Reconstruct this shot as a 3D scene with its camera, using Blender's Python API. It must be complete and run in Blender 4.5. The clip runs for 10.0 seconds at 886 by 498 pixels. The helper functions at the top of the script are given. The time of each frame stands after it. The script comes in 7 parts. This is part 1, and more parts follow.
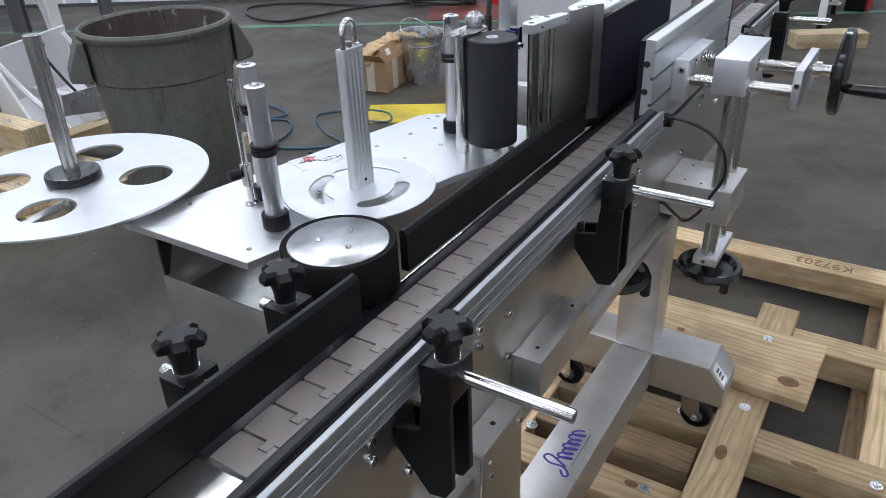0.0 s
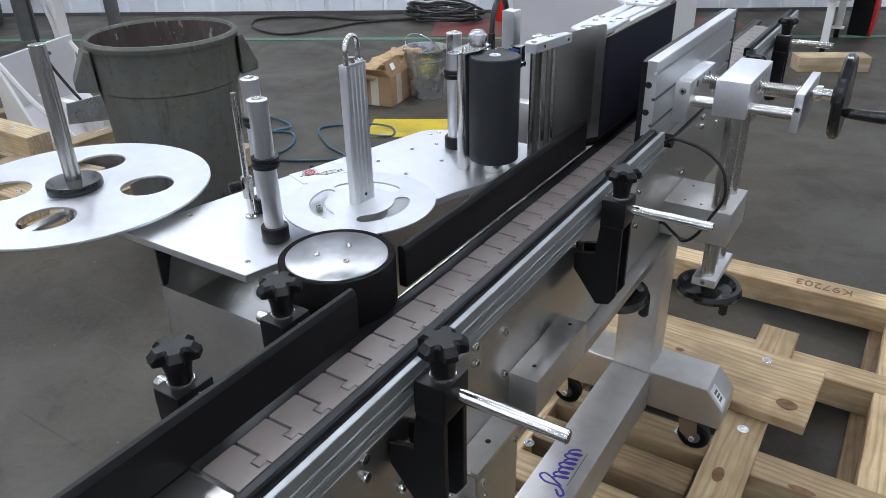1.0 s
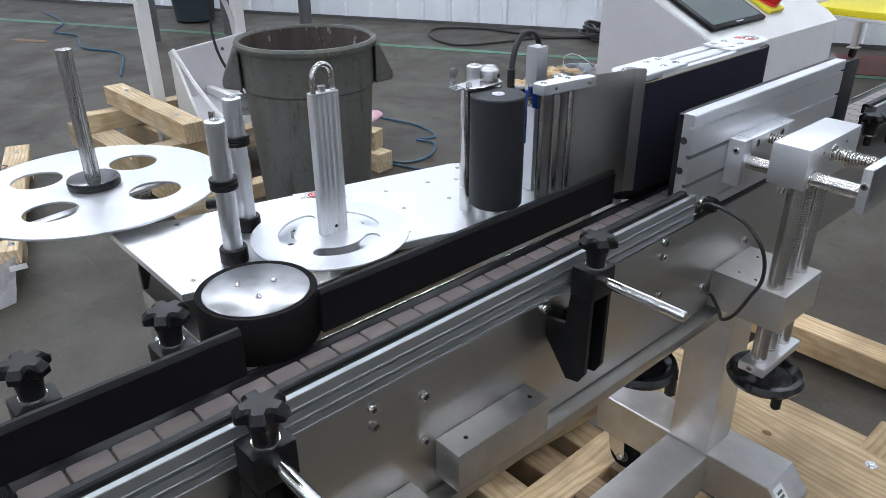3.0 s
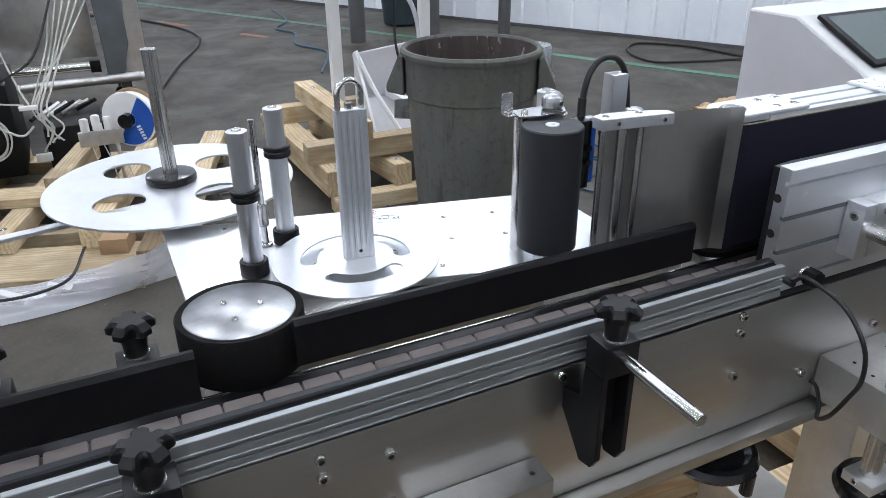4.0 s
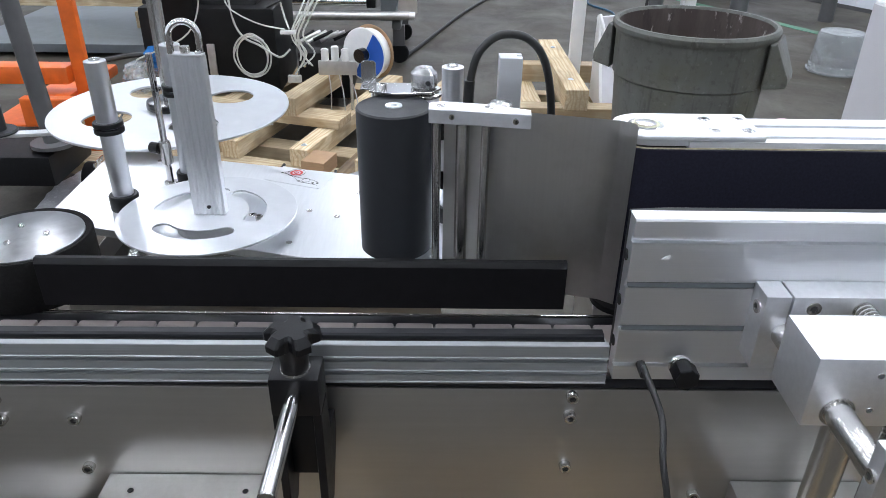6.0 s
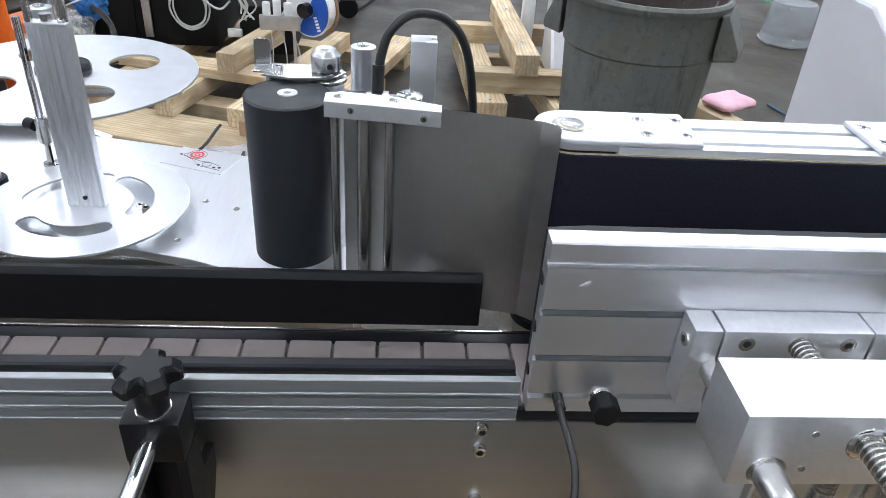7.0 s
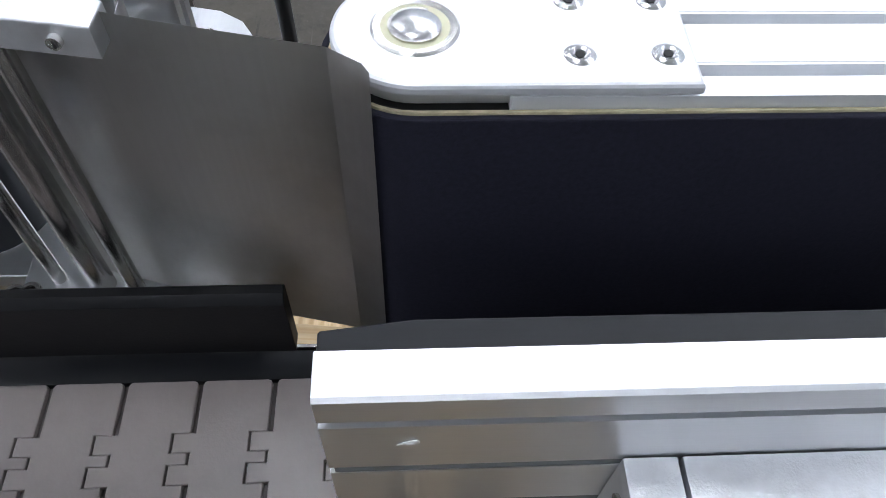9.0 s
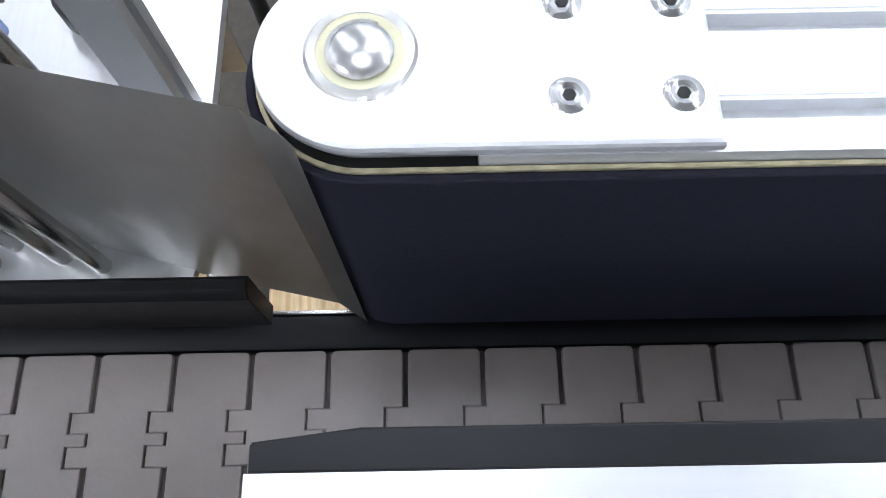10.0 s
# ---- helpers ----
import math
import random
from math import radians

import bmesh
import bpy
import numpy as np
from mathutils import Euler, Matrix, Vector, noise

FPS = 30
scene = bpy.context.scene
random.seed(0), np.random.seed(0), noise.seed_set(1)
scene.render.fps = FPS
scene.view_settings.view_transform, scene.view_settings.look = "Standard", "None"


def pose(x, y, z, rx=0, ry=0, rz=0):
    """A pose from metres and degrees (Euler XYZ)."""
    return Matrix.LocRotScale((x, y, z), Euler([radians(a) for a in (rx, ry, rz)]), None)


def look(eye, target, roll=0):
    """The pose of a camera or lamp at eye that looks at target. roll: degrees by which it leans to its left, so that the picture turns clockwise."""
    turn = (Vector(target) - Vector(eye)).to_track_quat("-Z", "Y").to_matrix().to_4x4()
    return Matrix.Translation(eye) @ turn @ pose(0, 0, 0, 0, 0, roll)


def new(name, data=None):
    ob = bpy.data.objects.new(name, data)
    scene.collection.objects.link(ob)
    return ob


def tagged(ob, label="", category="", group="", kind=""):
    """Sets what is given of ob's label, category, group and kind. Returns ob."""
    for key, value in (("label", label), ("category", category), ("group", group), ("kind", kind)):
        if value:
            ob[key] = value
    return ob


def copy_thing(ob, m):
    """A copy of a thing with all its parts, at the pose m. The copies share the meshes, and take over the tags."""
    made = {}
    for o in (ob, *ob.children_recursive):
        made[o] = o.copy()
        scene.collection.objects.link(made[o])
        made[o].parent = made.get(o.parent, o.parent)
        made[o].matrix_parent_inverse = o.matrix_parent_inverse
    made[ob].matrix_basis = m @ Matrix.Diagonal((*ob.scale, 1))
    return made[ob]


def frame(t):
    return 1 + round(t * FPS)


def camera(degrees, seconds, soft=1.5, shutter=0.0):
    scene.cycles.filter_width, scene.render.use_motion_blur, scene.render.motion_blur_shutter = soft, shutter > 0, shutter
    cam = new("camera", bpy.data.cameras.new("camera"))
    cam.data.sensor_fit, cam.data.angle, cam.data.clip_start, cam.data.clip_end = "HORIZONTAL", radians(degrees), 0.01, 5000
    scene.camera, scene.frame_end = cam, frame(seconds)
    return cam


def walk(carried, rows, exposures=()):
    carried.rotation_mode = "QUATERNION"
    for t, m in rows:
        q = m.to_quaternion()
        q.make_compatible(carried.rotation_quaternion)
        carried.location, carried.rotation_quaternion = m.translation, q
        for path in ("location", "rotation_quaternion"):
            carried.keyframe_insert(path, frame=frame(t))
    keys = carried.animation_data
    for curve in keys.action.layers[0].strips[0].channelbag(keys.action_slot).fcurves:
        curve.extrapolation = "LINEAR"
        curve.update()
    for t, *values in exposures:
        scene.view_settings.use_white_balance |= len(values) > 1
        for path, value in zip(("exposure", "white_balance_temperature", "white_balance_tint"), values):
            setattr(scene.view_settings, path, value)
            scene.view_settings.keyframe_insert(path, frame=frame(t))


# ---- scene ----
cam = camera(62.0, 10.0, soft=0.85)
PATH = [
    (0, (0.008, -0.006, 1.401), (-0.945, 1.455, 0.424), -2.3),
    (0.5, (0.01, -0.007, 1.402), (-0.945, 1.468, 0.447), -1.6),
    (1, (0.01, -0.004, 1.403), (-0.955, 1.473, 0.46), -1.2),
    (1.5, (0.01, 0.002, 1.402), (-0.969, 1.474, 0.467), -1.2),
    (2, (0.019, 0.015, 1.4), (-0.96, 1.499, 0.484), -1.2),
    (2.2, (0.026, 0.029, 1.396), (-0.97, 1.507, 0.489), -1.0),
    (3.3, (0.204, 0.289, 1.414), (-1.245, 1.329, 0.509), -0.5),
    (3.5, (0.213, 0.32, 1.413), (-1.297, 1.278, 0.517), -0.7),
    (4, (0.195, 0.434, 1.403), (-1.423, 1.208, 0.518), -0.6),
    (4.5, (0.165, 0.582, 1.401), (-1.547, 1.106, 0.51), 0.9),
    (5, (0.174, 0.693, 1.396), (-1.585, 1.018, 0.5), 0.0),
    (5.2, (0.203, 0.756, 1.398), (-1.57, 0.969, 0.496), 0.0),
    (6.3, (0.167, 0.972, 1.375), (-1.575, 0.973, 0.392), 0.7),
    (6.5, (0.138, 0.975, 1.378), (-1.595, 1.028, 0.382), 2.0),
    (7, (0.098, 0.991, 1.38), (-1.586, 1.129, 0.311), 3.9),
    (7.5, (0.048, 1.035, 1.364), (-1.599, 1.228, 0.245), 2.7),
    (8, (-0.053, 1.083, 1.35), (-1.631, 1.237, 0.13), 2.5),
    (8.5, (-0.151, 1.108, 1.336), (-1.545, 1.242, -0.092), 2.8),
    (9, (-0.229, 1.127, 1.324), (-1.382, 1.223, -0.307), 2.9),
    (9.5, (-0.287, 1.141, 1.317), (-1.085, 1.183, -0.516), 1.5),
    (10, (-0.323, 1.153, 1.33), (-0.995, 1.151, -0.554), -1.2),
]
walk(cam, [(t, look(eye, target, roll)) for t, eye, target, roll in PATH],
     exposures=[(0.0, -0.05), (2.0, -0.05), (3.5, 0.03), (5.0, 0.0), (6.3, 0.31), (7.5, 0.31), (8.2, 0.18), (9.0, 0.02), (9.5, 0.06), (10.0, 0.24)])
# ---- light ----
world = bpy.data.worlds.new("hall_air")
world.use_nodes = True
world.node_tree.nodes["Background"].inputs[0].default_value = (0.75, 0.8, 0.9, 1)
world.node_tree.nodes["Background"].inputs[1].default_value = 0.05
scene.world = world
LAMP_POWER = 28.0

# ---- materials ----


def material(name, base, rough=0.5, metal=0.0, vary=0.12, scale=8.0, stretch=(1, 1, 1), bump=0.0, bump_scale=60.0,
             rough_vary=0.0, second=None, second_scale=2.0, second_amount=0.0, coat=0.0, spec=0.5, per_object=0.0, per_island=0.0):
    """A surface with fine grain, broad patches of a second tint, and relief."""
    m = bpy.data.materials.new(name)
    m.use_nodes = True
    t = m.node_tree
    n, l = t.nodes, t.links
    b = n["Principled BSDF"]
    co = n.new("ShaderNodeTexCoord")
    mp = n.new("ShaderNodeMapping")
    mp.inputs["Scale"].default_value = stretch
    l.new(co.outputs["Object"], mp.inputs["Vector"])
    grain = n.new("ShaderNodeTexNoise")
    grain.inputs["Scale"].default_value = scale
    grain.inputs["Detail"].default_value = 5
    l.new(mp.outputs["Vector"], grain.inputs["Vector"])
    ramp = n.new("ShaderNodeValToRGB")
    lo = [max(0.0, c * (1 - vary)) for c in base]
    hi = [min(1.0, c * (1 + vary)) for c in base]
    ramp.color_ramp.elements[0].position, ramp.color_ramp.elements[1].position = 0.3, 0.7
    ramp.color_ramp.elements[0].color = (*lo, 1)
    ramp.color_ramp.elements[1].color = (*hi, 1)
    l.new(grain.outputs["Fac"], ramp.inputs["Fac"])
    colour = ramp.outputs["Color"]
    if second:
        patch = n.new("ShaderNodeTexNoise")
        patch.inputs["Scale"].default_value = second_scale
        patch.inputs["Detail"].default_value = 6
        patch.inputs["Roughness"].default_value = 0.65
        l.new(co.outputs["Object"], patch.inputs["Vector"])
        edge = n.new("ShaderNodeValToRGB")
        edge.color_ramp.elements[0].position, edge.color_ramp.elements[1].position = 0.45, 0.68
        l.new(patch.outputs["Fac"], edge.inputs["Fac"])
        amount = n.new("ShaderNodeMath")
        amount.operation = "MULTIPLY"
        amount.inputs[1].default_value = second_amount
        l.new(edge.outputs["Color"], amount.inputs[0])
        mix = n.new("ShaderNodeMix")
        mix.data_type = "RGBA"
        l.new(amount.outputs[0], mix.inputs["Factor"])
        l.new(colour, mix.inputs["A"])
        mix.inputs["B"].default_value = (*second, 1)
        colour = mix.outputs["Result"]
    for source, output, amount in (("ShaderNodeObjectInfo", "Random", per_object), ("ShaderNodeNewGeometry", "Random Per Island", per_island)):
        if amount:
            info = n.new(source)
            rng = n.new("ShaderNodeMapRange")
            rng.inputs["To Min"].default_value, rng.inputs["To Max"].default_value = 1 - amount, 1 + amount
            l.new(info.outputs[output], rng.inputs["Value"])
            hsv = n.new("ShaderNodeHueSaturation")
            l.new(colour, hsv.inputs["Color"])
            l.new(rng.outputs["Result"], hsv.inputs["Value"])
            colour = hsv.outputs["Color"]
    l.new(colour, b.inputs["Base Color"])
    b.inputs["Metallic"].default_value = metal
    b.inputs["Roughness"].default_value = rough
    b.inputs["Coat Weight"].default_value = coat
    b.inputs["Specular IOR Level"].default_value = spec
    if rough_vary:
        rr = n.new("ShaderNodeMapRange")
        rr.inputs["To Min"].default_value, rr.inputs["To Max"].default_value = max(0.02, rough - rough_vary), min(1, rough + rough_vary)
        l.new(grain.outputs["Fac"], rr.inputs["Value"])
        l.new(rr.outputs["Result"], b.inputs["Roughness"])
    if bump:
        fine = n.new("ShaderNodeTexNoise")
        fine.inputs["Scale"].default_value = bump_scale
        fine.inputs["Detail"].default_value = 4
        l.new(mp.outputs["Vector"], fine.inputs["Vector"])
        bn = n.new("ShaderNodeBump")
        bn.inputs["Strength"].default_value = bump
        bn.inputs["Distance"].default_value = 0.002
        l.new(fine.outputs["Fac"], bn.inputs["Height"])
        l.new(bn.outputs["Normal"], b.inputs["Normal"])
    return m


def concrete_material(name):
    """Sealed concrete: cloudy patches, brown stains, dark scuffs, pale scratches and a few spots."""
    m = bpy.data.materials.new(name)
    m.use_nodes = True
    n, l = m.node_tree.nodes, m.node_tree.links
    b = n["Principled BSDF"]
    co = n.new("ShaderNodeTexCoord")

    def noise_fac(scale, detail, lo, hi, stretch=(1, 1, 1), turn=0.0, rough=0.6, warp=0.0):
        mp = n.new("ShaderNodeMapping")
        mp.inputs["Scale"].default_value = stretch
        mp.inputs["Rotation"].default_value = (0, 0, turn)
        l.new(co.outputs["Object"], mp.inputs["Vector"])
        t = n.new("ShaderNodeTexNoise")
        t.inputs["Scale"].default_value, t.inputs["Detail"].default_value = scale, detail
        t.inputs["Roughness"].default_value, t.inputs["Distortion"].default_value = rough, warp
        l.new(mp.outputs["Vector"], t.inputs["Vector"])
        r = n.new("ShaderNodeMapRange")
        r.inputs["From Min"].default_value, r.inputs["From Max"].default_value = lo, hi
        l.new(t.outputs["Fac"], r.inputs["Value"])
        return r.outputs["Result"]

    def blend(fac, colour_a, colour_b, amount):
        k = n.new("ShaderNodeMath")
        k.operation = "MULTIPLY"
        k.inputs[1].default_value = amount
        l.new(fac, k.inputs[0])
        x = n.new("ShaderNodeMix")
        x.data_type = "RGBA"
        l.new(k.outputs[0], x.inputs["Factor"])
        l.new(colour_a, x.inputs["A"])
        x.inputs["B"].default_value = (*colour_b, 1)
        return x.outputs["Result"]

    base = n.new("ShaderNodeRGB")
    base.outputs[0].default_value = (0.0640, 0.0568, 0.0464, 1)
    c = blend(noise_fac(1.3, 7, 0.44, 0.60), base.outputs[0], (0.0328, 0.0280, 0.0216), 0.9)
    c = blend(noise_fac(2.4, 8, 0.48, 0.62, warp=0.8), c, (0.0800, 0.0720, 0.0584), 0.65)
    c = blend(noise_fac(0.8, 6, 0.55, 0.70, (1, 0.45, 1), 0.6), c, (0.0480, 0.0344, 0.0192), 0.85)
    c = blend(noise_fac(9.0, 6, 0.58, 0.70, warp=1.2), c, (0.0272, 0.0256, 0.0240), 0.5)
    c = blend(noise_fac(5.0, 4, 0.66, 0.72, (0.25, 9, 1), 0.9, warp=0.5), c, (0.0240, 0.0224, 0.0216), 0.6)
    c = blend(noise_fac(7.0, 3, 0.70, 0.74, (0.3, 14, 1), -0.4, warp=0.4), c, (0.1200, 0.1160, 0.1040), 0.5)
    c = blend(noise_fac(26.0, 2, 0.74, 0.77), c, (0.1760, 0.1680, 0.1520), 0.7)
    c = blend(noise_fac(55.0, 6, 0.50, 0.72), c, (0.1000, 0.0920, 0.0784), 0.32)
    c = blend(noise_fac(40.0, 6, 0.54, 0.74, rough=0.75), c, (0.0240, 0.0224, 0.0200), 0.4)
    c = blend(noise_fac(11.0, 5, 0.715, 0.735, (0.12, 10, 1), 0.25, warp=0.2), c, (0.1360, 0.1320, 0.1200), 0.6)
    c = blend(noise_fac(13.0, 5, 0.72, 0.74, (9, 0.12, 1), 0.5, warp=0.2), c, (0.1280, 0.1240, 0.1120), 0.5)
    l.new(c, b.inputs["Base Color"])
    rough = n.new("ShaderNodeMapRange")
    rough.inputs["To Min"].default_value, rough.inputs["To Max"].default_value = 0.36, 0.62
    l.new(noise_fac(1.8, 8, 0.3, 0.7, warp=0.8), rough.inputs["Value"])
    l.new(rough.outputs["Result"], b.inputs["Roughness"])
    b.inputs["Specular IOR Level"].default_value = 0.22
    bn = n.new("ShaderNodeBump")
    bn.inputs["Strength"].default_value, bn.inputs["Distance"].default_value = 0.05, 0.003
    l.new(noise_fac(30.0, 5, 0.2, 0.8), bn.inputs["Height"])
    l.new(bn.outputs["Normal"], b.inputs["Normal"])
    return m



def layered_material(name, base, rough, spec, bump, layers):
    """A worn surface: a base colour with noise-shaped stains laid over one another."""
    m = bpy.data.materials.new(name)
    m.use_nodes = True
    n, l = m.node_tree.nodes, m.node_tree.links
    b = n["Principled BSDF"]
    co = n.new("ShaderNodeTexCoord")
    first = n.new("ShaderNodeRGB")
    first.outputs[0].default_value = (*base, 1)
    c = first.outputs[0]
    for k, (scale, detail, lo, hi, stretch, tint, amount) in enumerate(layers):
        mp = n.new("ShaderNodeMapping")
        mp.inputs["Scale"].default_value = stretch
        mp.inputs["Location"].default_value = (3.7 * k, 1.9 * k, 0.8 * k)
        l.new(co.outputs["Object"], mp.inputs["Vector"])
        t = n.new("ShaderNodeTexNoise")
        t.inputs["Scale"].default_value, t.inputs["Detail"].default_value, t.inputs["Roughness"].default_value = scale, detail, 0.65
        l.new(mp.outputs["Vector"], t.inputs["Vector"])
        r = n.new("ShaderNodeMapRange")
        r.inputs["From Min"].default_value, r.inputs["From Max"].default_value, r.inputs["To Max"].default_value = lo, hi, amount
        l.new(t.outputs["Fac"], r.inputs["Value"])
        x = n.new("ShaderNodeMix")
        x.data_type = "RGBA"
        l.new(r.outputs["Result"], x.inputs["Factor"])
        l.new(c, x.inputs["A"])
        x.inputs["B"].default_value = (*tint, 1)
        c = x.outputs["Result"]
    l.new(c, b.inputs["Base Color"])
    b.inputs["Roughness"].default_value = rough
    b.inputs["Specular IOR Level"].default_value = spec
    fine = n.new("ShaderNodeTexNoise")
    fine.inputs["Scale"].default_value, fine.inputs["Detail"].default_value = 70, 4
    l.new(co.outputs["Object"], fine.inputs["Vector"])
    bn = n.new("ShaderNodeBump")
    bn.inputs["Strength"].default_value, bn.inputs["Distance"].default_value = bump, 0.002
    l.new(fine.outputs["Fac"], bn.inputs["Height"])
    l.new(bn.outputs["Normal"], b.inputs["Normal"])
    return m


def wood_material(name, light, dark, along="x"):
    m = material(name, light, 0.72, vary=0.13, scale=14, stretch=(0.6, 8, 8) if along == "x" else (8, 0.6, 8), bump=0.25, bump_scale=30,
                 second=dark, second_scale=2.4, second_amount=0.7, per_object=0.22, spec=0.3)
    t = m.node_tree
    n, l = t.nodes, t.links
    b = n["Principled BSDF"]
    source = b.inputs["Base Color"].links[0].from_socket
    co = n.new("ShaderNodeTexCoord")
    mp = n.new("ShaderNodeMapping")
    mp.inputs["Scale"].default_value = (1.2, 16, 16) if along == "x" else (16, 1.2, 16)
    l.new(co.outputs["Object"], mp.inputs["Vector"])
    w = n.new("ShaderNodeTexNoise")
    w.inputs["Scale"].default_value, w.inputs["Detail"].default_value, w.inputs["Distortion"].default_value = 2.6, 3, 1.4
    l.new(mp.outputs["Vector"], w.inputs["Vector"])
    r = n.new("ShaderNodeValToRGB")
    r.color_ramp.elements[0].position, r.color_ramp.elements[1].position = 0.42, 0.6
    r.color_ramp.elements[0].color, r.color_ramp.elements[1].color = (0.62, 0.55, 0.46, 1), (1, 1, 1, 1)
    l.new(w.outputs["Fac"], r.inputs["Fac"])
    mx = n.new("ShaderNodeMix")
    mx.data_type, mx.blend_type = "RGBA", "MULTIPLY"
    mx.inputs["Factor"].default_value = 0.38
    l.new(source, mx.inputs["A"])
    l.new(r.outputs["Color"], mx.inputs["B"])
    rings = n.new("ShaderNodeTexWave")
    rings.wave_type, rings.bands_direction = "BANDS", "Y"
    rings.inputs["Scale"].default_value, rings.inputs["Distortion"].default_value = 6.0, 13.0
    rings.inputs["Detail"].default_value, rings.inputs["Detail Scale"].default_value = 2.5, 0.7
    place = n.new("ShaderNodeVectorMath")
    own = n.new("ShaderNodeObjectInfo")
    l.new(co.outputs["Object"], place.inputs[0])
    l.new(own.outputs["Location"], place.inputs[1])
    longer = n.new("ShaderNodeMapping")
    longer.inputs["Scale"].default_value = (0.55, 2.6, 1.9)
    l.new(place.outputs["Vector"], longer.inputs["Vector"])
    l.new(longer.outputs["Vector"], rings.inputs["Vector"])
    tone = n.new("ShaderNodeValToRGB")
    tone.color_ramp.elements[0].color, tone.color_ramp.elements[1].color = (0.66, 0.52, 0.38, 1), (1, 1, 1, 1)
    tone.color_ramp.elements[0].position, tone.color_ramp.elements[1].position = 0.05, 0.55
    l.new(rings.outputs["Fac"], tone.inputs["Fac"])
    grown = n.new("ShaderNodeMix")
    grown.data_type, grown.blend_type = "RGBA", "MULTIPLY"
    grown.inputs["Factor"].default_value = 0.5
    l.new(mx.outputs["Result"], grown.inputs["A"])
    l.new(tone.outputs["Color"], grown.inputs["B"])
    dirt = n.new("ShaderNodeTexNoise")
    dirt.inputs["Scale"].default_value, dirt.inputs["Detail"].default_value, dirt.inputs["Roughness"].default_value = 4.0, 4, 0.55
    where = n.new("ShaderNodeVectorMath")
    info = n.new("ShaderNodeObjectInfo")
    l.new(co.outputs["Object"], where.inputs[0])
    l.new(info.outputs["Location"], where.inputs[1])
    l.new(where.outputs["Vector"], dirt.inputs["Vector"])
    grime = n.new("ShaderNodeMapRange")
    grime.inputs["From Min"].default_value, grime.inputs["From Max"].default_value, grime.inputs["To Max"].default_value = 0.48, 0.68, 0.65
    l.new(dirt.outputs["Fac"], grime.inputs["Value"])
    mg = n.new("ShaderNodeMix")
    mg.data_type = "RGBA"
    l.new(grime.outputs["Result"], mg.inputs["Factor"])
    l.new(grown.outputs["Result"], mg.inputs["A"])
    mg.inputs["B"].default_value = (dark[0] * 0.55, dark[1] * 0.55, dark[2] * 0.6, 1)
    l.new(mg.outputs["Result"], b.inputs["Base Color"])
    return m


def emitter(name, colour, strength):
    m = bpy.data.materials.new(name)
    m.use_nodes = True
    b = m.node_tree.nodes["Principled BSDF"]
    b.inputs["Base Color"].default_value = (0.9, 0.9, 0.9, 1)
    b.inputs["Emission Color"].default_value = (*colour, 1)
    b.inputs["Emission Strength"].default_value = strength
    return m


M_PLATE = material("satin_aluminium_sheet", (0.75, 0.765, 0.785), 0.31, 0.85, 0.03, 30, (1, 12, 1), 0.03, 220, 0.05, (0.66, 0.675, 0.695), 6, 0.5)
M_DISC = material("satin_reel_disc", (0.68, 0.695, 0.72), 0.33, 0.75, 0.03, 40, bump=0.03, bump_scale=300, rough_vary=0.05, second=(0.58, 0.595, 0.62), second_scale=14, second_amount=0.5)
M_ENDPL = material("white_satin_end_plate", (0.72, 0.73, 0.75), 0.44, 0.55, 0.03, 40, bump=0.03, bump_scale=300, rough_vary=0.05)
M_ALU = material("anodised_aluminium", (0.76, 0.77, 0.79), 0.40, 1.0, 0.02, 40, (40, 0.5, 40), rough_vary=0.03)
M_ALUBLAST = material("bead_blasted_aluminium", (0.75, 0.76, 0.78), 0.44, 1.0, 0.04, 200, bump=0.1, bump_scale=900, rough_vary=0.04)
M_ALURAIL = material("bright_extruded_aluminium", (0.345, 0.36, 0.365), 0.54, 1.0, 0.10, 40, (60, 0.3, 60), 0.03, 30, 0.06)
M_POST = material("satin_aluminium_tube", (0.66, 0.67, 0.69), 0.34, 1.0, 0.03, 60, (30, 30, 1), rough_vary=0.04)
M_MANDREL = material("extruded_satin_mandrel", (0.80, 0.81, 0.83), 0.40, 1.0, 0.04, 60, (40, 40, 0.6), rough_vary=0.04)
M_STEEL = material("brushed_stainless_sheet", (0.50, 0.49, 0.47), 0.34, 1.0, 0.03, 26, (1, 0.25, 6), 0.0, 40, 0.025, (0.40, 0.39, 0.37), 3.0, 0.5)
M_STEELV = material("dull_stainless_sheet", (0.60, 0.59, 0.575), 0.42, 1.0, 0.025, 30, (14, 14, 0.4), 0.004, 60, 0.05, (0.36, 0.35, 0.34), 9.0, 0.5)
M_PEEL = material("smudged_stainless_sheet", (0.57, 0.56, 0.545), 0.33, 1.0, 0.02, 30, (14, 14, 0.4), 0.003, 60, 0.02, (0.45, 0.44, 0.425), 14.0, 0.7)
M_WHEELCAP = material("smudged_wheel_cap", (0.37, 0.375, 0.38), 0.31, 1.0, 0.08, 70, (1, 1, 1), rough_vary=0.07, second=(0.50, 0.51, 0.52), second_scale=38, second_amount=0.6)
M_CAP = material("satin_steel_cap", (0.52, 0.52, 0.52), 0.26, 1.0, 0.03, 50, bump=0.01, bump_scale=120, rough_vary=0.03, second=(0.55, 0.55, 0.55), second_scale=9, second_amount=0.25)
M_KNURL = material("knurled_satin_steel", (0.62, 0.63, 0.64), 0.46, 1.0, 0.06, 500, bump=0.5, bump_scale=900, rough_vary=0.06)
M_CHROME = material("polished_steel", (0.72, 0.71, 0.70), 0.14, 1.0, 0.02, 150, rough_vary=0.02)
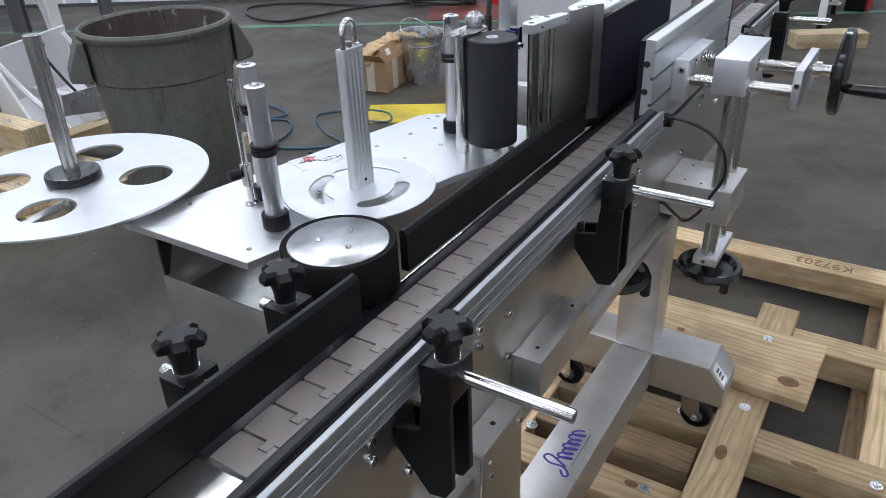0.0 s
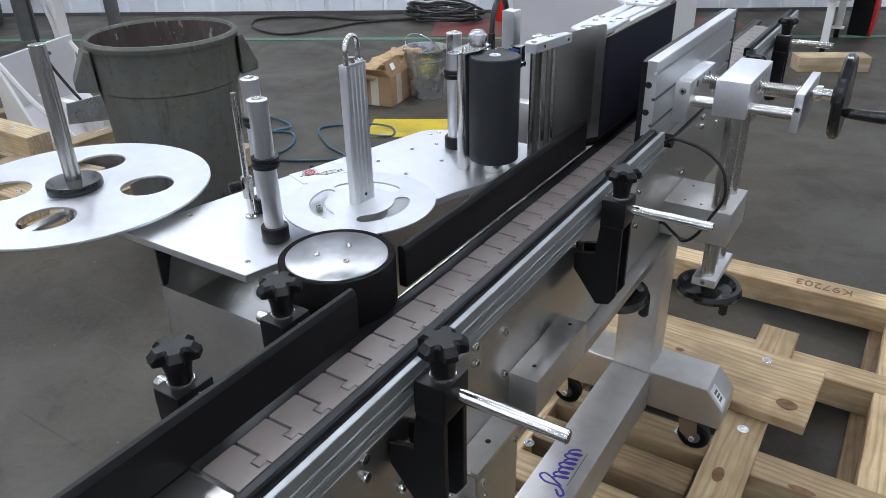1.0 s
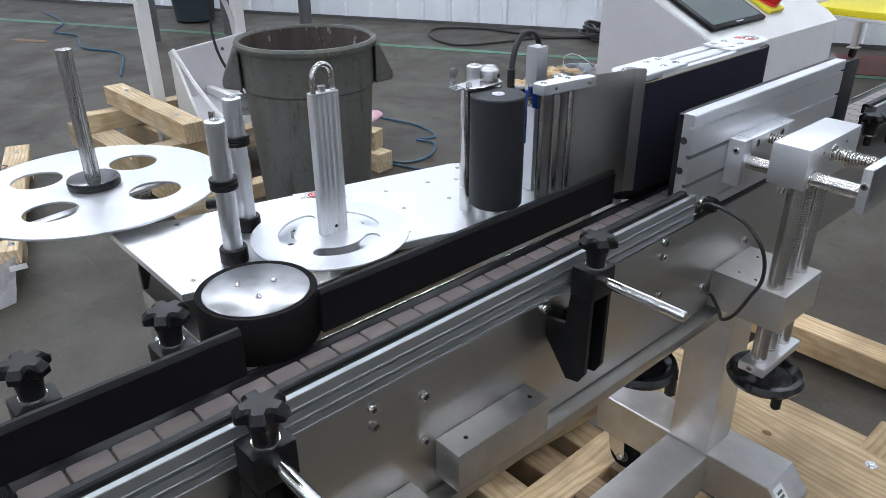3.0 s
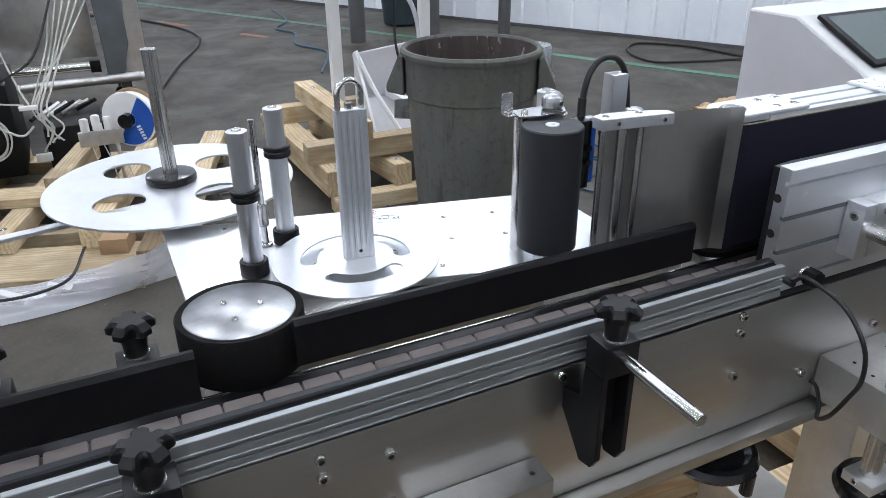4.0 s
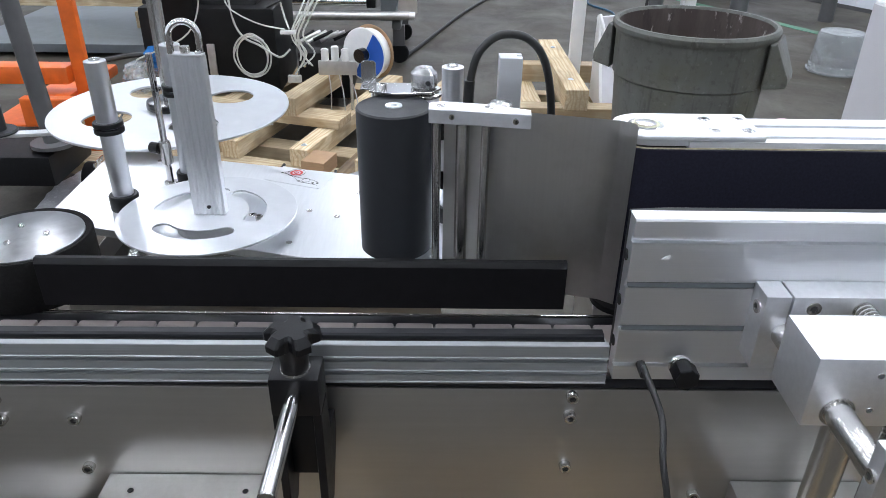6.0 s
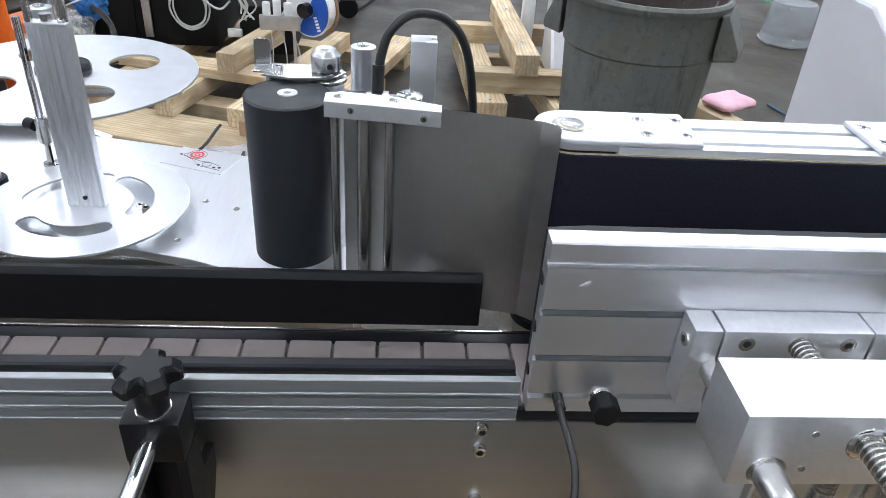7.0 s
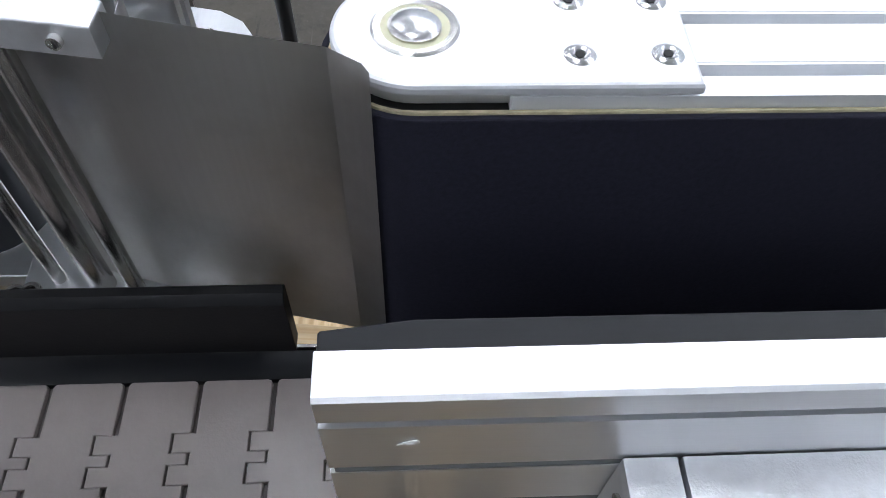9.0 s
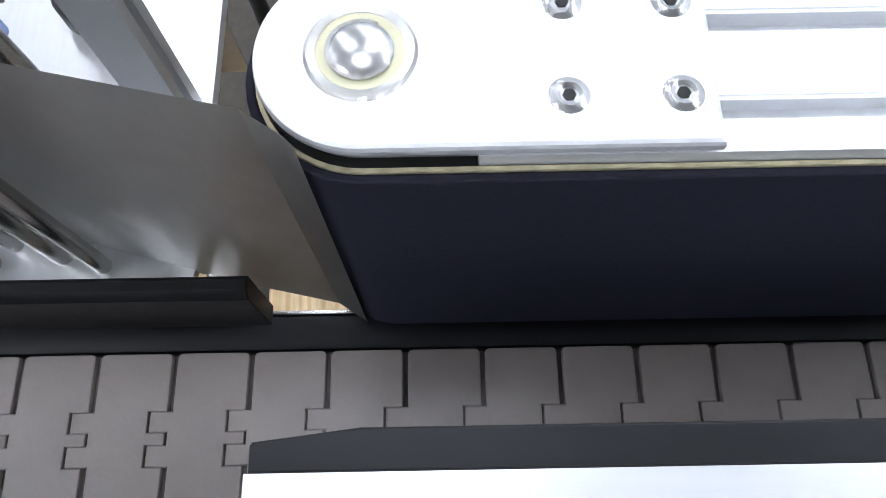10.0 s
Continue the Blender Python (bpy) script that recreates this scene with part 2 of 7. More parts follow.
M_SHAFT = material("ground_steel_shaft", (0.56, 0.55, 0.53), 0.26, 1.0, 0.025, 200, rough_vary=0.02)
M_BLACK = material("black_plastic", (0.0055, 0.0055, 0.0065), 0.45, 0, 0.25, 90, bump=0.04, bump_scale=500, rough_vary=0.08, spec=0.2)
M_KNOB = material("moulded_black_nylon", (0.006, 0.006, 0.007), 0.40, 0, 0.25, 120, bump=0.06, bump_scale=700, rough_vary=0.08, spec=0.25)
M_GLOSS = material("gloss_black_bakelite", (0.010, 0.010, 0.011), 0.16, 0, 0.2, 60, rough_vary=0.05)
M_FOAM = material("black_foam_rubber", (0.008, 0.0075, 0.0075), 0.85, 0, 0.25, 300, bump=0.4, bump_scale=600, spec=0.15)
M_RUBBER = material("dark_grey_rubber", (0.0155, 0.0170, 0.0205), 0.5, 0, 0.12, 80, bump=0.06, bump_scale=500, rough_vary=0.08, spec=0.4)
M_BELT = material("navy_black_belt", (0.0115, 0.0115, 0.0205), 0.8, 0, 0.2, 400, bump=0.08, bump_scale=900, spec=0.2)
M_BELT.node_tree.nodes["Principled BSDF"].inputs["Sheen Weight"].default_value = 0.10
M_BELT.node_tree.nodes["Principled BSDF"].inputs["Sheen Roughness"].default_value = 0.35
M_BELT.node_tree.nodes["Principled BSDF"].inputs["Sheen Tint"].default_value = (0.32, 0.36, 0.62, 1)
M_BELTEDGE = material("tan_belt_edge", (0.42, 0.37, 0.24), 0.7, 0, 0.2, 200)
M_STRIP = material("charcoal_wear_strip", (0.011, 0.0115, 0.014), 0.42, 0, 0.2, 80, (1, 0.2, 1), rough_vary=0.10, spec=0.22)
M_CHAIN = material("taupe_acetal_chain", (0.245, 0.210, 0.201), 0.34, 0, 0.07, 60, bump=0.06, bump_scale=500, rough_vary=0.06,
                   second=(0.15, 0.13, 0.126), second_scale=30, second_amount=0.4, per_object=0.06)
# Darker copy of the chain plastic; the shade in the joints is in its colour.
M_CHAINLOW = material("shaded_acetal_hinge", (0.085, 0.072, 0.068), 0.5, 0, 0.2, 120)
# Near-black colour painting shade under the chain and inside housings.
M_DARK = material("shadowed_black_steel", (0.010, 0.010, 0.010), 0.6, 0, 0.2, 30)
M_FLOOR = concrete_material("sealed_grey_concrete")
M_GREEN = material("worn_green_floor_paint", (0.055, 0.19, 0.115), 0.5, 0, 0.25, 12, second=(0.12, 0.13, 0.11), second_scale=9, second_amount=0.8)
M_ORANGEP = material("faded_orange_floor_paint", (0.28, 0.12, 0.06), 0.55, 0, 0.25, 12, second=(0.12, 0.11, 0.10), second_scale=7, second_amount=0.95)
M_YELLOW = material("worn_yellow_floor_paint", (0.55, 0.42, 0.02), 0.5, 0, 0.12, 10, second=(0.22, 0.18, 0.05), second_scale=5, second_amount=0.8)
M_REDP = material("dull_red_floor_paint", (0.16, 0.035, 0.03), 0.55, 0, 0.15, 10, second=(0.1, 0.06, 0.05), second_scale=5, second_amount=0.7)
M_WALL = material("white_enamel_siding", (0.82, 0.85, 0.89), 0.4, 0, 0.03, 3, rough_vary=0.08, second=(0.66, 0.70, 0.76), second_scale=1.2, second_amount=0.5)
M_CEIL = material("white_roof_lining", (0.68, 0.69, 0.70), 0.8, 0, 0.05, 2)
M_BIN = layered_material("weathered_grey_plastic", (0.110, 0.113, 0.104), 0.58, 0.3, 0.25, (
    (3.0, 6, 0.44, 0.64, (1, 1, 0.35), (0.155, 0.160, 0.150), 0.8), (5.0, 7, 0.50, 0.66, (1, 1, 1), (0.105, 0.102, 0.070), 0.6),
    (22.0, 6, 0.56, 0.70, (1, 1, 0.12), (0.045, 0.045, 0.040), 0.65), (60.0, 4, 0.60, 0.72, (1, 1, 1), (0.20, 0.20, 0.185), 0.55), (38.0, 6, 0.54, 0.72, (1, 1, 1), (0.050, 0.048, 0.040), 0.55),
    (9.0, 5, 0.66, 0.70, (1, 1, 0.5), (0.055, 0.040, 0.030), 0.7)))
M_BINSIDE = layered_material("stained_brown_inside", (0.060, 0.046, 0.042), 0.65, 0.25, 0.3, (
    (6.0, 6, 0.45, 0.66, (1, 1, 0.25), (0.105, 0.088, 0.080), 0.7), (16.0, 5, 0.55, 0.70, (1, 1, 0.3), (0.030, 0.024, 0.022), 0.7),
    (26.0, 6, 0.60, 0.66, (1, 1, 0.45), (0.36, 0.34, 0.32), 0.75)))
M_PINE = wood_material("pale_pine_along_x", (0.59, 0.46, 0.29), (0.41, 0.285, 0.15), "x")
M_PINEPALE = wood_material("dry_pale_pine", (0.60, 0.50, 0.34), (0.46, 0.355, 0.215), "x")
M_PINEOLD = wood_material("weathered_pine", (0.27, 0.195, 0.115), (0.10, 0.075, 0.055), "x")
M_KNOT = material("dark_wood_knot", (0.20, 0.105, 0.045), 0.7, 0, 0.4, 60, bump=0.3, second=(0.10, 0.05, 0.02), second_scale=60, second_amount=0.6)
M_ZINC = material("galvanised_sheet", (0.60, 0.635, 0.67), 0.27, 0.93, 0.16, 14, rough_vary=0.12, second=(0.48, 0.51, 0.55), second_scale=16, second_amount=0.4)
M_CARD = material("brown_cardboard", (0.33, 0.21, 0.12), 0.8, 0, 0.07, 20, (1, 1, 8), 0.1, 90)
M_KRAFT = material("crumpled_kraft_paper", (0.45, 0.32, 0.18), 0.8, 0, 0.12, 20, bump=0.6, bump_scale=26)
M_TAPE = material("clear_packing_tape", (0.55, 0.50, 0.42), 0.2, 0, 0.05, 20)
M_WHITE = material("white_powder_coat", (0.70, 0.70, 0.69), 0.4, 0, 0.03, 20, bump=0.08, bump_scale=400)
M_GREYPC = material("light_grey_powder_coat", (0.56, 0.55, 0.57), 0.45, 0, 0.03, 20, bump=0.1, bump_scale=500)
M_SCREEN = material("dark_touch_screen", (0.035, 0.045, 0.048), 0.12, 0, 0.2, 3, second=(0.03, 0.07, 0.05), second_scale=6, second_amount=0.8)
M_RED = material("red_plastic", (0.5, 0.022, 0.018), 0.35, 0, 0.06, 40)
M_YPL = material("yellow_plastic", (0.72, 0.60, 0.02), 0.4, 0, 0.06, 40)
M_GPL = material("green_plastic", (0.03, 0.30, 0.12), 0.4, 0, 0.06, 40)
M_ORANGE = material("orange_painted_steel", (0.75, 0.14, 0.015), 0.38, 0, 0.08, 20, second=(0.5, 0.09, 0.015), second_scale=6, second_amount=0.5)
M_BLKMACH = material("black_painted_sheet", (0.0055, 0.0055, 0.006), 0.5, 0, 0.3, 8, rough_vary=0.12, second=(0.014, 0.014, 0.014), second_scale=3, second_amount=0.5, spec=0.2)
M_GREYSTEEL = material("grey_machine_paint", (0.13, 0.145, 0.155), 0.45, 0.2, 0.1, 9, second=(0.09, 0.10, 0.10), second_scale=4, second_amount=0.6)
M_COLUMN = material("dark_grey_column_paint", (0.085, 0.085, 0.088), 0.5, 0, 0.12, 9, second=(0.05, 0.05, 0.05), second_scale=4, second_amount=0.5)
M_CABLE = material("black_cable_jacket", (0.013, 0.013, 0.013), 0.42, 0, 0.2, 50)
M_GCABLE = material("white_grey_cable", (0.52, 0.52, 0.48), 0.5, 0, 0.08, 50)
M_BCABLE = material("blue_air_hose", (0.02, 0.08, 0.13), 0.45, 0, 0.15, 40)
M_BLUE = material("blue_label_print", (0.012, 0.09, 0.42), 0.35, 0, 0.06, 30)
M_WPLAST = material("white_plastic", (0.75, 0.75, 0.74), 0.4, 0, 0.04, 30)
M_FILM = material("milky_plastic_film", (0.80, 0.80, 0.83), 0.30, 0, 0.08, 9, bump=0.5, bump_scale=10, second=(0.66, 0.65, 0.68), second_scale=5, second_amount=0.5)
M_FILM.node_tree.nodes["Principled BSDF"].inputs["Transmission Weight"].default_value = 0.45
M_PINK = material("pink_foam_bag", (0.62, 0.36, 0.42), 0.5, 0, 0.08, 30, bump=0.3, bump_scale=60)
M_CLEAR = material("cloudy_clear_plastic", (0.70, 0.73, 0.74), 0.16, 0.0, 0.15, 16, bump=0.3, bump_scale=24, rough_vary=0.08)
M_CLEAR.node_tree.nodes["Principled BSDF"].inputs["Transmission Weight"].default_value = 0.75
M_BLUEBAG = material("blue_plastic_bag", (0.02, 0.13, 0.36), 0.25, 0, 0.2, 20, bump=0.5, bump_scale=30)
M_TEAL = material("dark_teal_bin_plastic", (0.02, 0.035, 0.042), 0.5, 0, 0.15, 10)
M_LOGO = material("violet_ink", (0.045, 0.028, 0.26), 0.4, 0, 0.08, 60)
M_INK = material("black_ink", (0.02, 0.02, 0.02), 0.5, 0, 0.1, 60)
M_REDINK = material("red_ink", (0.62, 0.06, 0.06), 0.5, 0, 0.05, 60)
M_STICKER = material("white_sticker", (0.80, 0.80, 0.80), 0.35, 0, 0.02, 30)
M_PALEYEL = material("pale_cream_seal", (0.62, 0.60, 0.42), 0.4, 0, 0.06, 80)
# Near-black discs in this colour stand in for the shade inside holes.
M_SOCKET = material("deep_shadow_socket", (0.012, 0.012, 0.012), 0.7, 0, 0.1, 60)
M_LAMP = emitter("lit_led_panel", (0.915, 0.975, 1.085), LAMP_POWER)

# ---- mesh helpers ----
ORIGIN = {}


def thing(name, label, category, loc=(0, 0, 0), group="", kind=""):
    ob = new(name)
    ob.empty_display_size = 0.02
    ob.location = loc
    ORIGIN[ob.name] = Vector(loc)
    return tagged(ob, label, category, group, kind)


def part(name, bm, mat, parent=None, label="", smooth=False):
    """One mesh object, given in world places, under a thing or a part."""
    if parent is not None:
        base = ORIGIN[parent.name]
        bmesh.ops.translate(bm, verts=bm.verts, vec=-base)
    me = bpy.data.meshes.new(name)
    bm.normal_update()
    bm.to_mesh(me)
    bm.free()
    me.polygons.foreach_set("use_smooth", [True] * len(me.polygons))
    me.set_sharp_from_angle(angle=radians(40 if smooth else 18))
    me.materials.append(mat)
    ob = new(name, me)
    if parent is not None:
        ob.parent = parent
        ORIGIN[ob.name] = ORIGIN[parent.name]
    else:
        ORIGIN[ob.name] = Vector((0, 0, 0))
    if label:
        ob["label"] = label
    return ob


def structure(name, bm, mat, label, category):
    return tagged(part(name, bm, mat), label, category, kind="structure")


def xform(bm, verts, m):
    bmesh.ops.transform(bm, matrix=m, verts=verts)


def box(x0, x1, y0, y1, z0, z1, bevel=0.0, bm=None, m=None, seg=2):
    """A box with rounded edges, added to bm or to a new one."""
    own = bmesh.new()
    r = bmesh.ops.create_cube(own, size=1)
    bmesh.ops.scale(own, vec=(abs(x1 - x0), abs(y1 - y0), abs(z1 - z0)), verts=r["verts"])
    bmesh.ops.translate(own, vec=((x0 + x1) / 2, (y0 + y1) / 2, (z0 + z1) / 2), verts=r["verts"])
    if bevel:
        bmesh.ops.bevel(own, geom=own.edges[:], offset=bevel, segments=seg, affect="EDGES", profile=0.6)
    if m:
        xform(own, own.verts[:], m)
    return merge(bm, own)


def merge(bm, own):
    if bm is None:
        return own
    me = bpy.data.meshes.new("tmp")
    own.to_mesh(me)
    own.free()
    bm.from_mesh(me)
    bpy.data.meshes.remove(me)
    return bm


def rod(p0, p1, r, seg=24, bm=None, r1=None, bevel=0.0):
    """A round bar from p0 to p1."""
    p0, p1 = Vector(p0), Vector(p1)
    d = p1 - p0
    own = bmesh.new()
    bmesh.ops.create_cone(own, cap_ends=True, segments=seg, radius1=r, radius2=r if r1 is None else r1, depth=d.length)
    if bevel:
        caps = [e for e in own.edges if abs(e.verts[0].co.z - e.verts[1].co.z) < 1e-6]
        bmesh.ops.bevel(own, geom=caps, offset=bevel, segments=2, affect="EDGES")
    m = Matrix.Translation((p0 + p1) / 2) @ d.to_track_quat("Z", "Y").to_matrix().to_4x4()
    xform(own, own.verts[:], m)
    return merge(bm, own)


def lathe(profile, centre, seg=40, bm=None, axis="z"):
    """A turned shape: (radius, height) pairs round an upright axis, or one along x."""
    own = bmesh.new()
    rings = []
    for r, z in profile:
        if r < 1e-6:
            rings.append([own.verts.new((0, 0, z))])
        else:
            rings.append([own.verts.new((r * math.cos(2 * math.pi * i / seg), r * math.sin(2 * math.pi * i / seg), z)) for i in range(seg)])
    for a, b in zip(rings, rings[1:]):
        for i in range(seg):
            j = (i + 1) % seg
            if len(a) == 1 and len(b) > 1:
                own.faces.new((a[0], b[i], b[j]))
            elif len(b) == 1 and len(a) > 1:
                own.faces.new((a[i], b[0], a[j]))
            elif len(a) > 1:
                own.faces.new((a[i], b[i], b[j], a[j]))
    bmesh.ops.recalc_face_normals(own, faces=own.faces[:])
    m = Matrix.Translation(centre)
    if axis == "x":
        m = m @ Matrix.Rotation(radians(90), 4, "Y")
    if axis == "y":
        m = m @ Matrix.Rotation(radians(-90), 4, "X")
    xform(own, own.verts[:], m)
    return merge(bm, own)


def prism(outline, lo, hi, axis="z", bevel=0.0, bm=None, holes=()):
    """A flat shape with thickness. outline and holes are 2D loops: (x, y) for z, (x, z) for y, (y, z) for x."""
    cu = bpy.data.curves.new("tmp", "CURVE")
    cu.dimensions, cu.fill_mode = "2D", "BOTH"
    cu.extrude = (hi - lo) / 2 - bevel
    cu.bevel_depth, cu.bevel_resolution = bevel, 1
    if bevel:
        cu.offset = -bevel
    for loop in (outline, *holes):
        s = cu.splines.new("POLY")
        s.points.add(len(loop) - 1)
        for p, (a, b) in zip(s.points, loop):
            p.co = (a, b, 0, 1)
        s.use_cyclic_u = True
    ob = bpy.data.objects.new("tmp", cu)
    me = bpy.data.meshes.new_from_object(ob)
    own = bmesh.new()
    own.from_mesh(me)
    bpy.data.objects.remove(ob)
    bpy.data.curves.remove(cu)
    bpy.data.meshes.remove(me)
    bmesh.ops.remove_doubles(own, verts=own.verts[:], dist=1e-5)
    mid = (lo + hi) / 2
    if axis == "z":
        m = Matrix.Translation((0, 0, mid))
    elif axis == "y":
        m = Matrix(((1, 0, 0, 0), (0, 0, -1, mid), (0, 1, 0, 0), (0, 0, 0, 1)))
    else:
        m = Matrix(((0, 0, 1, mid), (1, 0, 0, 0), (0, 1, 0, 0), (0, 0, 0, 1)))
    xform(own, own.verts[:], m)
    bmesh.ops.recalc_face_normals(own, faces=own.faces[:])
    return merge(bm, own)


def smooth_line(points, steps=6):
    """A Catmull-Rom line through the points."""
    pts = [Vector(p) for p in points]
    pts = [2 * pts[0] - pts[1], *pts, 2 * pts[-1] - pts[-2]]
    out = []
    for a, b, c, d in zip(pts, pts[1:], pts[2:], pts[3:]):
        for i in range(steps):
            t = i / steps
            out.append(0.5 * (2 * b + (c - a) * t + (2 * a - 5 * b + 4 * c - d) * t * t + (3 * b - a - 3 * c + d) * t ** 3))
    out.append(pts[-2])
    return out


def cable(points, r, seg=8, steps=6, bm=None):
    """A round cord along a smooth line."""
    line = smooth_line(points, steps) if steps > 1 else [Vector(p) for p in points]
    own = bmesh.new()
    rings = []
    up = Vector((0, 0, 1))
    for i, p in enumerate(line):
        d = (line[min(i + 1, len(line) - 1)] - line[max(i - 1, 0)]).normalized()
        if abs(d.dot(up)) > 0.95:
            up = Vector((1, 0, 0)) if abs(d.x) < 0.9 else Vector((0, 1, 0))
        a = d.cross(up).normalized()
        b = d.cross(a).normalized()
        up = -b if b.dot(up) < 0 else b
        a = d.cross(up).normalized()
        rings.append([own.verts.new(p + r * (math.cos(2 * math.pi * k / seg) * a + math.sin(2 * math.pi * k / seg) * up)) for k in range(seg)])
    for u, v in zip(rings, rings[1:]):
        for k in range(seg):
            own.faces.new((u[k], u[(k + 1) % seg], v[(k + 1) % seg], v[k]))
    own.faces.new(rings[0])
    own.faces.new(rings[-1][::-1])
    bmesh.ops.recalc_face_normals(own, faces=own.faces[:])
    return merge(bm, own)


def circle(cx, cy, r, n=40, a0=0.0, a1=2 * math.pi):
    closed = abs(a1 - a0 - 2 * math.pi) < 1e-6
    k = n if closed else n - 1
    return [(cx + r * math.cos(a0 + (a1 - a0) * i / k), cy + r * math.sin(a0 + (a1 - a0) * i / k)) for i in range(n)]


def kidney(cx, cy, r, width, mid, half, n=14):
    """A curved slot with round ends."""
    h = width / 2
    out = circle(cx, cy, r + h, n, mid - half, mid + half)
    ex, ey = cx + r * math.cos(mid + half), cy + r * math.sin(mid + half)
    out += circle(ex, ey, h, 7, mid + half, mid + half + math.pi)[1:-1]
    out += circle(cx, cy, r - h, n, mid - half, mid + half)[::-1]
    ex, ey = cx + r * math.cos(mid - half), cy + r * math.sin(mid - half)
    out += circle(ex, ey, h, 7, mid - half + math.pi, mid - half + 2 * math.pi)[1:-1]
    return out


def socket_screw(centre, r, height, axis, parent, mat=None, name="screw"):
    """A cap screw with a hexagon socket."""
    prof = [(0, height * 0.45), (r * 0.5, height * 0.45), (r * 0.52, height), (r * 0.88, height), (r, height * 0.85), (r, math.copysign(0.002, -height)), (0, math.copysign(0.002, -height))]
    head = part(name, lathe(prof, centre, 22, axis=axis), mat or M_SHAFT, parent, smooth=True)
    k = "xyz".index(axis)
    lo, hi = Vector(centre), Vector(centre)
    lo[k] += height * 0.40
    hi[k] += height * 0.60
    part("socket", rod(lo, hi, r * 0.50, 6), M_SOCKET, head)
    return head

# ---- the hall ----
TURNED = radians(29.0)  # the building stands askew to the conveyor
HALL = Matrix.Translation((-5.75, 5.55, 0)) @ Matrix.Rotation(TURNED, 4, "Z")  # local x along the near wall, local -y into the hall


def hall_box(x0, x1, y0, y1, z0, z1, bevel=0.0):
    return box(x0, x1, y0, y1, z0, z1, bevel, m=HALL)


structure("floor", hall_box(-14, 18, -20, 0.3, -0.2, 0.0), M_FLOOR, "dark sealed concrete floor with scuffs and stains", "floor")


def siding(length, height):
    """Ribbed steel siding, the ribs 0.3 m apart."""
    bm = bmesh.new()
    prof, x = [], -length / 2
    while x < length / 2:
        prof += [(x, 0), (x + 0.235, 0), (x + 0.25, -0.03), (x + 0.285, -0.03)]
        x += 0.3
    lo = [bm.verts.new((a, b, 0)) for a, b in prof]
    hi = [bm.verts.new((a, b, height)) for a, b in prof]
    for i in range(len(prof) - 1):
        bm.faces.new((lo[i], lo[i + 1], hi[i + 1], hi[i]))
    back = [bm.verts.new((s * length / 2, 0.15, z)) for z in (0, height) for s in (-1, 1)]
    bm.faces.new((back[0], back[2], back[3], back[1]))
    return bm


def siding_wall(name, m, length):
    bm = siding(length, 7.0)
    xform(bm, bm.verts[:], m)
    structure(name, bm, M_WALL, "white ribbed steel siding wall", "wall")


siding_wall("wall_north", HALL @ Matrix.Translation((2, 0, 0.0)), 32)
siding_wall("wall_west", HALL @ Matrix.Translation((-13.8, -10, 0)) @ Matrix.Rotation(radians(90), 4, "Z"), 20)
siding_wall("wall_east", HALL @ Matrix.Translation((17.8, -10, 0)) @ Matrix.Rotation(radians(-90), 4, "Z"), 20)
siding_wall("wall_south", HALL @ Matrix.Translation((2, -19.8, 0)) @ Matrix.Rotation(radians(180), 4, "Z"), 32)
structure("ceiling", hall_box(-14, 18, -20, 0.3, 7.0, 7.2), M_CEIL, "white insulated hall roof", "ceiling")
structure("baseboard", hall_box(-13.6, 17.6, -0.034, -0.032, 0.0, 0.035), M_COLUMN, "dark sill flashing along the siding foot", "trim")

# floor markings, thin paint on the concrete
structure("floor_line", hall_box(-13, 16, -1.22, -1.13, 0.0, 0.004), M_GREEN, "worn green painted line on the floor", "floor marking")
for x0, x1 in ((-6.9, -5.9), (-5.2, -4.6), (-3.7, -3.3)):
    structure("floor_line_faded", hall_box(x0, x1, -2.05, -1.96, 0.0, 0.004), M_ORANGEP, "faded orange paint traces on the floor", "floor marking")
structure("floor_patch", box(0.0, 1.05, 0.0, 0.315, 0.0, 0.004, m=Matrix.Translation((-2.525, 3.105, 0)) @ Matrix.Rotation(TURNED, 4, "Z")), M_YELLOW, "worn yellow painted patch on the floor", "floor marking")
structure("floor_patch_red", hall_box(1.8, 4.6, -1.1, -0.35, 0.0, 0.004), M_REDP, "dull red painted floor area by the wall", "floor marking")

# ceiling lights: unseen, their layout tuned for brightness on the machine
lamp = thing("ceiling_light", "lit white LED panel under the roof, unseen, placed for brightness", "ceiling light", (0, 0, 6.7), "hall lights")
for rod_x in (-0.5, 0.5):
    part("hanger_rod", rod((rod_x, 0, 6.775), (rod_x, 0, 7.0), 0.006, 8), M_ZINC, lamp)
part("housing", box(-0.66, 0.66, -0.34, 0.34, 6.7, 6.78, 0.01), M_WHITE, lamp)
part("diffuser", box(-0.62, 0.62, -0.30, 0.30, 6.685, 6.699, 0.0), M_LAMP, lamp, "glowing white diffuser")
# Four extra panels brighten the plates and chain; one is omitted to darken the floor.
spots = [(a, b) for a in (-10.2, -6.4, -2.6, 1.2, 5.0, 8.8, 12.6) for b in (-1.5, -6.2, -10.0, -13.8, -17.6) if (a, b) != (5.0, -6.2)] + [(-4.5, -1.5), (-0.7, -1.5), (3.1, -1.5), (-0.7, -3.4)]
for i, (a, b) in enumerate(spots):
    place = HALL @ Matrix.Translation((a, b, 6.7))
    if i == 0:
        lamp.matrix_basis = place
    else:
        copy_thing(lamp, place)

# ---- the conveyor ----
conveyor = thing("conveyor", "stainless steel table-top conveyor on a wheeled stand", "conveyor", (-0.36, 1.2, 0.12))
part("side_panel", box(-0.322, -0.318, 0.02, 2.35, 0.776, 0.9552, 0.0019), M_STEEL, conveyor, "brushed stainless side panel")
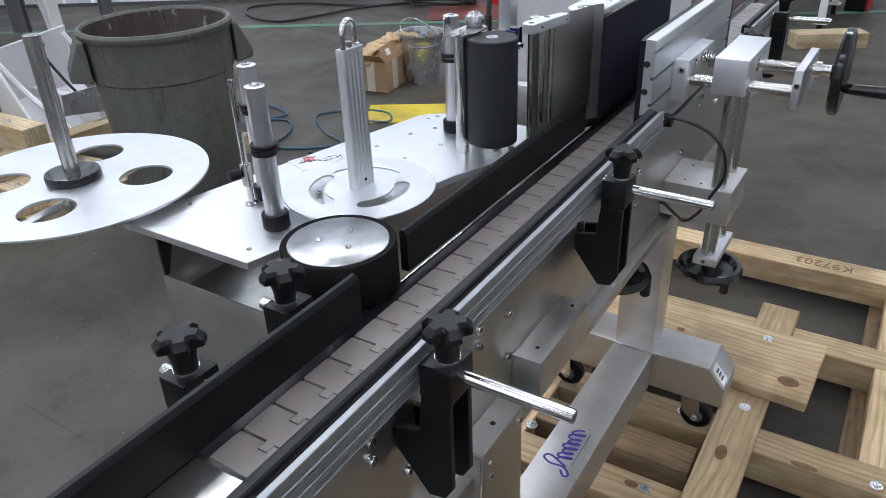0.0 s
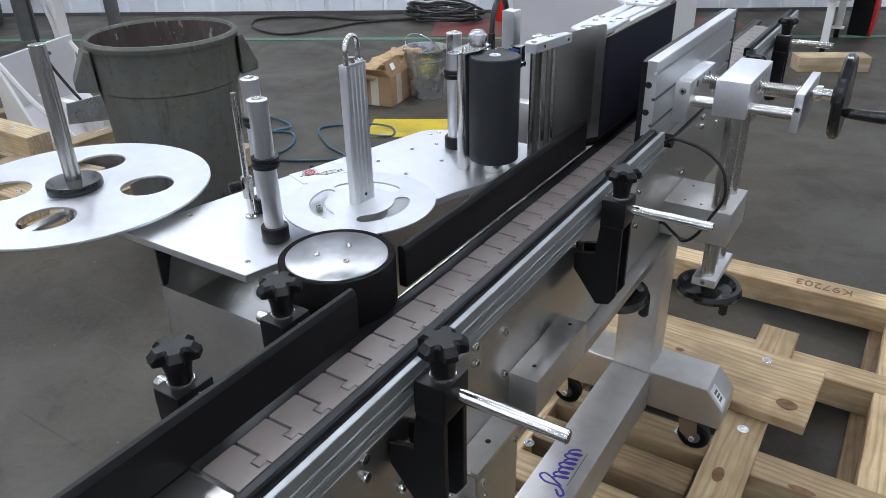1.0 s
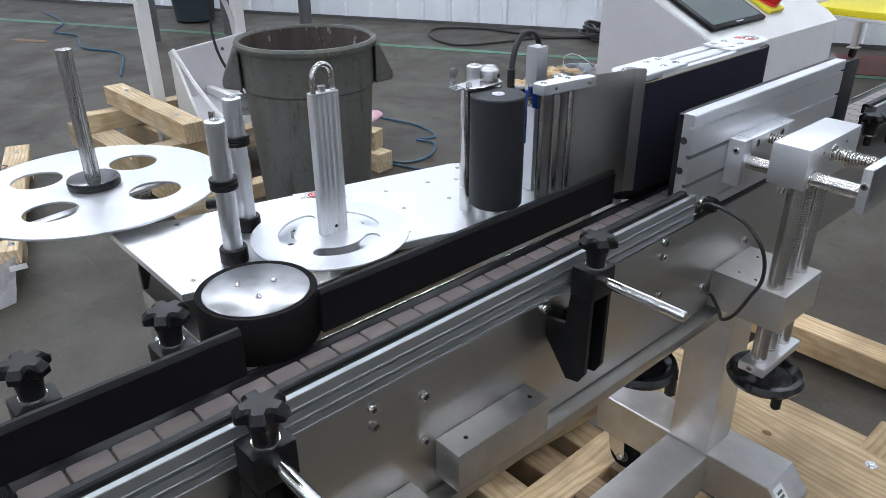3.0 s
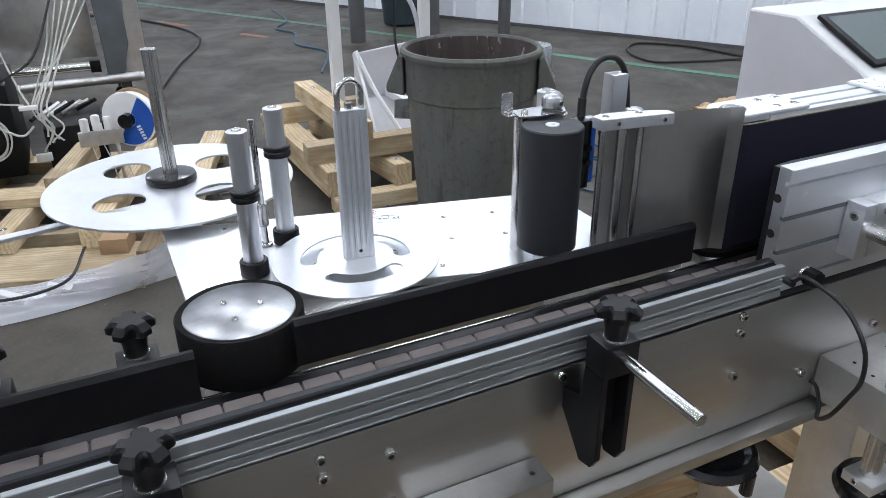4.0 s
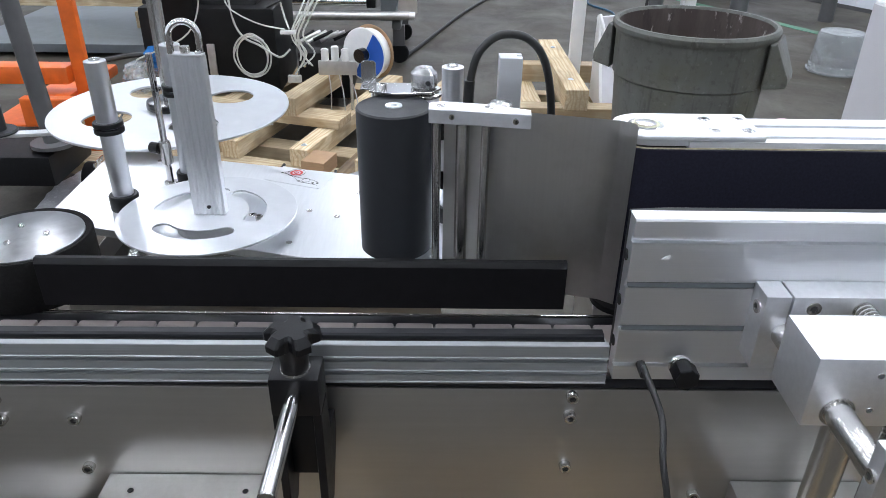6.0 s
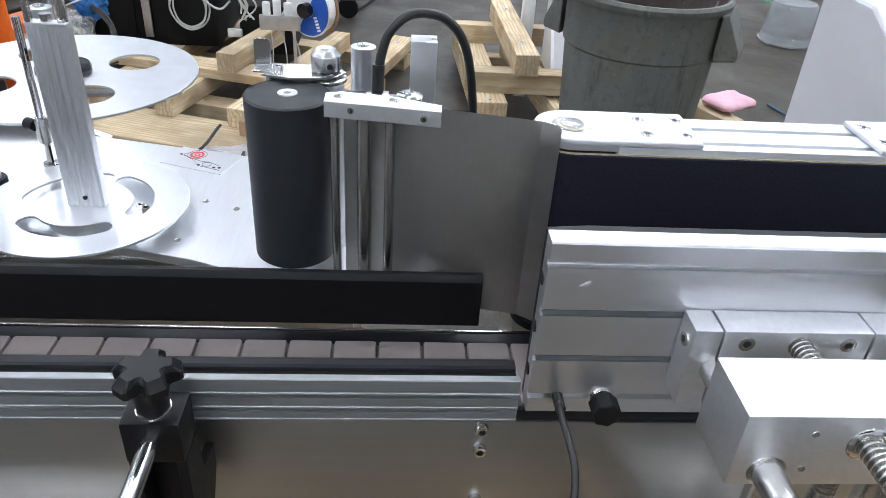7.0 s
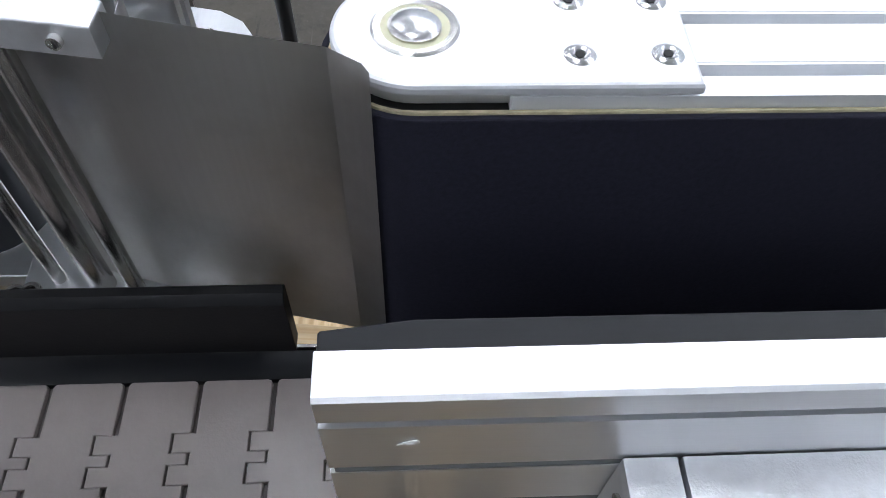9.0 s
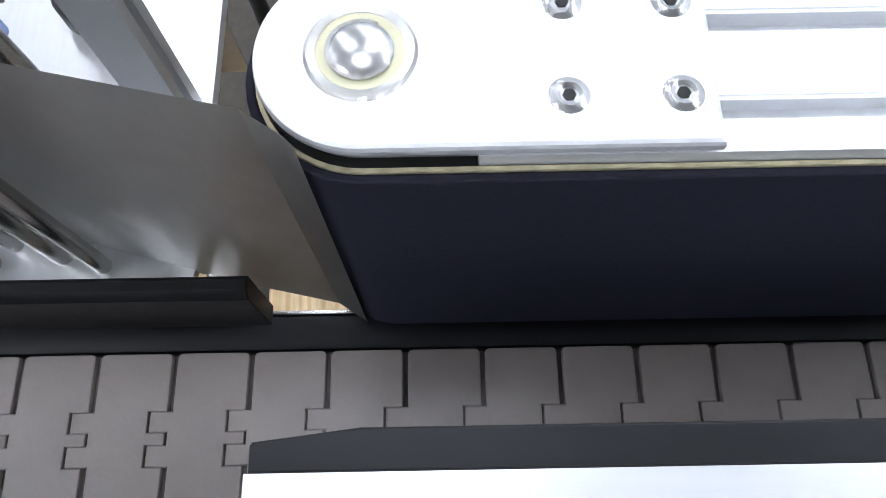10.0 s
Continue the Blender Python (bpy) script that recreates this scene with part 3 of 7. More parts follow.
part("side_panel", box(-0.418, -0.414, 0.02, 2.35, 0.776, 0.955, 0.0012), M_STEEL, conveyor)
# bottom lip of the side panel, bent outward
part("bottom_lip", box(-0.322, -0.296, 0.02, 1.47, 0.757, 0.775, 0.003), M_STEEL, conveyor)
part("bed", box(-0.413, -0.323, 0.02, 2.35, 0.90, 0.946, 0.0), M_DARK, conveyor, "conveyor bed, coloured black for the shade under the chain")
part("wear_strip", box(-0.3243, -0.3198, 0.02, 2.35, 0.9555, 0.966, 0.002), M_STRIP, conveyor)
part("wear_strip", box(-0.4190, -0.4012, 0.02, 2.35, 0.9555, 0.9632, 0.002), M_STRIP, conveyor)
part("edge_trim", box(-0.4215, -0.4193, 0.02, 2.35, 0.952, 0.9645, 0.0006), M_SHAFT, conveyor, "bright steel edge")
# access box folded out of the panel
part("lip_box", box(-0.3175, -0.279, 0.637, 0.786, 0.797, 0.8495, 0.0012), M_STEELV, conveyor, "folded stainless cover box")
for y in (0.664, 0.770):
    part("lip_hole", rod((-0.2965, y, 0.8490), (-0.2965, y, 0.8499), 0.0028, 12), M_SOCKET, conveyor)
part("lower_lip", box(-0.3175, -0.2845, 0.505, 0.600, 0.806, 0.8115, 0.0010), M_STEELV, conveyor)
part("lip_hole", rod((-0.300, 0.556, 0.8112), (-0.300, 0.556, 0.8119), 0.0034, 12), M_SOCKET, conveyor)
part("lower_apron", box(-0.2870, -0.2845, 0.505, 0.600, 0.560, 0.8055, 0.0008), M_STEEL, conveyor, "bright stainless apron")
part("apron_side", box(-0.3175, -0.2875, 0.5035, 0.5055, 0.560, 0.8055, 0.0006), M_STEELV, conveyor)
for y, z in ((0.517, 0.790), (0.5215, 0.768), (0.592, 0.795)):
    socket_screw((-0.2845, y, z), 0.0040, 0.0025, "x", conveyor, M_SHAFT, "bolt")
part("drop_plate", box(-0.3175, -0.3145, 0.36, 0.503, 0.50, 0.756, 0.001), M_STEEL, conveyor)
part("hinge_tab", prism([(0.478, 0.765), (0.500, 0.780), (0.500, 0.742), (0.470, 0.750)], -0.3140, -0.3110, "x", 0.0005), M_CHROME, conveyor)
socket_screw((-0.3110, 0.488, 0.762), 0.0045, 0.0040, "x", conveyor, M_SHAFT, "bolt")
for y, z in ((0.5535, 0.939), (0.5540, 0.917), (0.6205, 0.919), (0.6200, 0.859), (0.6435, 0.824), (0.812, 0.947), (1.0655, 0.949), (1.0655, 0.926), (1.0665, 0.865),
             (1.193, 0.829), (1.317, 0.870), (1.42, 0.948), (1.42, 0.928), (1.55, 0.90), (0.36, 0.939), (0.36, 0.917), (0.412, 0.859)):
    socket_screw((-0.318, y, z), 0.0056, 0.0062, "x", conveyor, M_SHAFT, "bolt")
# stand
part("column", box(-0.4335, -0.3435, 1.406, 1.496, 0.331, 0.776, 0.005), M_STEELV, conveyor, "square stainless column")
part("column_socket", box(-0.4415, -0.3335, 1.375, 1.510, 0.66, 0.7565, 0.006), M_STEELV, conveyor)
part("column", box(-0.432, -0.330, 0.30, 0.402, 0.331, 0.776, 0.006), M_STEEL, conveyor)
part("base_beam", box(-0.4365, -0.3400, 0.13, 1.4055, 0.230, 0.330, 0.005), M_STEELV, conveyor, "stainless box beam with a violet mark")
foot_side = [(-0.62, 0.235), (-0.172, 0.235), (-0.172, 0.287), (-0.212, 0.3345), (-0.62, 0.3345)]
for y in (1.406, 0.24):
    foot = part("foot", prism(foot_side, y, y + 0.108, "y", 0.003), M_STEELV, conveyor)
    chamfer = Matrix.Translation((-0.192, y + 0.054, 0.31075)) @ Matrix.Rotation(math.atan2(0.0475, 0.040), 4, "Y")
    part("foot_label", box(-0.022, 0.024, -0.046, -0.012, 0.0004, 0.001, m=chamfer), M_STICKER, foot, "white paper label")
    for k in range(3):
        part("mark", box(-0.012 + 0.010 * k, -0.006 + 0.010 * k, -0.038, -0.020, 0.001, 0.0014, m=chamfer), M_GREYSTEEL, foot)
    for x in (-0.25, -0.58):
        c = part("caster", box(x - 0.03, x + 0.03, y + 0.02, y + 0.085, 0.222, 0.2345, 0.003), M_CHROME, conveyor)
        part("fork", prism([(x - 0.022, 0.222), (x + 0.022, 0.222), (x + 0.03, 0.165), (x + 0.012, 0.15), (x - 0.012, 0.17)], y + 0.030, y + 0.034, "y"), M_CAP, c)
        part("fork", prism([(x - 0.022, 0.222), (x + 0.022, 0.222), (x + 0.03, 0.165), (x + 0.012, 0.15), (x - 0.012, 0.17)], y + 0.072, y + 0.076, "y"), M_CAP, c)
        part("tyre", lathe([(0.008, -0.014), (0.032, -0.014), (0.0375, -0.009), (0.0375, 0.009), (0.032, 0.014), (0.008, 0.014)], (x + 0.018, y + 0.053, 0.1580), 24, axis="y"), M_BLACK, c, smooth=True)
        part("hub", lathe([(0.0, -0.0155), (0.016, -0.0155), (0.018, -0.0142), (0.018, 0.0142), (0.016, 0.0155), (0.0, 0.0155)], (x + 0.018, y + 0.053, 0.1580), 18, axis="y"), M_GREYSTEEL, c, smooth=True)
        part("axle", rod((x + 0.018, y + 0.026, 0.158), (x + 0.018, y + 0.080, 0.158), 0.007, 6), M_ZINC, c)
# violet mark drawn as plain loops and a thin bar
strokes = [[(-0.372, 0.978, 0.3305), (-0.410, 0.994, 0.3305), (-0.420, 0.984, 0.3305), (-0.404, 0.974, 0.3305), (-0.376, 0.976, 0.3305), (-0.360, 0.962, 0.3305), (-0.366, 0.954, 0.3305), (-0.378, 0.966, 0.3305)]]
loops = []
for k in range(64):
    q = k / 63
    turn = 2 * math.pi * 6.5 * q
    tall = 0.008 + 0.007 * abs(math.sin(9 * q + 0.6))
    loops.append((-0.384 - tall * math.cos(turn) - 0.002 * q, 0.988 + 0.092 * q + 0.0052 * math.sin(turn) + 0.3 * tall * (1 - math.cos(turn)), 0.3305))
strokes.append(loops)
for stroke in strokes:
    line = cable(stroke, 0.0024, 6, 4)
    bmesh.ops.scale(line, vec=(1, 1, 0.2), verts=line.verts, space=Matrix.Translation((0, 0, -0.3305)))
    part("script_stroke", line, M_LOGO, conveyor, "violet looping pen stroke")
part("mark_bar", box(-0.3640, -0.3625, 0.985, 1.085, 0.3302, 0.3307), M_GREYSTEEL, conveyor)
# jack handwheel under the bed
part("jack_stem", rod((-0.345, 1.09, 0.72), (-0.345, 1.09, 0.776), 0.008, 16), M_SHAFT, conveyor)
wheel_profile = [(0.0, -0.008), (0.043, -0.006), (0.049, -0.010), (0.058, -0.008), (0.062, 0.0), (0.058, 0.009), (0.050, 0.010), (0.043, 0.002), (0.016, 0.004), (0.014, 0.018), (0.0, 0.018)]
part("jack_handwheel", lathe(wheel_profile, (-0.345, 1.09, 0.715), 40), M_GLOSS, conveyor, "gloss black handwheel", True)
part("jack_handle", rod((-0.295, 1.11, 0.711), (-0.295, 1.11, 0.673), 0.009, 16, bevel=0.003), M_GLOSS, conveyor, smooth=True)

# dead plate at the infeed
infeed = thing("infeed_plate", "bent stainless infeed plate before the chain", "plate", (-0.36, 0.15, 0.956))
part("sheet", prism([(0.02, 0.9745), (0.249, 0.9745), (0.256, 0.9705), (0.256, 0.9690), (0.248, 0.9725), (0.02, 0.9725)], -0.413, -0.324, "x"), M_SHAFT, infeed)

# ---- guide rails over the chain ----


def black_rail(y0, y1, label, dx=0.0, dz=0.0):
    t = thing("guide_rail", label, "guide rail", (-0.415 + dx, (y0 + y1) / 2, 0.978 + dz), "guide rails")
    side = [(-0.4105, 0.978), (-0.4105, 1.0235), (-0.4128, 1.0278), (-0.4140, 1.0290), (-0.4185, 1.0290), (-0.4205, 1.0265), (-0.4205, 0.978)]
    part("rail_board", prism([(x + dx, z + dz) for x, z in side], y0, y1, "y", 0.0006), M_BLACK, t)
    part("backing_strip", box(-0.4245 + dx, -0.4208 + dx, y0 + 0.01, y1 - 0.01, 0.990, 1.012, 0.0008), M_ALU, t)
    return t


black_rail(0.564, 1.0685, "long black plastic guide rail above the chain edge")
black_rail(-0.12, 0.470, "black plastic infeed guide rail above the chain edge", 0.0075, -0.0025)


def near_guide(y0, y1, label):
    t = thing("side_guide", label, "guide rail", (-0.30, (y0 + y1) / 2, 0.966), "side guides")
    # slotted extrusion: three long flutes on its outer face
    side = [(-0.309, 1.0185), (-0.2962, 1.0185), (-0.2960, 1.0225), (-0.2905, 1.0228), (-0.2898, 1.0222), (-0.2890, 1.0120), (-0.2882, 1.0113), (-0.2882, 1.0102),
            (-0.2893, 1.0097), (-0.2918, 1.0092), (-0.2918, 1.0068), (-0.2893, 1.0062), (-0.2886, 0.9990), (-0.2880, 0.9984), (-0.2880, 0.9972), (-0.2890, 0.9967),
            (-0.2912, 0.9962), (-0.2912, 0.9938), (-0.2890, 0.9932), (-0.2885, 0.9875), (-0.2880, 0.9868), (-0.2880, 0.9855), (-0.2890, 0.9850), (-0.309, 0.9850)]
    part("extrusion", prism(side, y0, y1 + 0.002, "y", 0.0003), M_ALURAIL, t, "fluted bright aluminium extrusion")
    strip = [(-0.3150, 1.006), (-0.3150, 1.0205), (-0.3138, 1.0228), (-0.3115, 1.0240), (-0.3050, 1.0240), (-0.3028, 1.0228), (-0.3020, 1.0205), (-0.3020, 1.0188), (-0.3092, 1.0188), (-0.3092, 1.006)]
    part("nose_strip", prism(strip, y0, y1, "y", 0.0004), M_STRIP, t, "rounded charcoal nose strip")
    # Black filler in the recess beside the nose strip, standing in for its shade.
    part("slot_cord", box(-0.3016, -0.2965, y0, y1, 1.0187, 1.0205), M_FOAM, t)
    part("lower_strip", box(-0.3145, -0.3092, y0, y1, 0.9672, 0.995, 0.001), M_STRIP, t)
    return t


long_guide = near_guide(-0.12, 1.083, "fluted aluminium side guide with a dark nose strip")
long_guide.rotation_euler.z, long_guide.location.x = 0.006, long_guide.location.x + 0.0025  # set slightly askew
near_guide(1.70, 2.20, "fluted aluminium outfeed side guide with a dark nose strip")


def star_knob(centre, parent):
    """A five-lobed clamping knob on a stem."""
    x, y, z = centre
    loop = []
    for k in range(5):
        for da, r in ((-36, 0.0140), (-25, 0.0158), (-18, 0.0212), (-13, 0.0226), (13, 0.0226), (18, 0.0212), (25, 0.0158)):
            a = radians(72 * k + da) + 0.62
            loop.append((x + r * math.cos(a), y + r * math.sin(a)))
    # rings from the underside to the flat crown: the lobes slope down and thin toward their ends
    bm = bmesh.new()
    rings = []
    for inset, low, high in ((0.80, -0.0020, 0.0010), (1.0, 0.0005, 0.0022), (1.0, 0.0105, 0.0078), (0.95, 0.0118, 0.0090), (0.74, 0.0138, 0.0138)):
        row = []
        for px, py in loop:
            far = (math.hypot(px - x, py - y) - 0.0140) / 0.0086
            row.append(bm.verts.new((x + (px - x) * inset, y + (py - y) * inset, z + low + (high - low) * far)))
        rings.append(row)
    for lo, hi in zip(rings, rings[1:]):
        for k in range(len(loop)):
            bm.faces.new((lo[k], lo[(k + 1) % len(loop)], hi[(k + 1) % len(loop)], hi[k]))
    bm.faces.new(rings[-1])
    lathe([(0.0, 0.004), (0.0150, 0.003), (0.0140, -0.002), (0.0122, -0.008), (0.0112, -0.014), (0.0108, -0.0230), (0.0, -0.0230)], centre, 24, bm)
    knob = part("knob", bm, M_KNOB, parent, "five-lobed black knob")
    part("washer", lathe([(0.0, -0.0228), (0.0118, -0.0228), (0.0121, -0.0250), (0.0, -0.0250)], centre, 24), M_SHAFT, knob, "bright washer")
    return knob


def guide_bracket(x, y, z, label, rod_len, flip=1):
    """A black moulded bracket with a clamped rod; flip -1 for the far side."""
    t = thing("guide_bracket", label, "bracket", (x, y, z - 0.12), "guide brackets")
    s = flip
    X = lambda v: x + s * v
    part("head_block", box(X(-0.032), X(0.0), y - 0.0195, y + 0.0195, z - 0.022, z + 0.0142, 0.0022), M_KNOB, t)
    web = [(X(-0.002), z - 0.0222), (X(-0.002), z - 0.122), (X(-0.010), z - 0.136), (X(-0.028), z - 0.140), (X(-0.0635), z - 0.094), (X(-0.0635), z - 0.070), (X(-0.036), z - 0.064), (X(-0.031), z - 0.0222)]
    if s < 0:
        web = web[::-1]
    for y0 in (y - 0.0195, y + 0.0125):
        part("cheek", prism(web, y0, y0 + 0.007, "y", 0.0012), M_KNOB, t)
    part("back_web", box(X(-0.034), X(-0.020), y - 0.0124, y + 0.0124, z - 0.104, z - 0.0222, 0.001), M_KNOB, t)
    bm = rod((X(-0.040), y, z), (X(rod_len), y, z), 0.0063, 24, bevel=0.0008)
    part("clamp_rod", bm, M_CHROME, t, "polished steel rod", True)
    part("rod_nut", lathe([(0, 0), (0.0126, 0), (0.0136, 0.0010), (0.0136, 0.0024), (0.0124, 0.0030), (0, 0.0030)], (X(-0.0352), y, z), 30, axis="x") if s > 0 else rod((X(-0.041), y, z), (X(-0.0345), y, z), 0.0105, 24), M_CHROME, t, smooth=True)
    star_knob((X(-0.014), y, z + 0.0392), t)
    return t


guide_bracket(-0.253, 0.8355, 1.0020, "black moulded guide bracket with knob and polished rod", 0.103)
guide_bracket(-0.253, 0.4160, 0.9985, "black moulded guide bracket clamping a polished rod", 0.103)
guide_bracket(-0.253, 1.905, 1.0025, "black moulded guide bracket at the outfeed guide", 0.09)
guide_bracket(-0.474, 0.298, 0.9925, "black guide bracket with knob behind the infeed rail", 0.02, -1)
guide_bracket(-0.474, 0.4235, 0.9915, "black guide bracket with knob beside the foam wheel", 0.02, -1)
loose = thing("locking_lever", "black knob lever under the outfeed guide", "knob", (-0.285, 1.68, 0.98))
star_knob((-0.285, 1.68, 1.0), loose)
part("stem", rod((-0.285, 1.68, 0.955), (-0.285, 1.68, 0.985), 0.006, 16), M_KNOB, loose)

# ---- foam spacing wheel ----
WX, WY = -0.474, 0.525
wheel = thing("spacing_wheel", "black foam-tyred wheel with a steel cap", "wheel", (WX, WY, 0.965))
part("foam_tyre", lathe([(0.0565, 1.019), (0.0625, 1.0205), (0.0640, 1.0185), (0.0640, 0.966), (0.0625, 0.9642), (0.03, 0.9642), (0.03, 1.016), (0.0565, 1.016), (0.0565, 1.019)], (WX, WY, 0), 72), M_FOAM, wheel, "black foam rubber tyre", True)
part("cap", lathe([(0, 1.0210), (0.0545, 1.0210), (0.0560, 1.0200), (0.0560, 1.0165), (0, 1.0165)], (WX, WY, 0), 72), M_WHEELCAP, wheel, "satin round steel cap", True)
for k in range(3):
    a = radians(92 + 123 * k)
    part("screw", lathe([(0.0006, 0.0016), (0.0012, 0.0034), (0.0022, 0.0033), (0.0034, 0.002), (0.0037, 0), (0, 0)], (WX + 0.0215 * math.cos(a), WY + 0.0215 * math.sin(a), 1.0210), 16), M_CHROME, wheel, smooth=True)
part("shaft", rod((WX, WY, 0.90), (WX, WY, 0.967), 0.010, 20), M_SHAFT, wheel)

# ---- label applicator base plate ----
base = thing("applicator_plate", "satin aluminium base plate of the label applicator", "machine plate", (-0.62, 0.76, 0.974))
outline = [(-0.800, 0.483), (-0.578, 0.483), (-0.497, 0.800), (-0.456, 0.900), (-0.456, 1.030), (-0.640, 1.030), (-0.672, 1.012), (-0.684, 0.995)]
part("sheet", prism(outline, 0.974, 0.984, "z", 0.0008), M_PLATE, base)
for x, y in ((-0.662, 0.845), (-0.646, 0.914), (-0.595, 0.825), (-0.577, 0.896), (-0.600, 0.508), (-0.761, 0.560), (-0.66, 0.99), (-0.652, 1.005), (-0.625, 0.955), (-0.53, 0.78), (-0.61, 0.79), (-0.50, 0.94)):
    part("countersunk_hole", lathe([(0.0, 0.0002), (0.0022, 0.0002), (0.0034, 0.0006), (0.0036, 0.0), (0, 0.0)], (x, y, 0.984), 14), M_SHAFT, base)
card = part("diagram_sticker", box(-0.040, 0.040, -0.024, 0.024, 0.0, 0.0005, m=Matrix.Translation((-0.709, 0.763, 0.984)) @ Matrix.Rotation(radians(70), 4, "Z")), M_PLATE, base, "clear threading diagram sticker")
D = Matrix.Translation((-0.709, 0.763, 0.9848)) @ Matrix.Rotation(radians(70), 4, "Z")


def ring(cx, cy, r, w, mat, z=0.0):
    bm = prism(circle(cx, cy, r, 24), z, z + 0.0003, "z", holes=(circle(cx, cy, r - w, 24),))
    xform(bm, bm.verts[:], D)
    part("printed_ring", bm, mat, card)


ring(-0.012, 0.010, 0.0115, 0.0003, M_INK)
ring(-0.012, 0.010, 0.0085, 0.0028, M_REDINK)
ring(-0.012, 0.010, 0.0035, 0.0016, M_REDINK)
for cx, cy, r in ((0.012, -0.008, 0.0055), (0.024, -0.012, 0.0018), (-0.030, 0.004, 0.0016), (0.030, -0.010, 0.0018), (0.004, -0.013, 0.0018)):
    ring(cx, cy, r, 0.0004 if r > 0.003 else r * 0.9, M_INK)
path_line = cable([(-0.03, 0.004, 0.0), (-0.018, 0.0, 0.0), (-0.005, -0.006, 0), (0.004, -0.014, 0), (0.02, -0.015, 0), (0.033, -0.016, 0)], 0.00022, 4, 3)
xform(path_line, path_line.verts[:], D)
part("printed_line", path_line, M_INK, card)
path_line = cable([(-0.022, 0.012, 0.0), (-0.026, 0.004, 0.0), (0.0, -0.003, 0), (0.012, -0.002, 0), (0.028, -0.006, 0)], 0.00022, 4, 3)
xform(path_line, path_line.verts[:], D)
part("printed_line", path_line, M_INK, card)

drive_box = thing("drive_housing", "folded stainless drive housing under the applicator plate", "housing", (-0.66, 0.7, 0.70))
part("front_sheet", box(-0.765, -0.560, 0.498, 0.500, 0.66, 0.905, 0.0008), M_STEELV, drive_box)
part("side_sheet", box(-0.560, -0.558, 0.500, 0.95, 0.66, 0.94, 0.0008), M_STEEL, drive_box)
part("back_sheet", box(-0.767, -0.765, 0.498, 0.95, 0.66, 0.94, 0.0008), M_STEEL, drive_box)
part("inner_tray", box(-0.764, -0.561, 0.501, 0.95, 0.87, 0.873), M_SHAFT, drive_box)
# Black sheet added to paint the shade inside the housing.
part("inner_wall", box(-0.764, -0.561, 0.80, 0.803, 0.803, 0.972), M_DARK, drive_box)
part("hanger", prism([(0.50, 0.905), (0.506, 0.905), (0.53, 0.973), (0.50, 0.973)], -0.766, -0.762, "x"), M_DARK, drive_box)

# ---- unwind reel ----
UX, UY = -0.947, 0.519
reel = thing("unwind_reel", "large white supply reel disc on a grooved shaft", "reel", (UX, UY, 0.97))
holes = [circle(UX + dx, UY + dy, 0.036, 32) for dx, dy in [(0.099 * math.cos(radians(36 + 90 * k)), 0.099 * math.sin(radians(36 + 90 * k))) for k in range(4)]]
part("disc", prism(circle(UX, UY, 0.183, 96), 0.9955, 0.999, "z", 0.0005, holes=holes), M_DISC, reel, "white disc with four round holes")
part("hub", lathe([(0, 1.013), (0.028, 1.013), (0.036, 1.0115), (0.0375, 1.008), (0.0375, 1.001), (0.036, 0.9994), (0, 0.9994)], (UX, UY, 0), 48), M_GLOSS, reel, "gloss black plastic hub", True)
flutes = []
for k in range(72):
    a = 2 * math.pi * k / 72
    r = 0.0108 if (k % 18) not in (0, 1, 17) else 0.0092
    flutes.append((UX + r * math.cos(a), UY + r * math.sin(a)))
part("shaft", prism(flutes, 1.0122, 1.199, "z", 0.0006), M_SHAFT, reel, "grooved steel shaft")
for k in range(3):
    a = radians(30 + 120 * k)
    part("screw", rod((UX + 0.026 * math.cos(a), UY + 0.026 * math.sin(a), 1.0118), (UX + 0.026 * math.cos(a), UY + 0.026 * math.sin(a), 1.0126), 0.0025, 10), M_SHAFT, reel)
arm = thing("reel_arm", "flat aluminium arm carrying the supply reel", "arm", (-0.88, 0.45, 0.95))
part("arm_bar", box(-0.95, -0.79, 0.500, 0.535, 0.960, 0.9725, 0.001), M_ALU, arm)
part("arm_bearing", rod((UX, UY, 0.94), (UX, UY, 0.9952), 0.022, 28), M_SHAFT, arm)
tension = thing("tension_arm", "flat steel dancer arm with a black roller end", "arm", (-0.935, 0.25, 0.95))
SWING = Matrix.Translation((-0.935, 0.25, 0)) @ Matrix.Rotation(radians(10.3), 4, "Z")
part("arm_bar", box(-0.009, 0.009, -0.06, 0.42, 0.951, 0.957, 0.001, m=SWING), M_ALU, tension, "flat steel bar")
part("roller_flange", lathe([(0, 0.962), (0.030, 0.962), (0.032, 0.960), (0.032, 0.9575), (0, 0.9572)], (-0.935, 0.235, 0), 32), M_RUBBER, tension, "dark round flange", True)
part("roller", lathe([(0, 1.118), (0.014, 1.118), (0.0165, 1.115), (0.0165, 0.9622), (0, 0.9622)], (-0.935, 0.235, 0), 32), M_RUBBER, tension, "charcoal web roller", True)
part("pivot", rod((-0.998, 0.60, 0.945), (-0.998, 0.60, 0.9508), 0.016, 20), M_SHAFT, tension)
for x, y in ((-0.80, 0.512), (-0.80, 0.53), (-0.835, 0.518)):
    socket_screw((x, y, 0.9725), 0.004, 0.003, "z", arm)

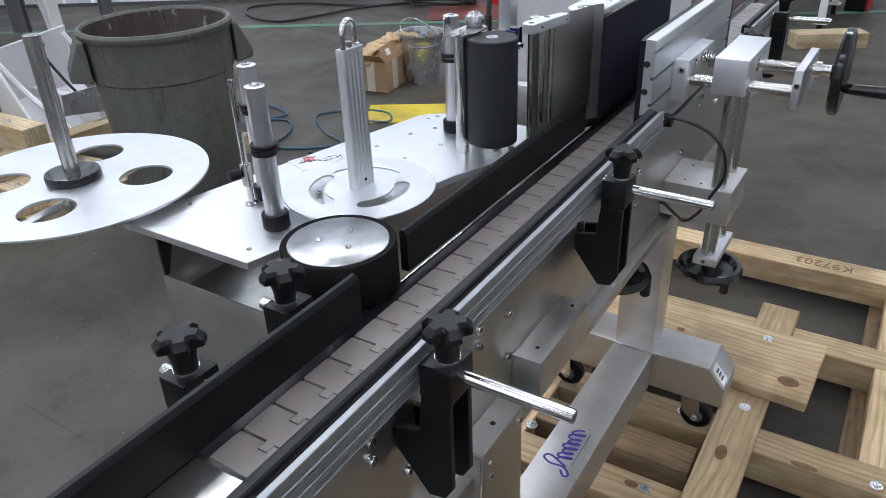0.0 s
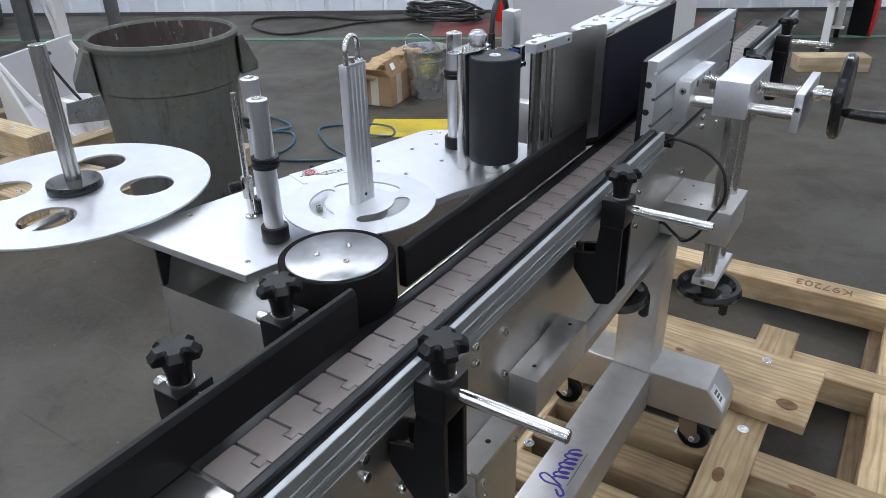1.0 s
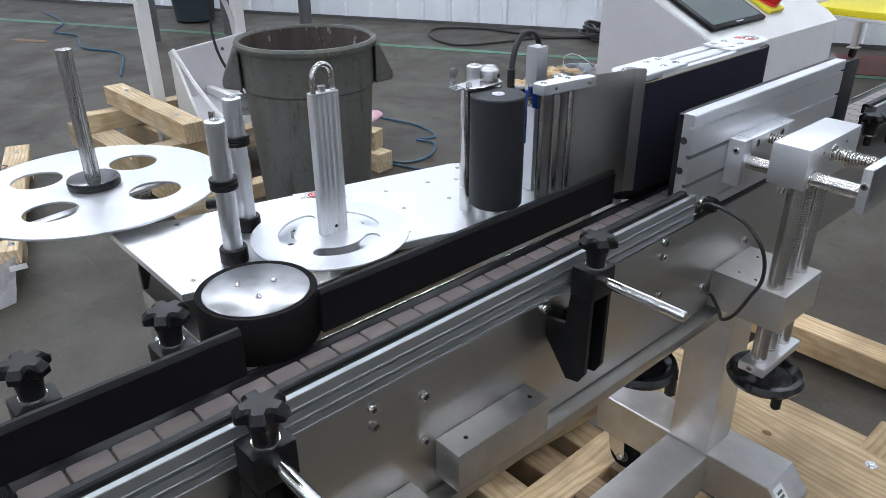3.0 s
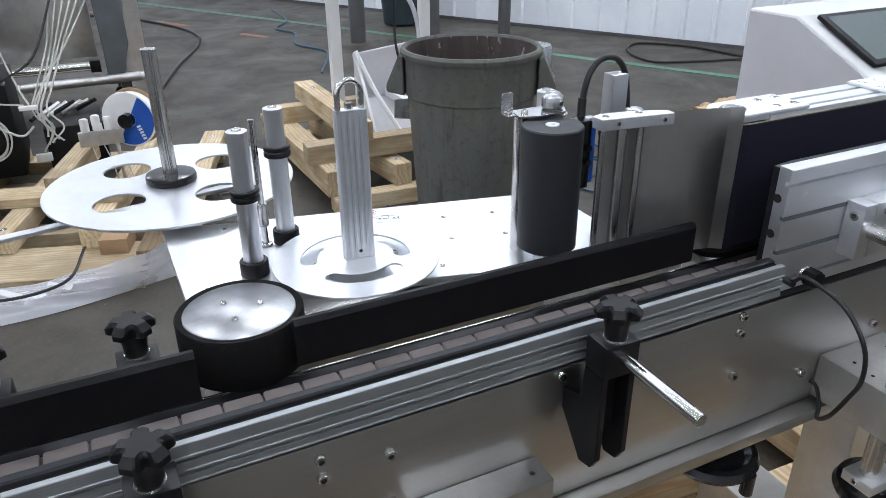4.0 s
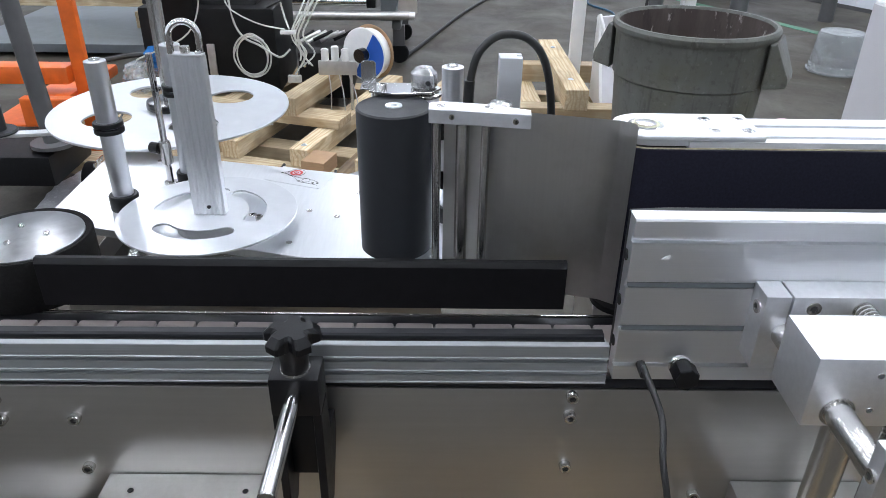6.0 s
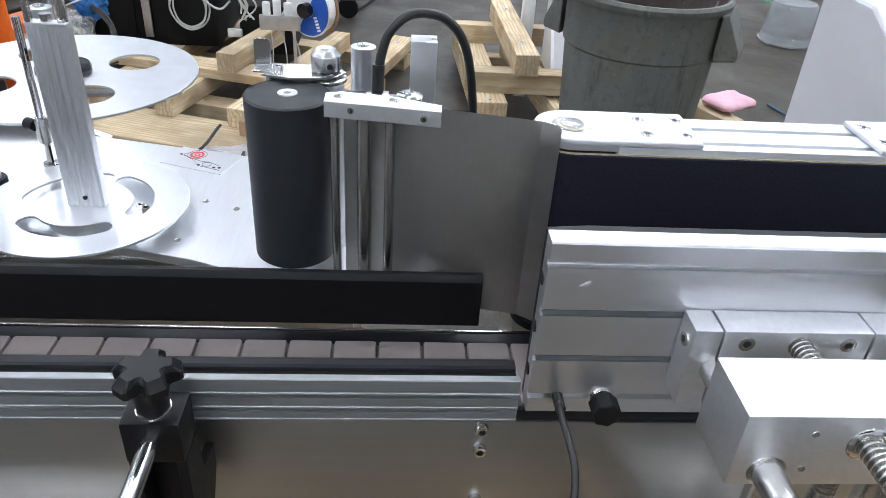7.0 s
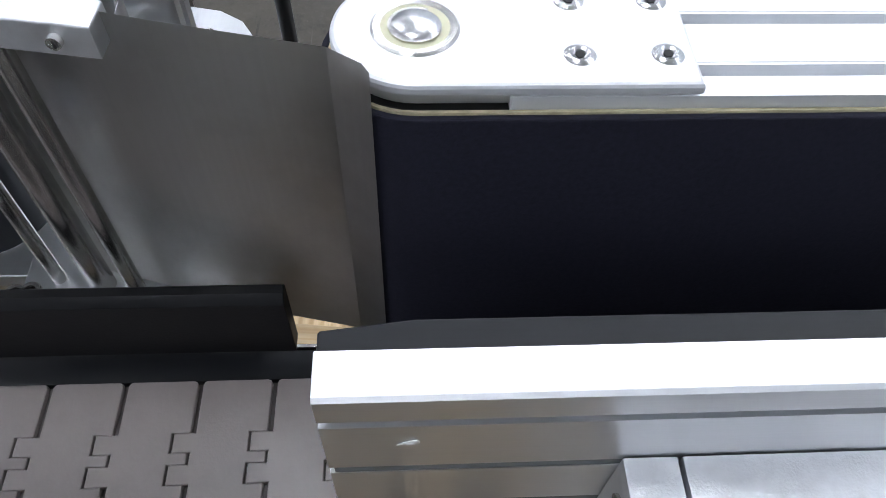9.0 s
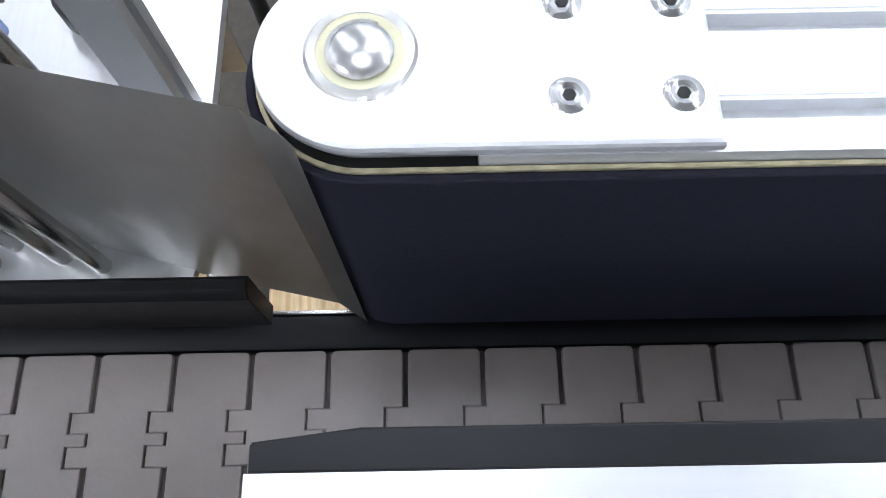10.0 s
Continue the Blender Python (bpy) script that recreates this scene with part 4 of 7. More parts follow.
# ---- rewind reel ----
RX, RY = -0.568, 0.682
rew = thing("rewind_reel", "satin aluminium rewind disc with an upright mandrel", "reel", (RX, RY, 0.985))
slots = [kidney(RX, RY, 0.056, 0.020, radians(a), radians(40)) for a in (-6, 115, 219)]
part("disc", prism(circle(RX, RY, 0.1005, 96), 0.9995, 1.002, "z", 0.0004, holes=slots), M_DISC, rew, "satin disc with three curved slots")
part("spindle_boss", lathe([(0, 0.9993), (0.034, 0.9993), (0.036, 0.99), (0.036, 0.9842), (0, 0.9842)], (RX, RY, 0), 40), M_ALUBLAST, rew)
MAND = Matrix.Translation((-0.5660, 0.6860, 0)) @ Matrix.Rotation(radians(-4), 4, "Z")  # the mandrel stands turned on its disc
w, d = 0.0185, 0.0058


def on_mandrel(bm):
    xform(bm, bm.verts[:], MAND)
    return bm


sec = [(-d, -w), (d - 0.002, -w), (d, -w + 0.002)]
for c in (-0.0105, -0.0035, 0.0035, 0.0105):
    sec += [(d, c - 0.0024), (d - 0.0013, c - 0.0010), (d - 0.0013, c + 0.0010), (d, c + 0.0024)]
sec += [(d, w - 0.002), (d - 0.002, w), (-d, w), (-d, 0.005), (-d + 0.003, 0.005), (-d + 0.003, -0.005), (-d, -0.005)]
part("mandrel", on_mandrel(prism(sec, 1.0022, 1.181, "z", 0.0003)), M_MANDREL, rew, "fluted aluminium mandrel")
part("mandrel_cap", on_mandrel(box(-0.0061, 0.0061, -0.0181, 0.0181, 1.1812, 1.1838, 0.0006)), M_ALU, rew)
part("pin_hole", on_mandrel(rod((d - 0.0016, 0.001, 1.012), (d + 0.0003, 0.001, 1.012), 0.0022, 12)), M_SOCKET, rew)
lean = radians(12)  # the bail sits askew on the cap
bail = [(-dy * math.sin(lean), dy * math.cos(lean), z) for dy, z in [(-0.0145, 1.1836), (-0.0145, 1.193)] + [(-0.0145 * math.cos(a), 1.2010 + 0.0145 * math.sin(a)) for a in [math.pi * k / 8 for k in range(9)]] + [(0.0145, 1.193), (0.0145, 1.1836)]]
part("bail", on_mandrel(cable(bail, 0.0034, 14, 4)), M_CHROME, rew, "bent steel bail on the mandrel cap", True)
part("cap_screw", on_mandrel(lathe([(0, 0.0014), (0.0016, 0.0014), (0.0017, 0.003), (0.0028, 0.003), (0.0032, 0.0025), (0.0032, 0), (0, 0)], (0.001, 0.013, 1.1838), 16)), M_CHROME, rew, smooth=True)
part("centre_pin", on_mandrel(rod((-0.001, -0.001, 1.1835), (-0.001, -0.001, 1.1905), 0.0050, 16)), M_SHAFT, rew)
for a in (115, 219):
    for da, r in ((-14, 0.056), (10, 0.052)):
        q = radians(a + da)
        socket_screw((RX + r * math.cos(q), RY + r * math.sin(q), 0.984), 0.0045, 0.009 if da < 0 else 0.0008, "z", base)

# ---- web guide posts ----


def guide_post(x, y, top, ring_z, label):
    t = thing("guide_post", label, "post", (x, y, 0.984), "web guide posts")
    part("tube", lathe([(0, top - 0.0006), (0.0068, top - 0.0006), (0.0088, top), (0.0118, top - 0.0012), (0.0118, 0.990), (0, 0.990)], (x, y, 0), 36), M_POST, t, "satin aluminium tube", True)
    part("foot_collar", lathe([(0.0118, 1.0035), (0.0160, 1.0035), (0.0170, 1.0020), (0.0170, 0.9855), (0.016, 0.9842), (0.0, 0.9842)], (x, y, 0), 36), M_KNOB, t, "black foot collar", True)
    for dz in (-0.0045, 0.0030):
        part("ring", lathe([(0.0118, dz + 0.0028), (0.0160, dz + 0.0028), (0.0166, dz + 0.002), (0.0166, dz - 0.002), (0.0160, dz - 0.0028), (0.0118, dz - 0.0028)], (x, y, ring_z), 36), M_KNOB, t, "black retaining ring", True)
    part("end_screw", lathe([(0.0, 0.0004), (0.002, 0.0004), (0.0026, 0.0018), (0.0056, 0.0014), (0.006, -0.001), (0, -0.001)], (x, y, top), 20), M_CHROME, t, smooth=True)
    return t


guide_post(-0.6125, 0.569, 1.1635, 1.088, "satin aluminium web guide post with black rings")
guide_post(-0.684, 0.6272, 1.1645, 1.1105, "satin aluminium web guide post near the supply reel")
guide_post(-0.5915, 0.9595, 1.167, 1.105, "satin aluminium web guide post behind the drive roller")
sensor_rod = thing("sensor_rod", "thin steel rod with a clamp sleeve and black knob", "rod", (-0.686, 0.600, 0.984))
part("rod", rod((-0.686, 0.600, 0.986), (-0.686, 0.600, 1.152), 0.0040, 18, bevel=0.0006), M_CHROME, sensor_rod, smooth=True)
part("base_flange", lathe([(0.004, 0.988), (0.0085, 0.987), (0.009, 0.9842), (0, 0.9842)], (-0.686, 0.600, 0), 20), M_SHAFT, sensor_rod)
part("sleeve", rod((-0.686, 0.600, 1.012), (-0.686, 0.600, 1.042), 0.0072, 22, bevel=0.001), M_SHAFT, sensor_rod, smooth=True)
part("thumb_knob", rod((-0.690, 0.592, 1.030), (-0.696, 0.578, 1.030), 0.0070, 14, bevel=0.0015), M_KNOB, sensor_rod)

# ---- drive roller ----
DX, DY = -0.489, 0.902
roller = thing("drive_roller", "dark grey rubber drive roller on a steel shaft", "roller", (DX, DY, 0.984))
part("sleeve", lathe([(0.0085, 1.1560), (0.0345, 1.1560), (0.0362, 1.1545), (0.0362, 1.0060), (0.0345, 1.0045), (0, 1.0045)], (DX, DY, 0), 64), M_RUBBER, roller, "dark grey rubber sleeve", True)
part("shaft_end", lathe([(0.0030, 1.1545), (0.0034, 1.1566), (0.0082, 1.1568), (0.0086, 1.155), (0, 1.1535)], (DX, DY, 0), 28), M_ALU, roller, smooth=True)
part("bearing_boss", rod((DX, DY, 0.984), (DX, DY, 1.0044), 0.014, 28), M_SHAFT, roller)
nip = thing("nip_roller", "knurled steel nip roller with a lock knob", "roller", (-0.532, 0.925, 0.984))
part("tube", rod((-0.532, 0.930, 0.9845), (-0.532, 0.930, 1.152), 0.0155, 32), M_KNURL, nip, "finely knurled tube", True)
part("idler_shaft", rod((-0.531, 0.8865, 0.9845), (-0.531, 0.8865, 1.1584), 0.0095, 28), M_CHROME, nip, "polished idler shaft", True)
part("top_plate", prism([(-0.547, 0.880), (-0.520, 0.876), (-0.512, 0.900), (-0.516, 0.938), (-0.532, 0.947), (-0.548, 0.938)], 1.1585, 1.1610, "z", 0.0004), M_CHROME, nip, "bright pivot plate")
part("lock_knob", lathe([(0, 1.1795), (0.0050, 1.1795), (0.0052, 1.1806), (0.0085, 1.1806), (0.0094, 1.1788), (0.0128, 1.1762), (0.0132, 1.1752), (0.0132, 1.1632), (0.0122, 1.1622), (0.0095, 1.1622), (0.0095, 1.1612), (0, 1.1612)], (-0.533, 0.930, 0), 40), M_CAP, nip, "chamfered steel lock knob", True)
part("knob_screw", lathe([(0, 1.1816), (0.0028, 1.1822), (0.0046, 1.1812), (0.0048, 1.1796), (0, 1.1796)], (-0.533, 0.930, 0), 20), M_SHAFT, nip, smooth=True)
part("knob_hole", rod((-0.5212, 0.9338, 1.1685), (-0.5195, 0.9344, 1.1685), 0.0026, 12), M_SOCKET, nip)
tab = [(0.8665, 1.1612), (0.8815, 1.1612), (0.8815, 1.1815), (0.8795, 1.1838), (0.8685, 1.1838), (0.8665, 1.1815)]
part("finger_tab", prism(tab, -0.5455, -0.5440, "x", 0.0004), M_CAP, nip, "upright steel finger tab")
part("tab_foot", box(-0.5455, -0.528, 0.8665, 0.8815, 1.1585, 1.1605, 0.0006), M_CAP, nip)
socket_screw((-0.530, 0.889, 1.161), 0.004, 0.004, "z", nip)
part("wave_washer", lathe([(0.006, 1.1580), (0.0160, 1.1572), (0.0182, 1.1560), (0.0182, 1.1535), (0.006, 1.1535)], (-0.532, 0.930, 0), 28), M_SHAFT, nip)

# ---- peel plate ----
peel = thing("peel_plate", "upright stainless peel sheet with guide shafts and a head bar", "peel plate", (-0.45, 1.0, 0.984))
bar = [(-0.4600, 0.936), (-0.4640, 0.948), (-0.4580, 0.985), (-0.4420, 1.027), (-0.4280, 1.026), (-0.4350, 0.985), (-0.4400, 0.950), (-0.4420, 0.936)]
part("head_bar", prism(bar, 1.1555, 1.169, "z", 0.0008), M_ALUBLAST, peel, "angled aluminium head bar")
for x, y in ((-0.4515, 0.947), (-0.4475, 0.990)):
    part("bar_screw", lathe([(0, 0.0003), (0.002, 0.0003), (0.0026, 0.0009), (0.0042, 0.0006), (0.0044, 0), (0, 0)], (x, y, 1.169), 16), M_SHAFT, peel)
for x, y in ((-0.4412, 0.957), (-0.4300, 1.013)):
    part("set_screw", rod((x - 0.002, y, 1.1625), (x + 0.0025, y - 0.0004, 1.1625), 0.0026, 12), M_SHAFT, peel)
    part("set_socket", rod((x + 0.002, y, 1.1625), (x + 0.0027, y - 0.0004, 1.1625), 0.0016, 6), M_SOCKET, peel)
for x, y, r in ((-0.450, 0.943, 0.0038), (-0.4455, 0.967, 0.0062), (-0.4385, 0.9875, 0.0042)):
    part("shaft", rod((x, y, 0.9845), (x, y, 1.1554), r, 22), M_SHAFT, peel, smooth=True)
# the sheet curves gently toward the belt
bm = bmesh.new()
pts = [(-0.4575, 0.950), (-0.4540, 0.968), (-0.4475, 0.990), (-0.4392, 1.020), (-0.4325, 1.045), (-0.4262, 1.072), (-0.4192, 1.1020), (-0.4096, 1.1158)]
rows = []
for z in (0.985, 1.03, 1.08, 1.13, 1.1655):
    rows.append([bm.verts.new((x, y, z)) for x, y in pts])
rows.append([bm.verts.new((x, y, 1.168)) for x, y in pts[:-1]] + [bm.verts.new((-0.4112, 1.1135, 1.168))])
for a, b in zip(rows, rows[1:]):
    for i in range(len(pts) - 1):
        bm.faces.new((a[i], a[i + 1], b[i + 1], b[i]))
bmesh.ops.solidify(bm, geom=bm.faces[:], thickness=0.0014)
part("sheet", bm, M_PEEL, peel, "dull stainless peel sheet")
part("pivot_cap", lathe([(0, 1.1685), (0.004, 1.1685), (0.0045, 1.1675), (0.009, 1.1670), (0.0112, 1.1650), (0.0112, 1.1619), (0, 1.1619)], (-0.470, 1.002, 0), 24), M_CHROME, peel, smooth=True)
part("pivot_shaft", rod((-0.470, 1.002, 0.984), (-0.470, 1.002, 1.1618), 0.0085, 22), M_SHAFT, peel)
part("foot_plate", prism([(-0.475, 0.925), (-0.432, 0.925), (-0.428, 1.03), (-0.452, 1.038), (-0.475, 1.02)], 0.9842, 0.9905, "z", 0.0006), M_PLATE, peel, "satin foot plate")
part("foot_block", box(-0.452, -0.424, 1.0385, 1.052, 0.974, 0.9900, 0.001), M_SHAFT, peel)
socket_screw((-0.440, 0.932, 0.9905), 0.0055, 0.005, "z", peel)
socket_screw((-0.441, 0.9225, 0.9842), 0.0055, 0.008, "z", peel)
mast = thing("sensor_mast", "square aluminium sensor mast behind the peel plate", "mast", (-0.523, 1.014, 0.984))
sq = [(-0.533, 1.003), (-0.513, 1.003), (-0.513, 1.025), (-0.520, 1.025), (-0.520, 1.020), (-0.526, 1.020), (-0.526, 1.025), (-0.533, 1.025)]
part("extrusion", prism(sq, 0.985, 1.196, "z", 0.0004), M_ALU, mast)
part("bracket", box(-0.512, -0.492, 0.985, 1.002, 1.118, 1.150, 0.001), M_CHROME, mast)
part("bracket_screw", rod((-0.4918, 0.992, 1.124), (-0.487, 0.992, 1.124), 0.004, 12), M_CHROME, mast)
eye_box = thing("label_sensor", "black label sensor with a blue end and a curved cable", "sensor", (-0.510, 0.957, 1.06))
part("body", box(-0.518, -0.499, 0.947, 0.966, 1.064, 1.150, 0.002), M_GLOSS, eye_box)
part("face", box(-0.5175, -0.4995, 0.9662, 0.9725, 1.070, 1.146, 0.0015), M_BLUE, eye_box, "blue sensor face")
part("side_label", box(-0.4989, -0.4985, 0.9475, 0.9515, 1.085, 1.118), M_STICKER, eye_box, "white printed label")
for z in (1.098, 1.116):
    part("adjust_screw", rod((-0.499, 0.9615, z), (-0.4945, 0.9615, z), 0.0042, 14, bevel=0.0008), M_GLOSS, eye_box)
part("clamp", box(-0.530, -0.5185, 0.945, 0.985, 1.128, 1.146, 0.001), M_CHROME, eye_box, "bright clamp plate")
part("plug", rod((-0.535, 0.974, 1.120), (-0.5355, 0.9755, 1.168), 0.0055, 16), M_CABLE, eye_box)
arc = [(-0.535, 0.974, 1.148), (-0.536, 0.9775, 1.175), (-0.537, 0.984, 1.195), (-0.540, 0.998, 1.2085), (-0.542, 1.0134, 1.212), (-0.546, 1.032, 1.207), (-0.550, 1.048, 1.190), (-0.553, 1.058, 1.16), (-0.555, 1.064, 1.11), (-0.556, 1.066, 1.02)]
part("cable", cable(arc, 0.0042, 10, 8), M_CABLE, eye_box, "thick black cable", True)

# ---- wrap belt unit ----
BY0, BY1, BX = 1.131, 1.468, -0.443
belt = thing("wrap_belt_unit", "navy black wrap belt between aluminium end plates", "belt drive", (BX, 1.3, 0.966))


def stadium(r, n=22, y0=BY0, y1=BY1):
    return circle(BX, y1, r, n, 0, math.pi) + circle(BX, y0, r, n, math.pi, 2 * math.pi)


part("belt", prism(stadium(0.0348), 0.985, 1.1455, "z", 0.0008, holes=(stadium(0.0318),)), M_BELT, belt, "navy black rubber belt")
part("belt_backing", prism(stadium(0.0317), 0.986, 1.1462, "z", 0.0, holes=(stadium(0.0304),)), M_BELTEDGE, belt, "tan fabric backing edge")
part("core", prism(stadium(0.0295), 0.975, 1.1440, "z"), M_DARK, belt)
part("bottom_plate", prism(stadium(0.0300), 0.968, 0.9745, "z", 0.001), M_BLACK, belt)
# slotted aluminium beam between the end plates
sec = [(-0.476, 1.130), (-0.476, 1.1515)]
for c in (-0.4543, -0.4258):
    sec += [(c - 0.0048, 1.1515), (c - 0.0044, 1.1509), (c - 0.0040, 1.1515), (c - 0.0030, 1.1515), (c - 0.0030, 1.1455), (c + 0.0030, 1.1455), (c + 0.0030, 1.1515)]
sec += [(-0.4130, 1.1515), (-0.4130, 1.1466), (-0.4165, 1.130)]
part("beam", prism(sec, 1.163, 1.452, "y", 0.0003), M_ENDPL, belt, "slotted aluminium beam")


def end_plate(sign, yc, y_end):
    a0 = math.pi if sign > 0 else 0.0
    loop = circle(BX, yc, 0.0302, 32, a0, a0 + math.pi)
    s = sign
    loop += [(BX + 0.0302 * s, y_end), (BX - 0.0302 * s, y_end)]
    plate = part("end_plate", prism(loop, 1.1517, 1.1570, "z", 0.0016), M_ENDPL, belt, "white satin end plate")
    lower = circle(BX, yc, 0.0275, 24, a0, a0 + math.pi) + [(BX + 0.0275 * s, y_end - s * 0.045), (BX - 0.0275 * s, y_end - s * 0.045)]
    part("plate_rib", prism(lower, 1.1467, 1.1517, "z", 0.0), M_ALUBLAST, belt)
    part("bearing_race", lathe([(0.0125, 0.0006), (0.0150, 0.0009), (0.0160, 0.0), (0.0125, 0)], (BX, yc, 1.157), 48), M_SHAFT, plate, smooth=True)
    part("bearing_seal", lathe([(0.0095, 0.0002), (0.0125, 0.0004), (0.0125, 0), (0.0095, 0)], (BX, yc, 1.157), 48), M_PALEYEL, plate, "cream bearing seal")
    part("shaft_end", lathe([(0, 0.0022), (0.0075, 0.0022), (0.0092, 0.0010), (0.0094, 0), (0, 0)], (BX, yc, 1.157), 40), M_CAP, plate, "turned shaft end", True)
    clip = prism(circle(BX, yc, 0.0098, 20, radians(150 if s > 0 else -30), radians(420 if s > 0 else 240)) + circle(BX, yc, 0.0086, 20, radians(150 if s > 0 else -30), radians(420 if s > 0 else 240))[::-1], 1.1574, 1.1584, "z")
    part("retaining_clip", clip, M_SHAFT, plate)
    for dx in (-0.015, 0.015):
        for dy in (0.0565, 0.0873):
            c = (BX + dx, yc + s * dy, 1.157)
            part("screw", lathe([(0.0022, -0.0012), (0.0024, 0.0004), (0.0036, 0.0009), (0.0052, 0.0004), (0.0058, 0.0), (0, -0.0014)], c, 24), M_CAP, plate, smooth=True)
            part("screw_socket", rod((c[0], c[1], c[2] - 0.0002), (c[0], c[1], c[2] + 0.0005), 0.0020, 6), M_SOCKET, plate)
    return plate


end_plate(1, BY0, 1.2283)
far_plate = end_plate(-1, BY1, 1.3720)
part("warning_label", box(-0.462, -0.428, 1.450, 1.462, 1.1572, 1.1576), M_REDINK, far_plate, "red warning label")
part("warning_label", box(-0.452, -0.430, 1.436, 1.446, 1.1572, 1.1576), M_STICKER, far_plate)
belt_bracket = thing("belt_bracket", "bent stainless bracket under the wrap belt", "bracket", (-0.45, 1.07, 0.957))
part("strap", box(-0.470, -0.428, 1.102, 1.118, 0.957, 0.9675, 0.001), M_STEELV, belt_bracket)
cart = thing("photo_eye", "red tipped photo eye behind the belt unit", "sensor", (-0.55, 1.16, 0.955))
part("body", box(-0.56, -0.53, 1.150, 1.175, 0.93, 0.955, 0.002), M_RED, cart)
part("mount", box(-0.60, -0.50, 1.120, 1.145, 0.83, 1.02, 0.002), M_STEELV, cart)

# ---- pressure guide opposite the belt ----
press = thing("pressure_guide", "slotted aluminium pressure bar with a dark foam face", "guide bar", (-0.326, 1.33, 0.968))
gs = []
front, back = -0.3170, -0.3335
gs = [(back, 0.9685), (front, 0.9685)]
for z, h in ((0.985, 0.0050), (1.023, 0.0058), (1.065, 0.0058), (1.106, 0.0048)):
    gs += [(front, z - h / 2), (front - 0.0055, z - h / 2), (front - 0.0055, z + h / 2), (front, z + h / 2)]
gs += [(front, 1.1225), (front - 0.0015, 1.124), (back, 1.124)]
for z in (1.087, 1.044, 1.002):
    gs += [(back, z + 0.0035), (back + 0.005, z + 0.0035), (back + 0.005, z - 0.0035), (back, z - 0.0035)]
part("bar", prism(gs, 1.098, 1.575, "y", 0.0004), M_ALU, press, "slotted anodised aluminium bar")
pad = [(-0.3337, 1.0985), (-0.3412, 1.0985), (-0.3420, 1.0992), (-0.3455, 1.129), (-0.3455, 1.574), (-0.3337, 1.574)]
part("foam_face", prism(pad, 0.9690, 1.1215, "z", 0.0008), M_STRIP, press, "charcoal foam face")
part("paint_chip", prism([(1.1225, 1.0892), (1.1265, 1.0890), (1.1300, 1.0912), (1.1292, 1.0930), (1.1262, 1.0922)], -0.3168, -0.3165, "x"), M_STICKER, press)
for z in (1.087, 1.044, 1.002):
    part("slot_end", rod((-0.3285, 1.0972, z), (-0.3285, 1.0981, z), 0.0050, 16), M_SOCKET, press)
# Grey bars fill these two slots in place of the shade in them.
for z in (1.023, 1.065):
    part("slot_key", box(-0.3222, -0.3172, 1.098 + 0.002, 1.222, z - 0.0024, z + 0.0024), M_GREYSTEEL, press)
# stop pin and cable gland in the lowest slot
part("stop_washer", lathe([(0.003, 0.003), (0.009, 0.0028), (0.0105, 0.001), (0.0105, 0), (0, 0)], (-0.3168, 1.1555, 0.984), 24, axis="x"), M_CHROME, press, smooth=True)
stop_loop = [(1.1555 + r * math.cos(a), 0.984 + r * math.sin(a)) for r, a in [((0.0112 if k % 2 else 0.0098), 2 * math.pi * k / 14) for k in range(14)]]
part("stop_knob", prism(stop_loop, -0.3125, -0.2955, "x", 0.0016), M_KNOB, press, "faceted black stop knob")
part("stop_stem", rod((-0.3168, 1.1555, 0.984), (-0.3124, 1.1555, 0.984), 0.008, 18), M_KNOB, press)
far_press = thing("outfeed_guard", "dark grey guard past the pressure bar", "guard", (-0.34, 1.64, 0.968))
part("sheet", box(-0.345, -0.339, 1.585, 1.70, 0.9685, 1.105, 0.002), M_STRIP, far_press)
eye_cable = thing("eye_cable", "black sensor cable looping beside the side panel", "cable", (-0.27, 1.2, 0.8))
loop = [(-0.319, 1.121, 0.985), (-0.302, 1.1205, 0.990), (-0.283, 1.114, 1.004), (-0.240, 1.118, 0.994), (-0.211, 1.114, 0.977), (-0.198, 1.118, 0.950), (-0.196, 1.120, 0.917),
        (-0.212, 1.132, 0.880), (-0.232, 1.141, 0.838), (-0.255, 1.156, 0.812), (-0.275, 1.185, 0.804), (-0.295, 1.208, 0.803), (-0.308, 1.218, 0.806), (-0.319, 1.220, 0.806)]
part("cord", cable(loop, 0.0027, 10, 7), M_CABLE, eye_cable, smooth=True)
part("gland", rod((-0.3172, 1.121, 0.985), (-0.302, 1.121, 0.985), 0.0042, 14), M_CABLE, eye_cable)

# ---- screw adjuster of the pressure guide ----
adj = thing("guide_adjuster", "aluminium screw adjuster with gloss black handwheel", "adjuster", (-0.225, 1.28, 0.66))
for y0, y1 in ((1.2015, 1.2215), (1.2230, 1.3305), (1.332, 1.3555)):
    part("clamp_piece", box(-0.3165, -0.2914, y0, y1, 1.002, 1.0708, 0.0012), M_ALUBLAST, adj)
for y in (1.2400, 1.3140):
    socket_screw((-0.2914, y, 1.0605), 0.0058, 0.0012, "x", adj)
socket_screw((-0.303, 1.2015, 1.055), 0.0056, -0.0016, "y", adj, M_SHAFT, "clamp_screw")
part("block", box(-0.2525, -0.200, 1.199, 1.366, 1.023, 1.0815, 0.0018), M_ALUBLAST, adj, "bead-blasted aluminium block")
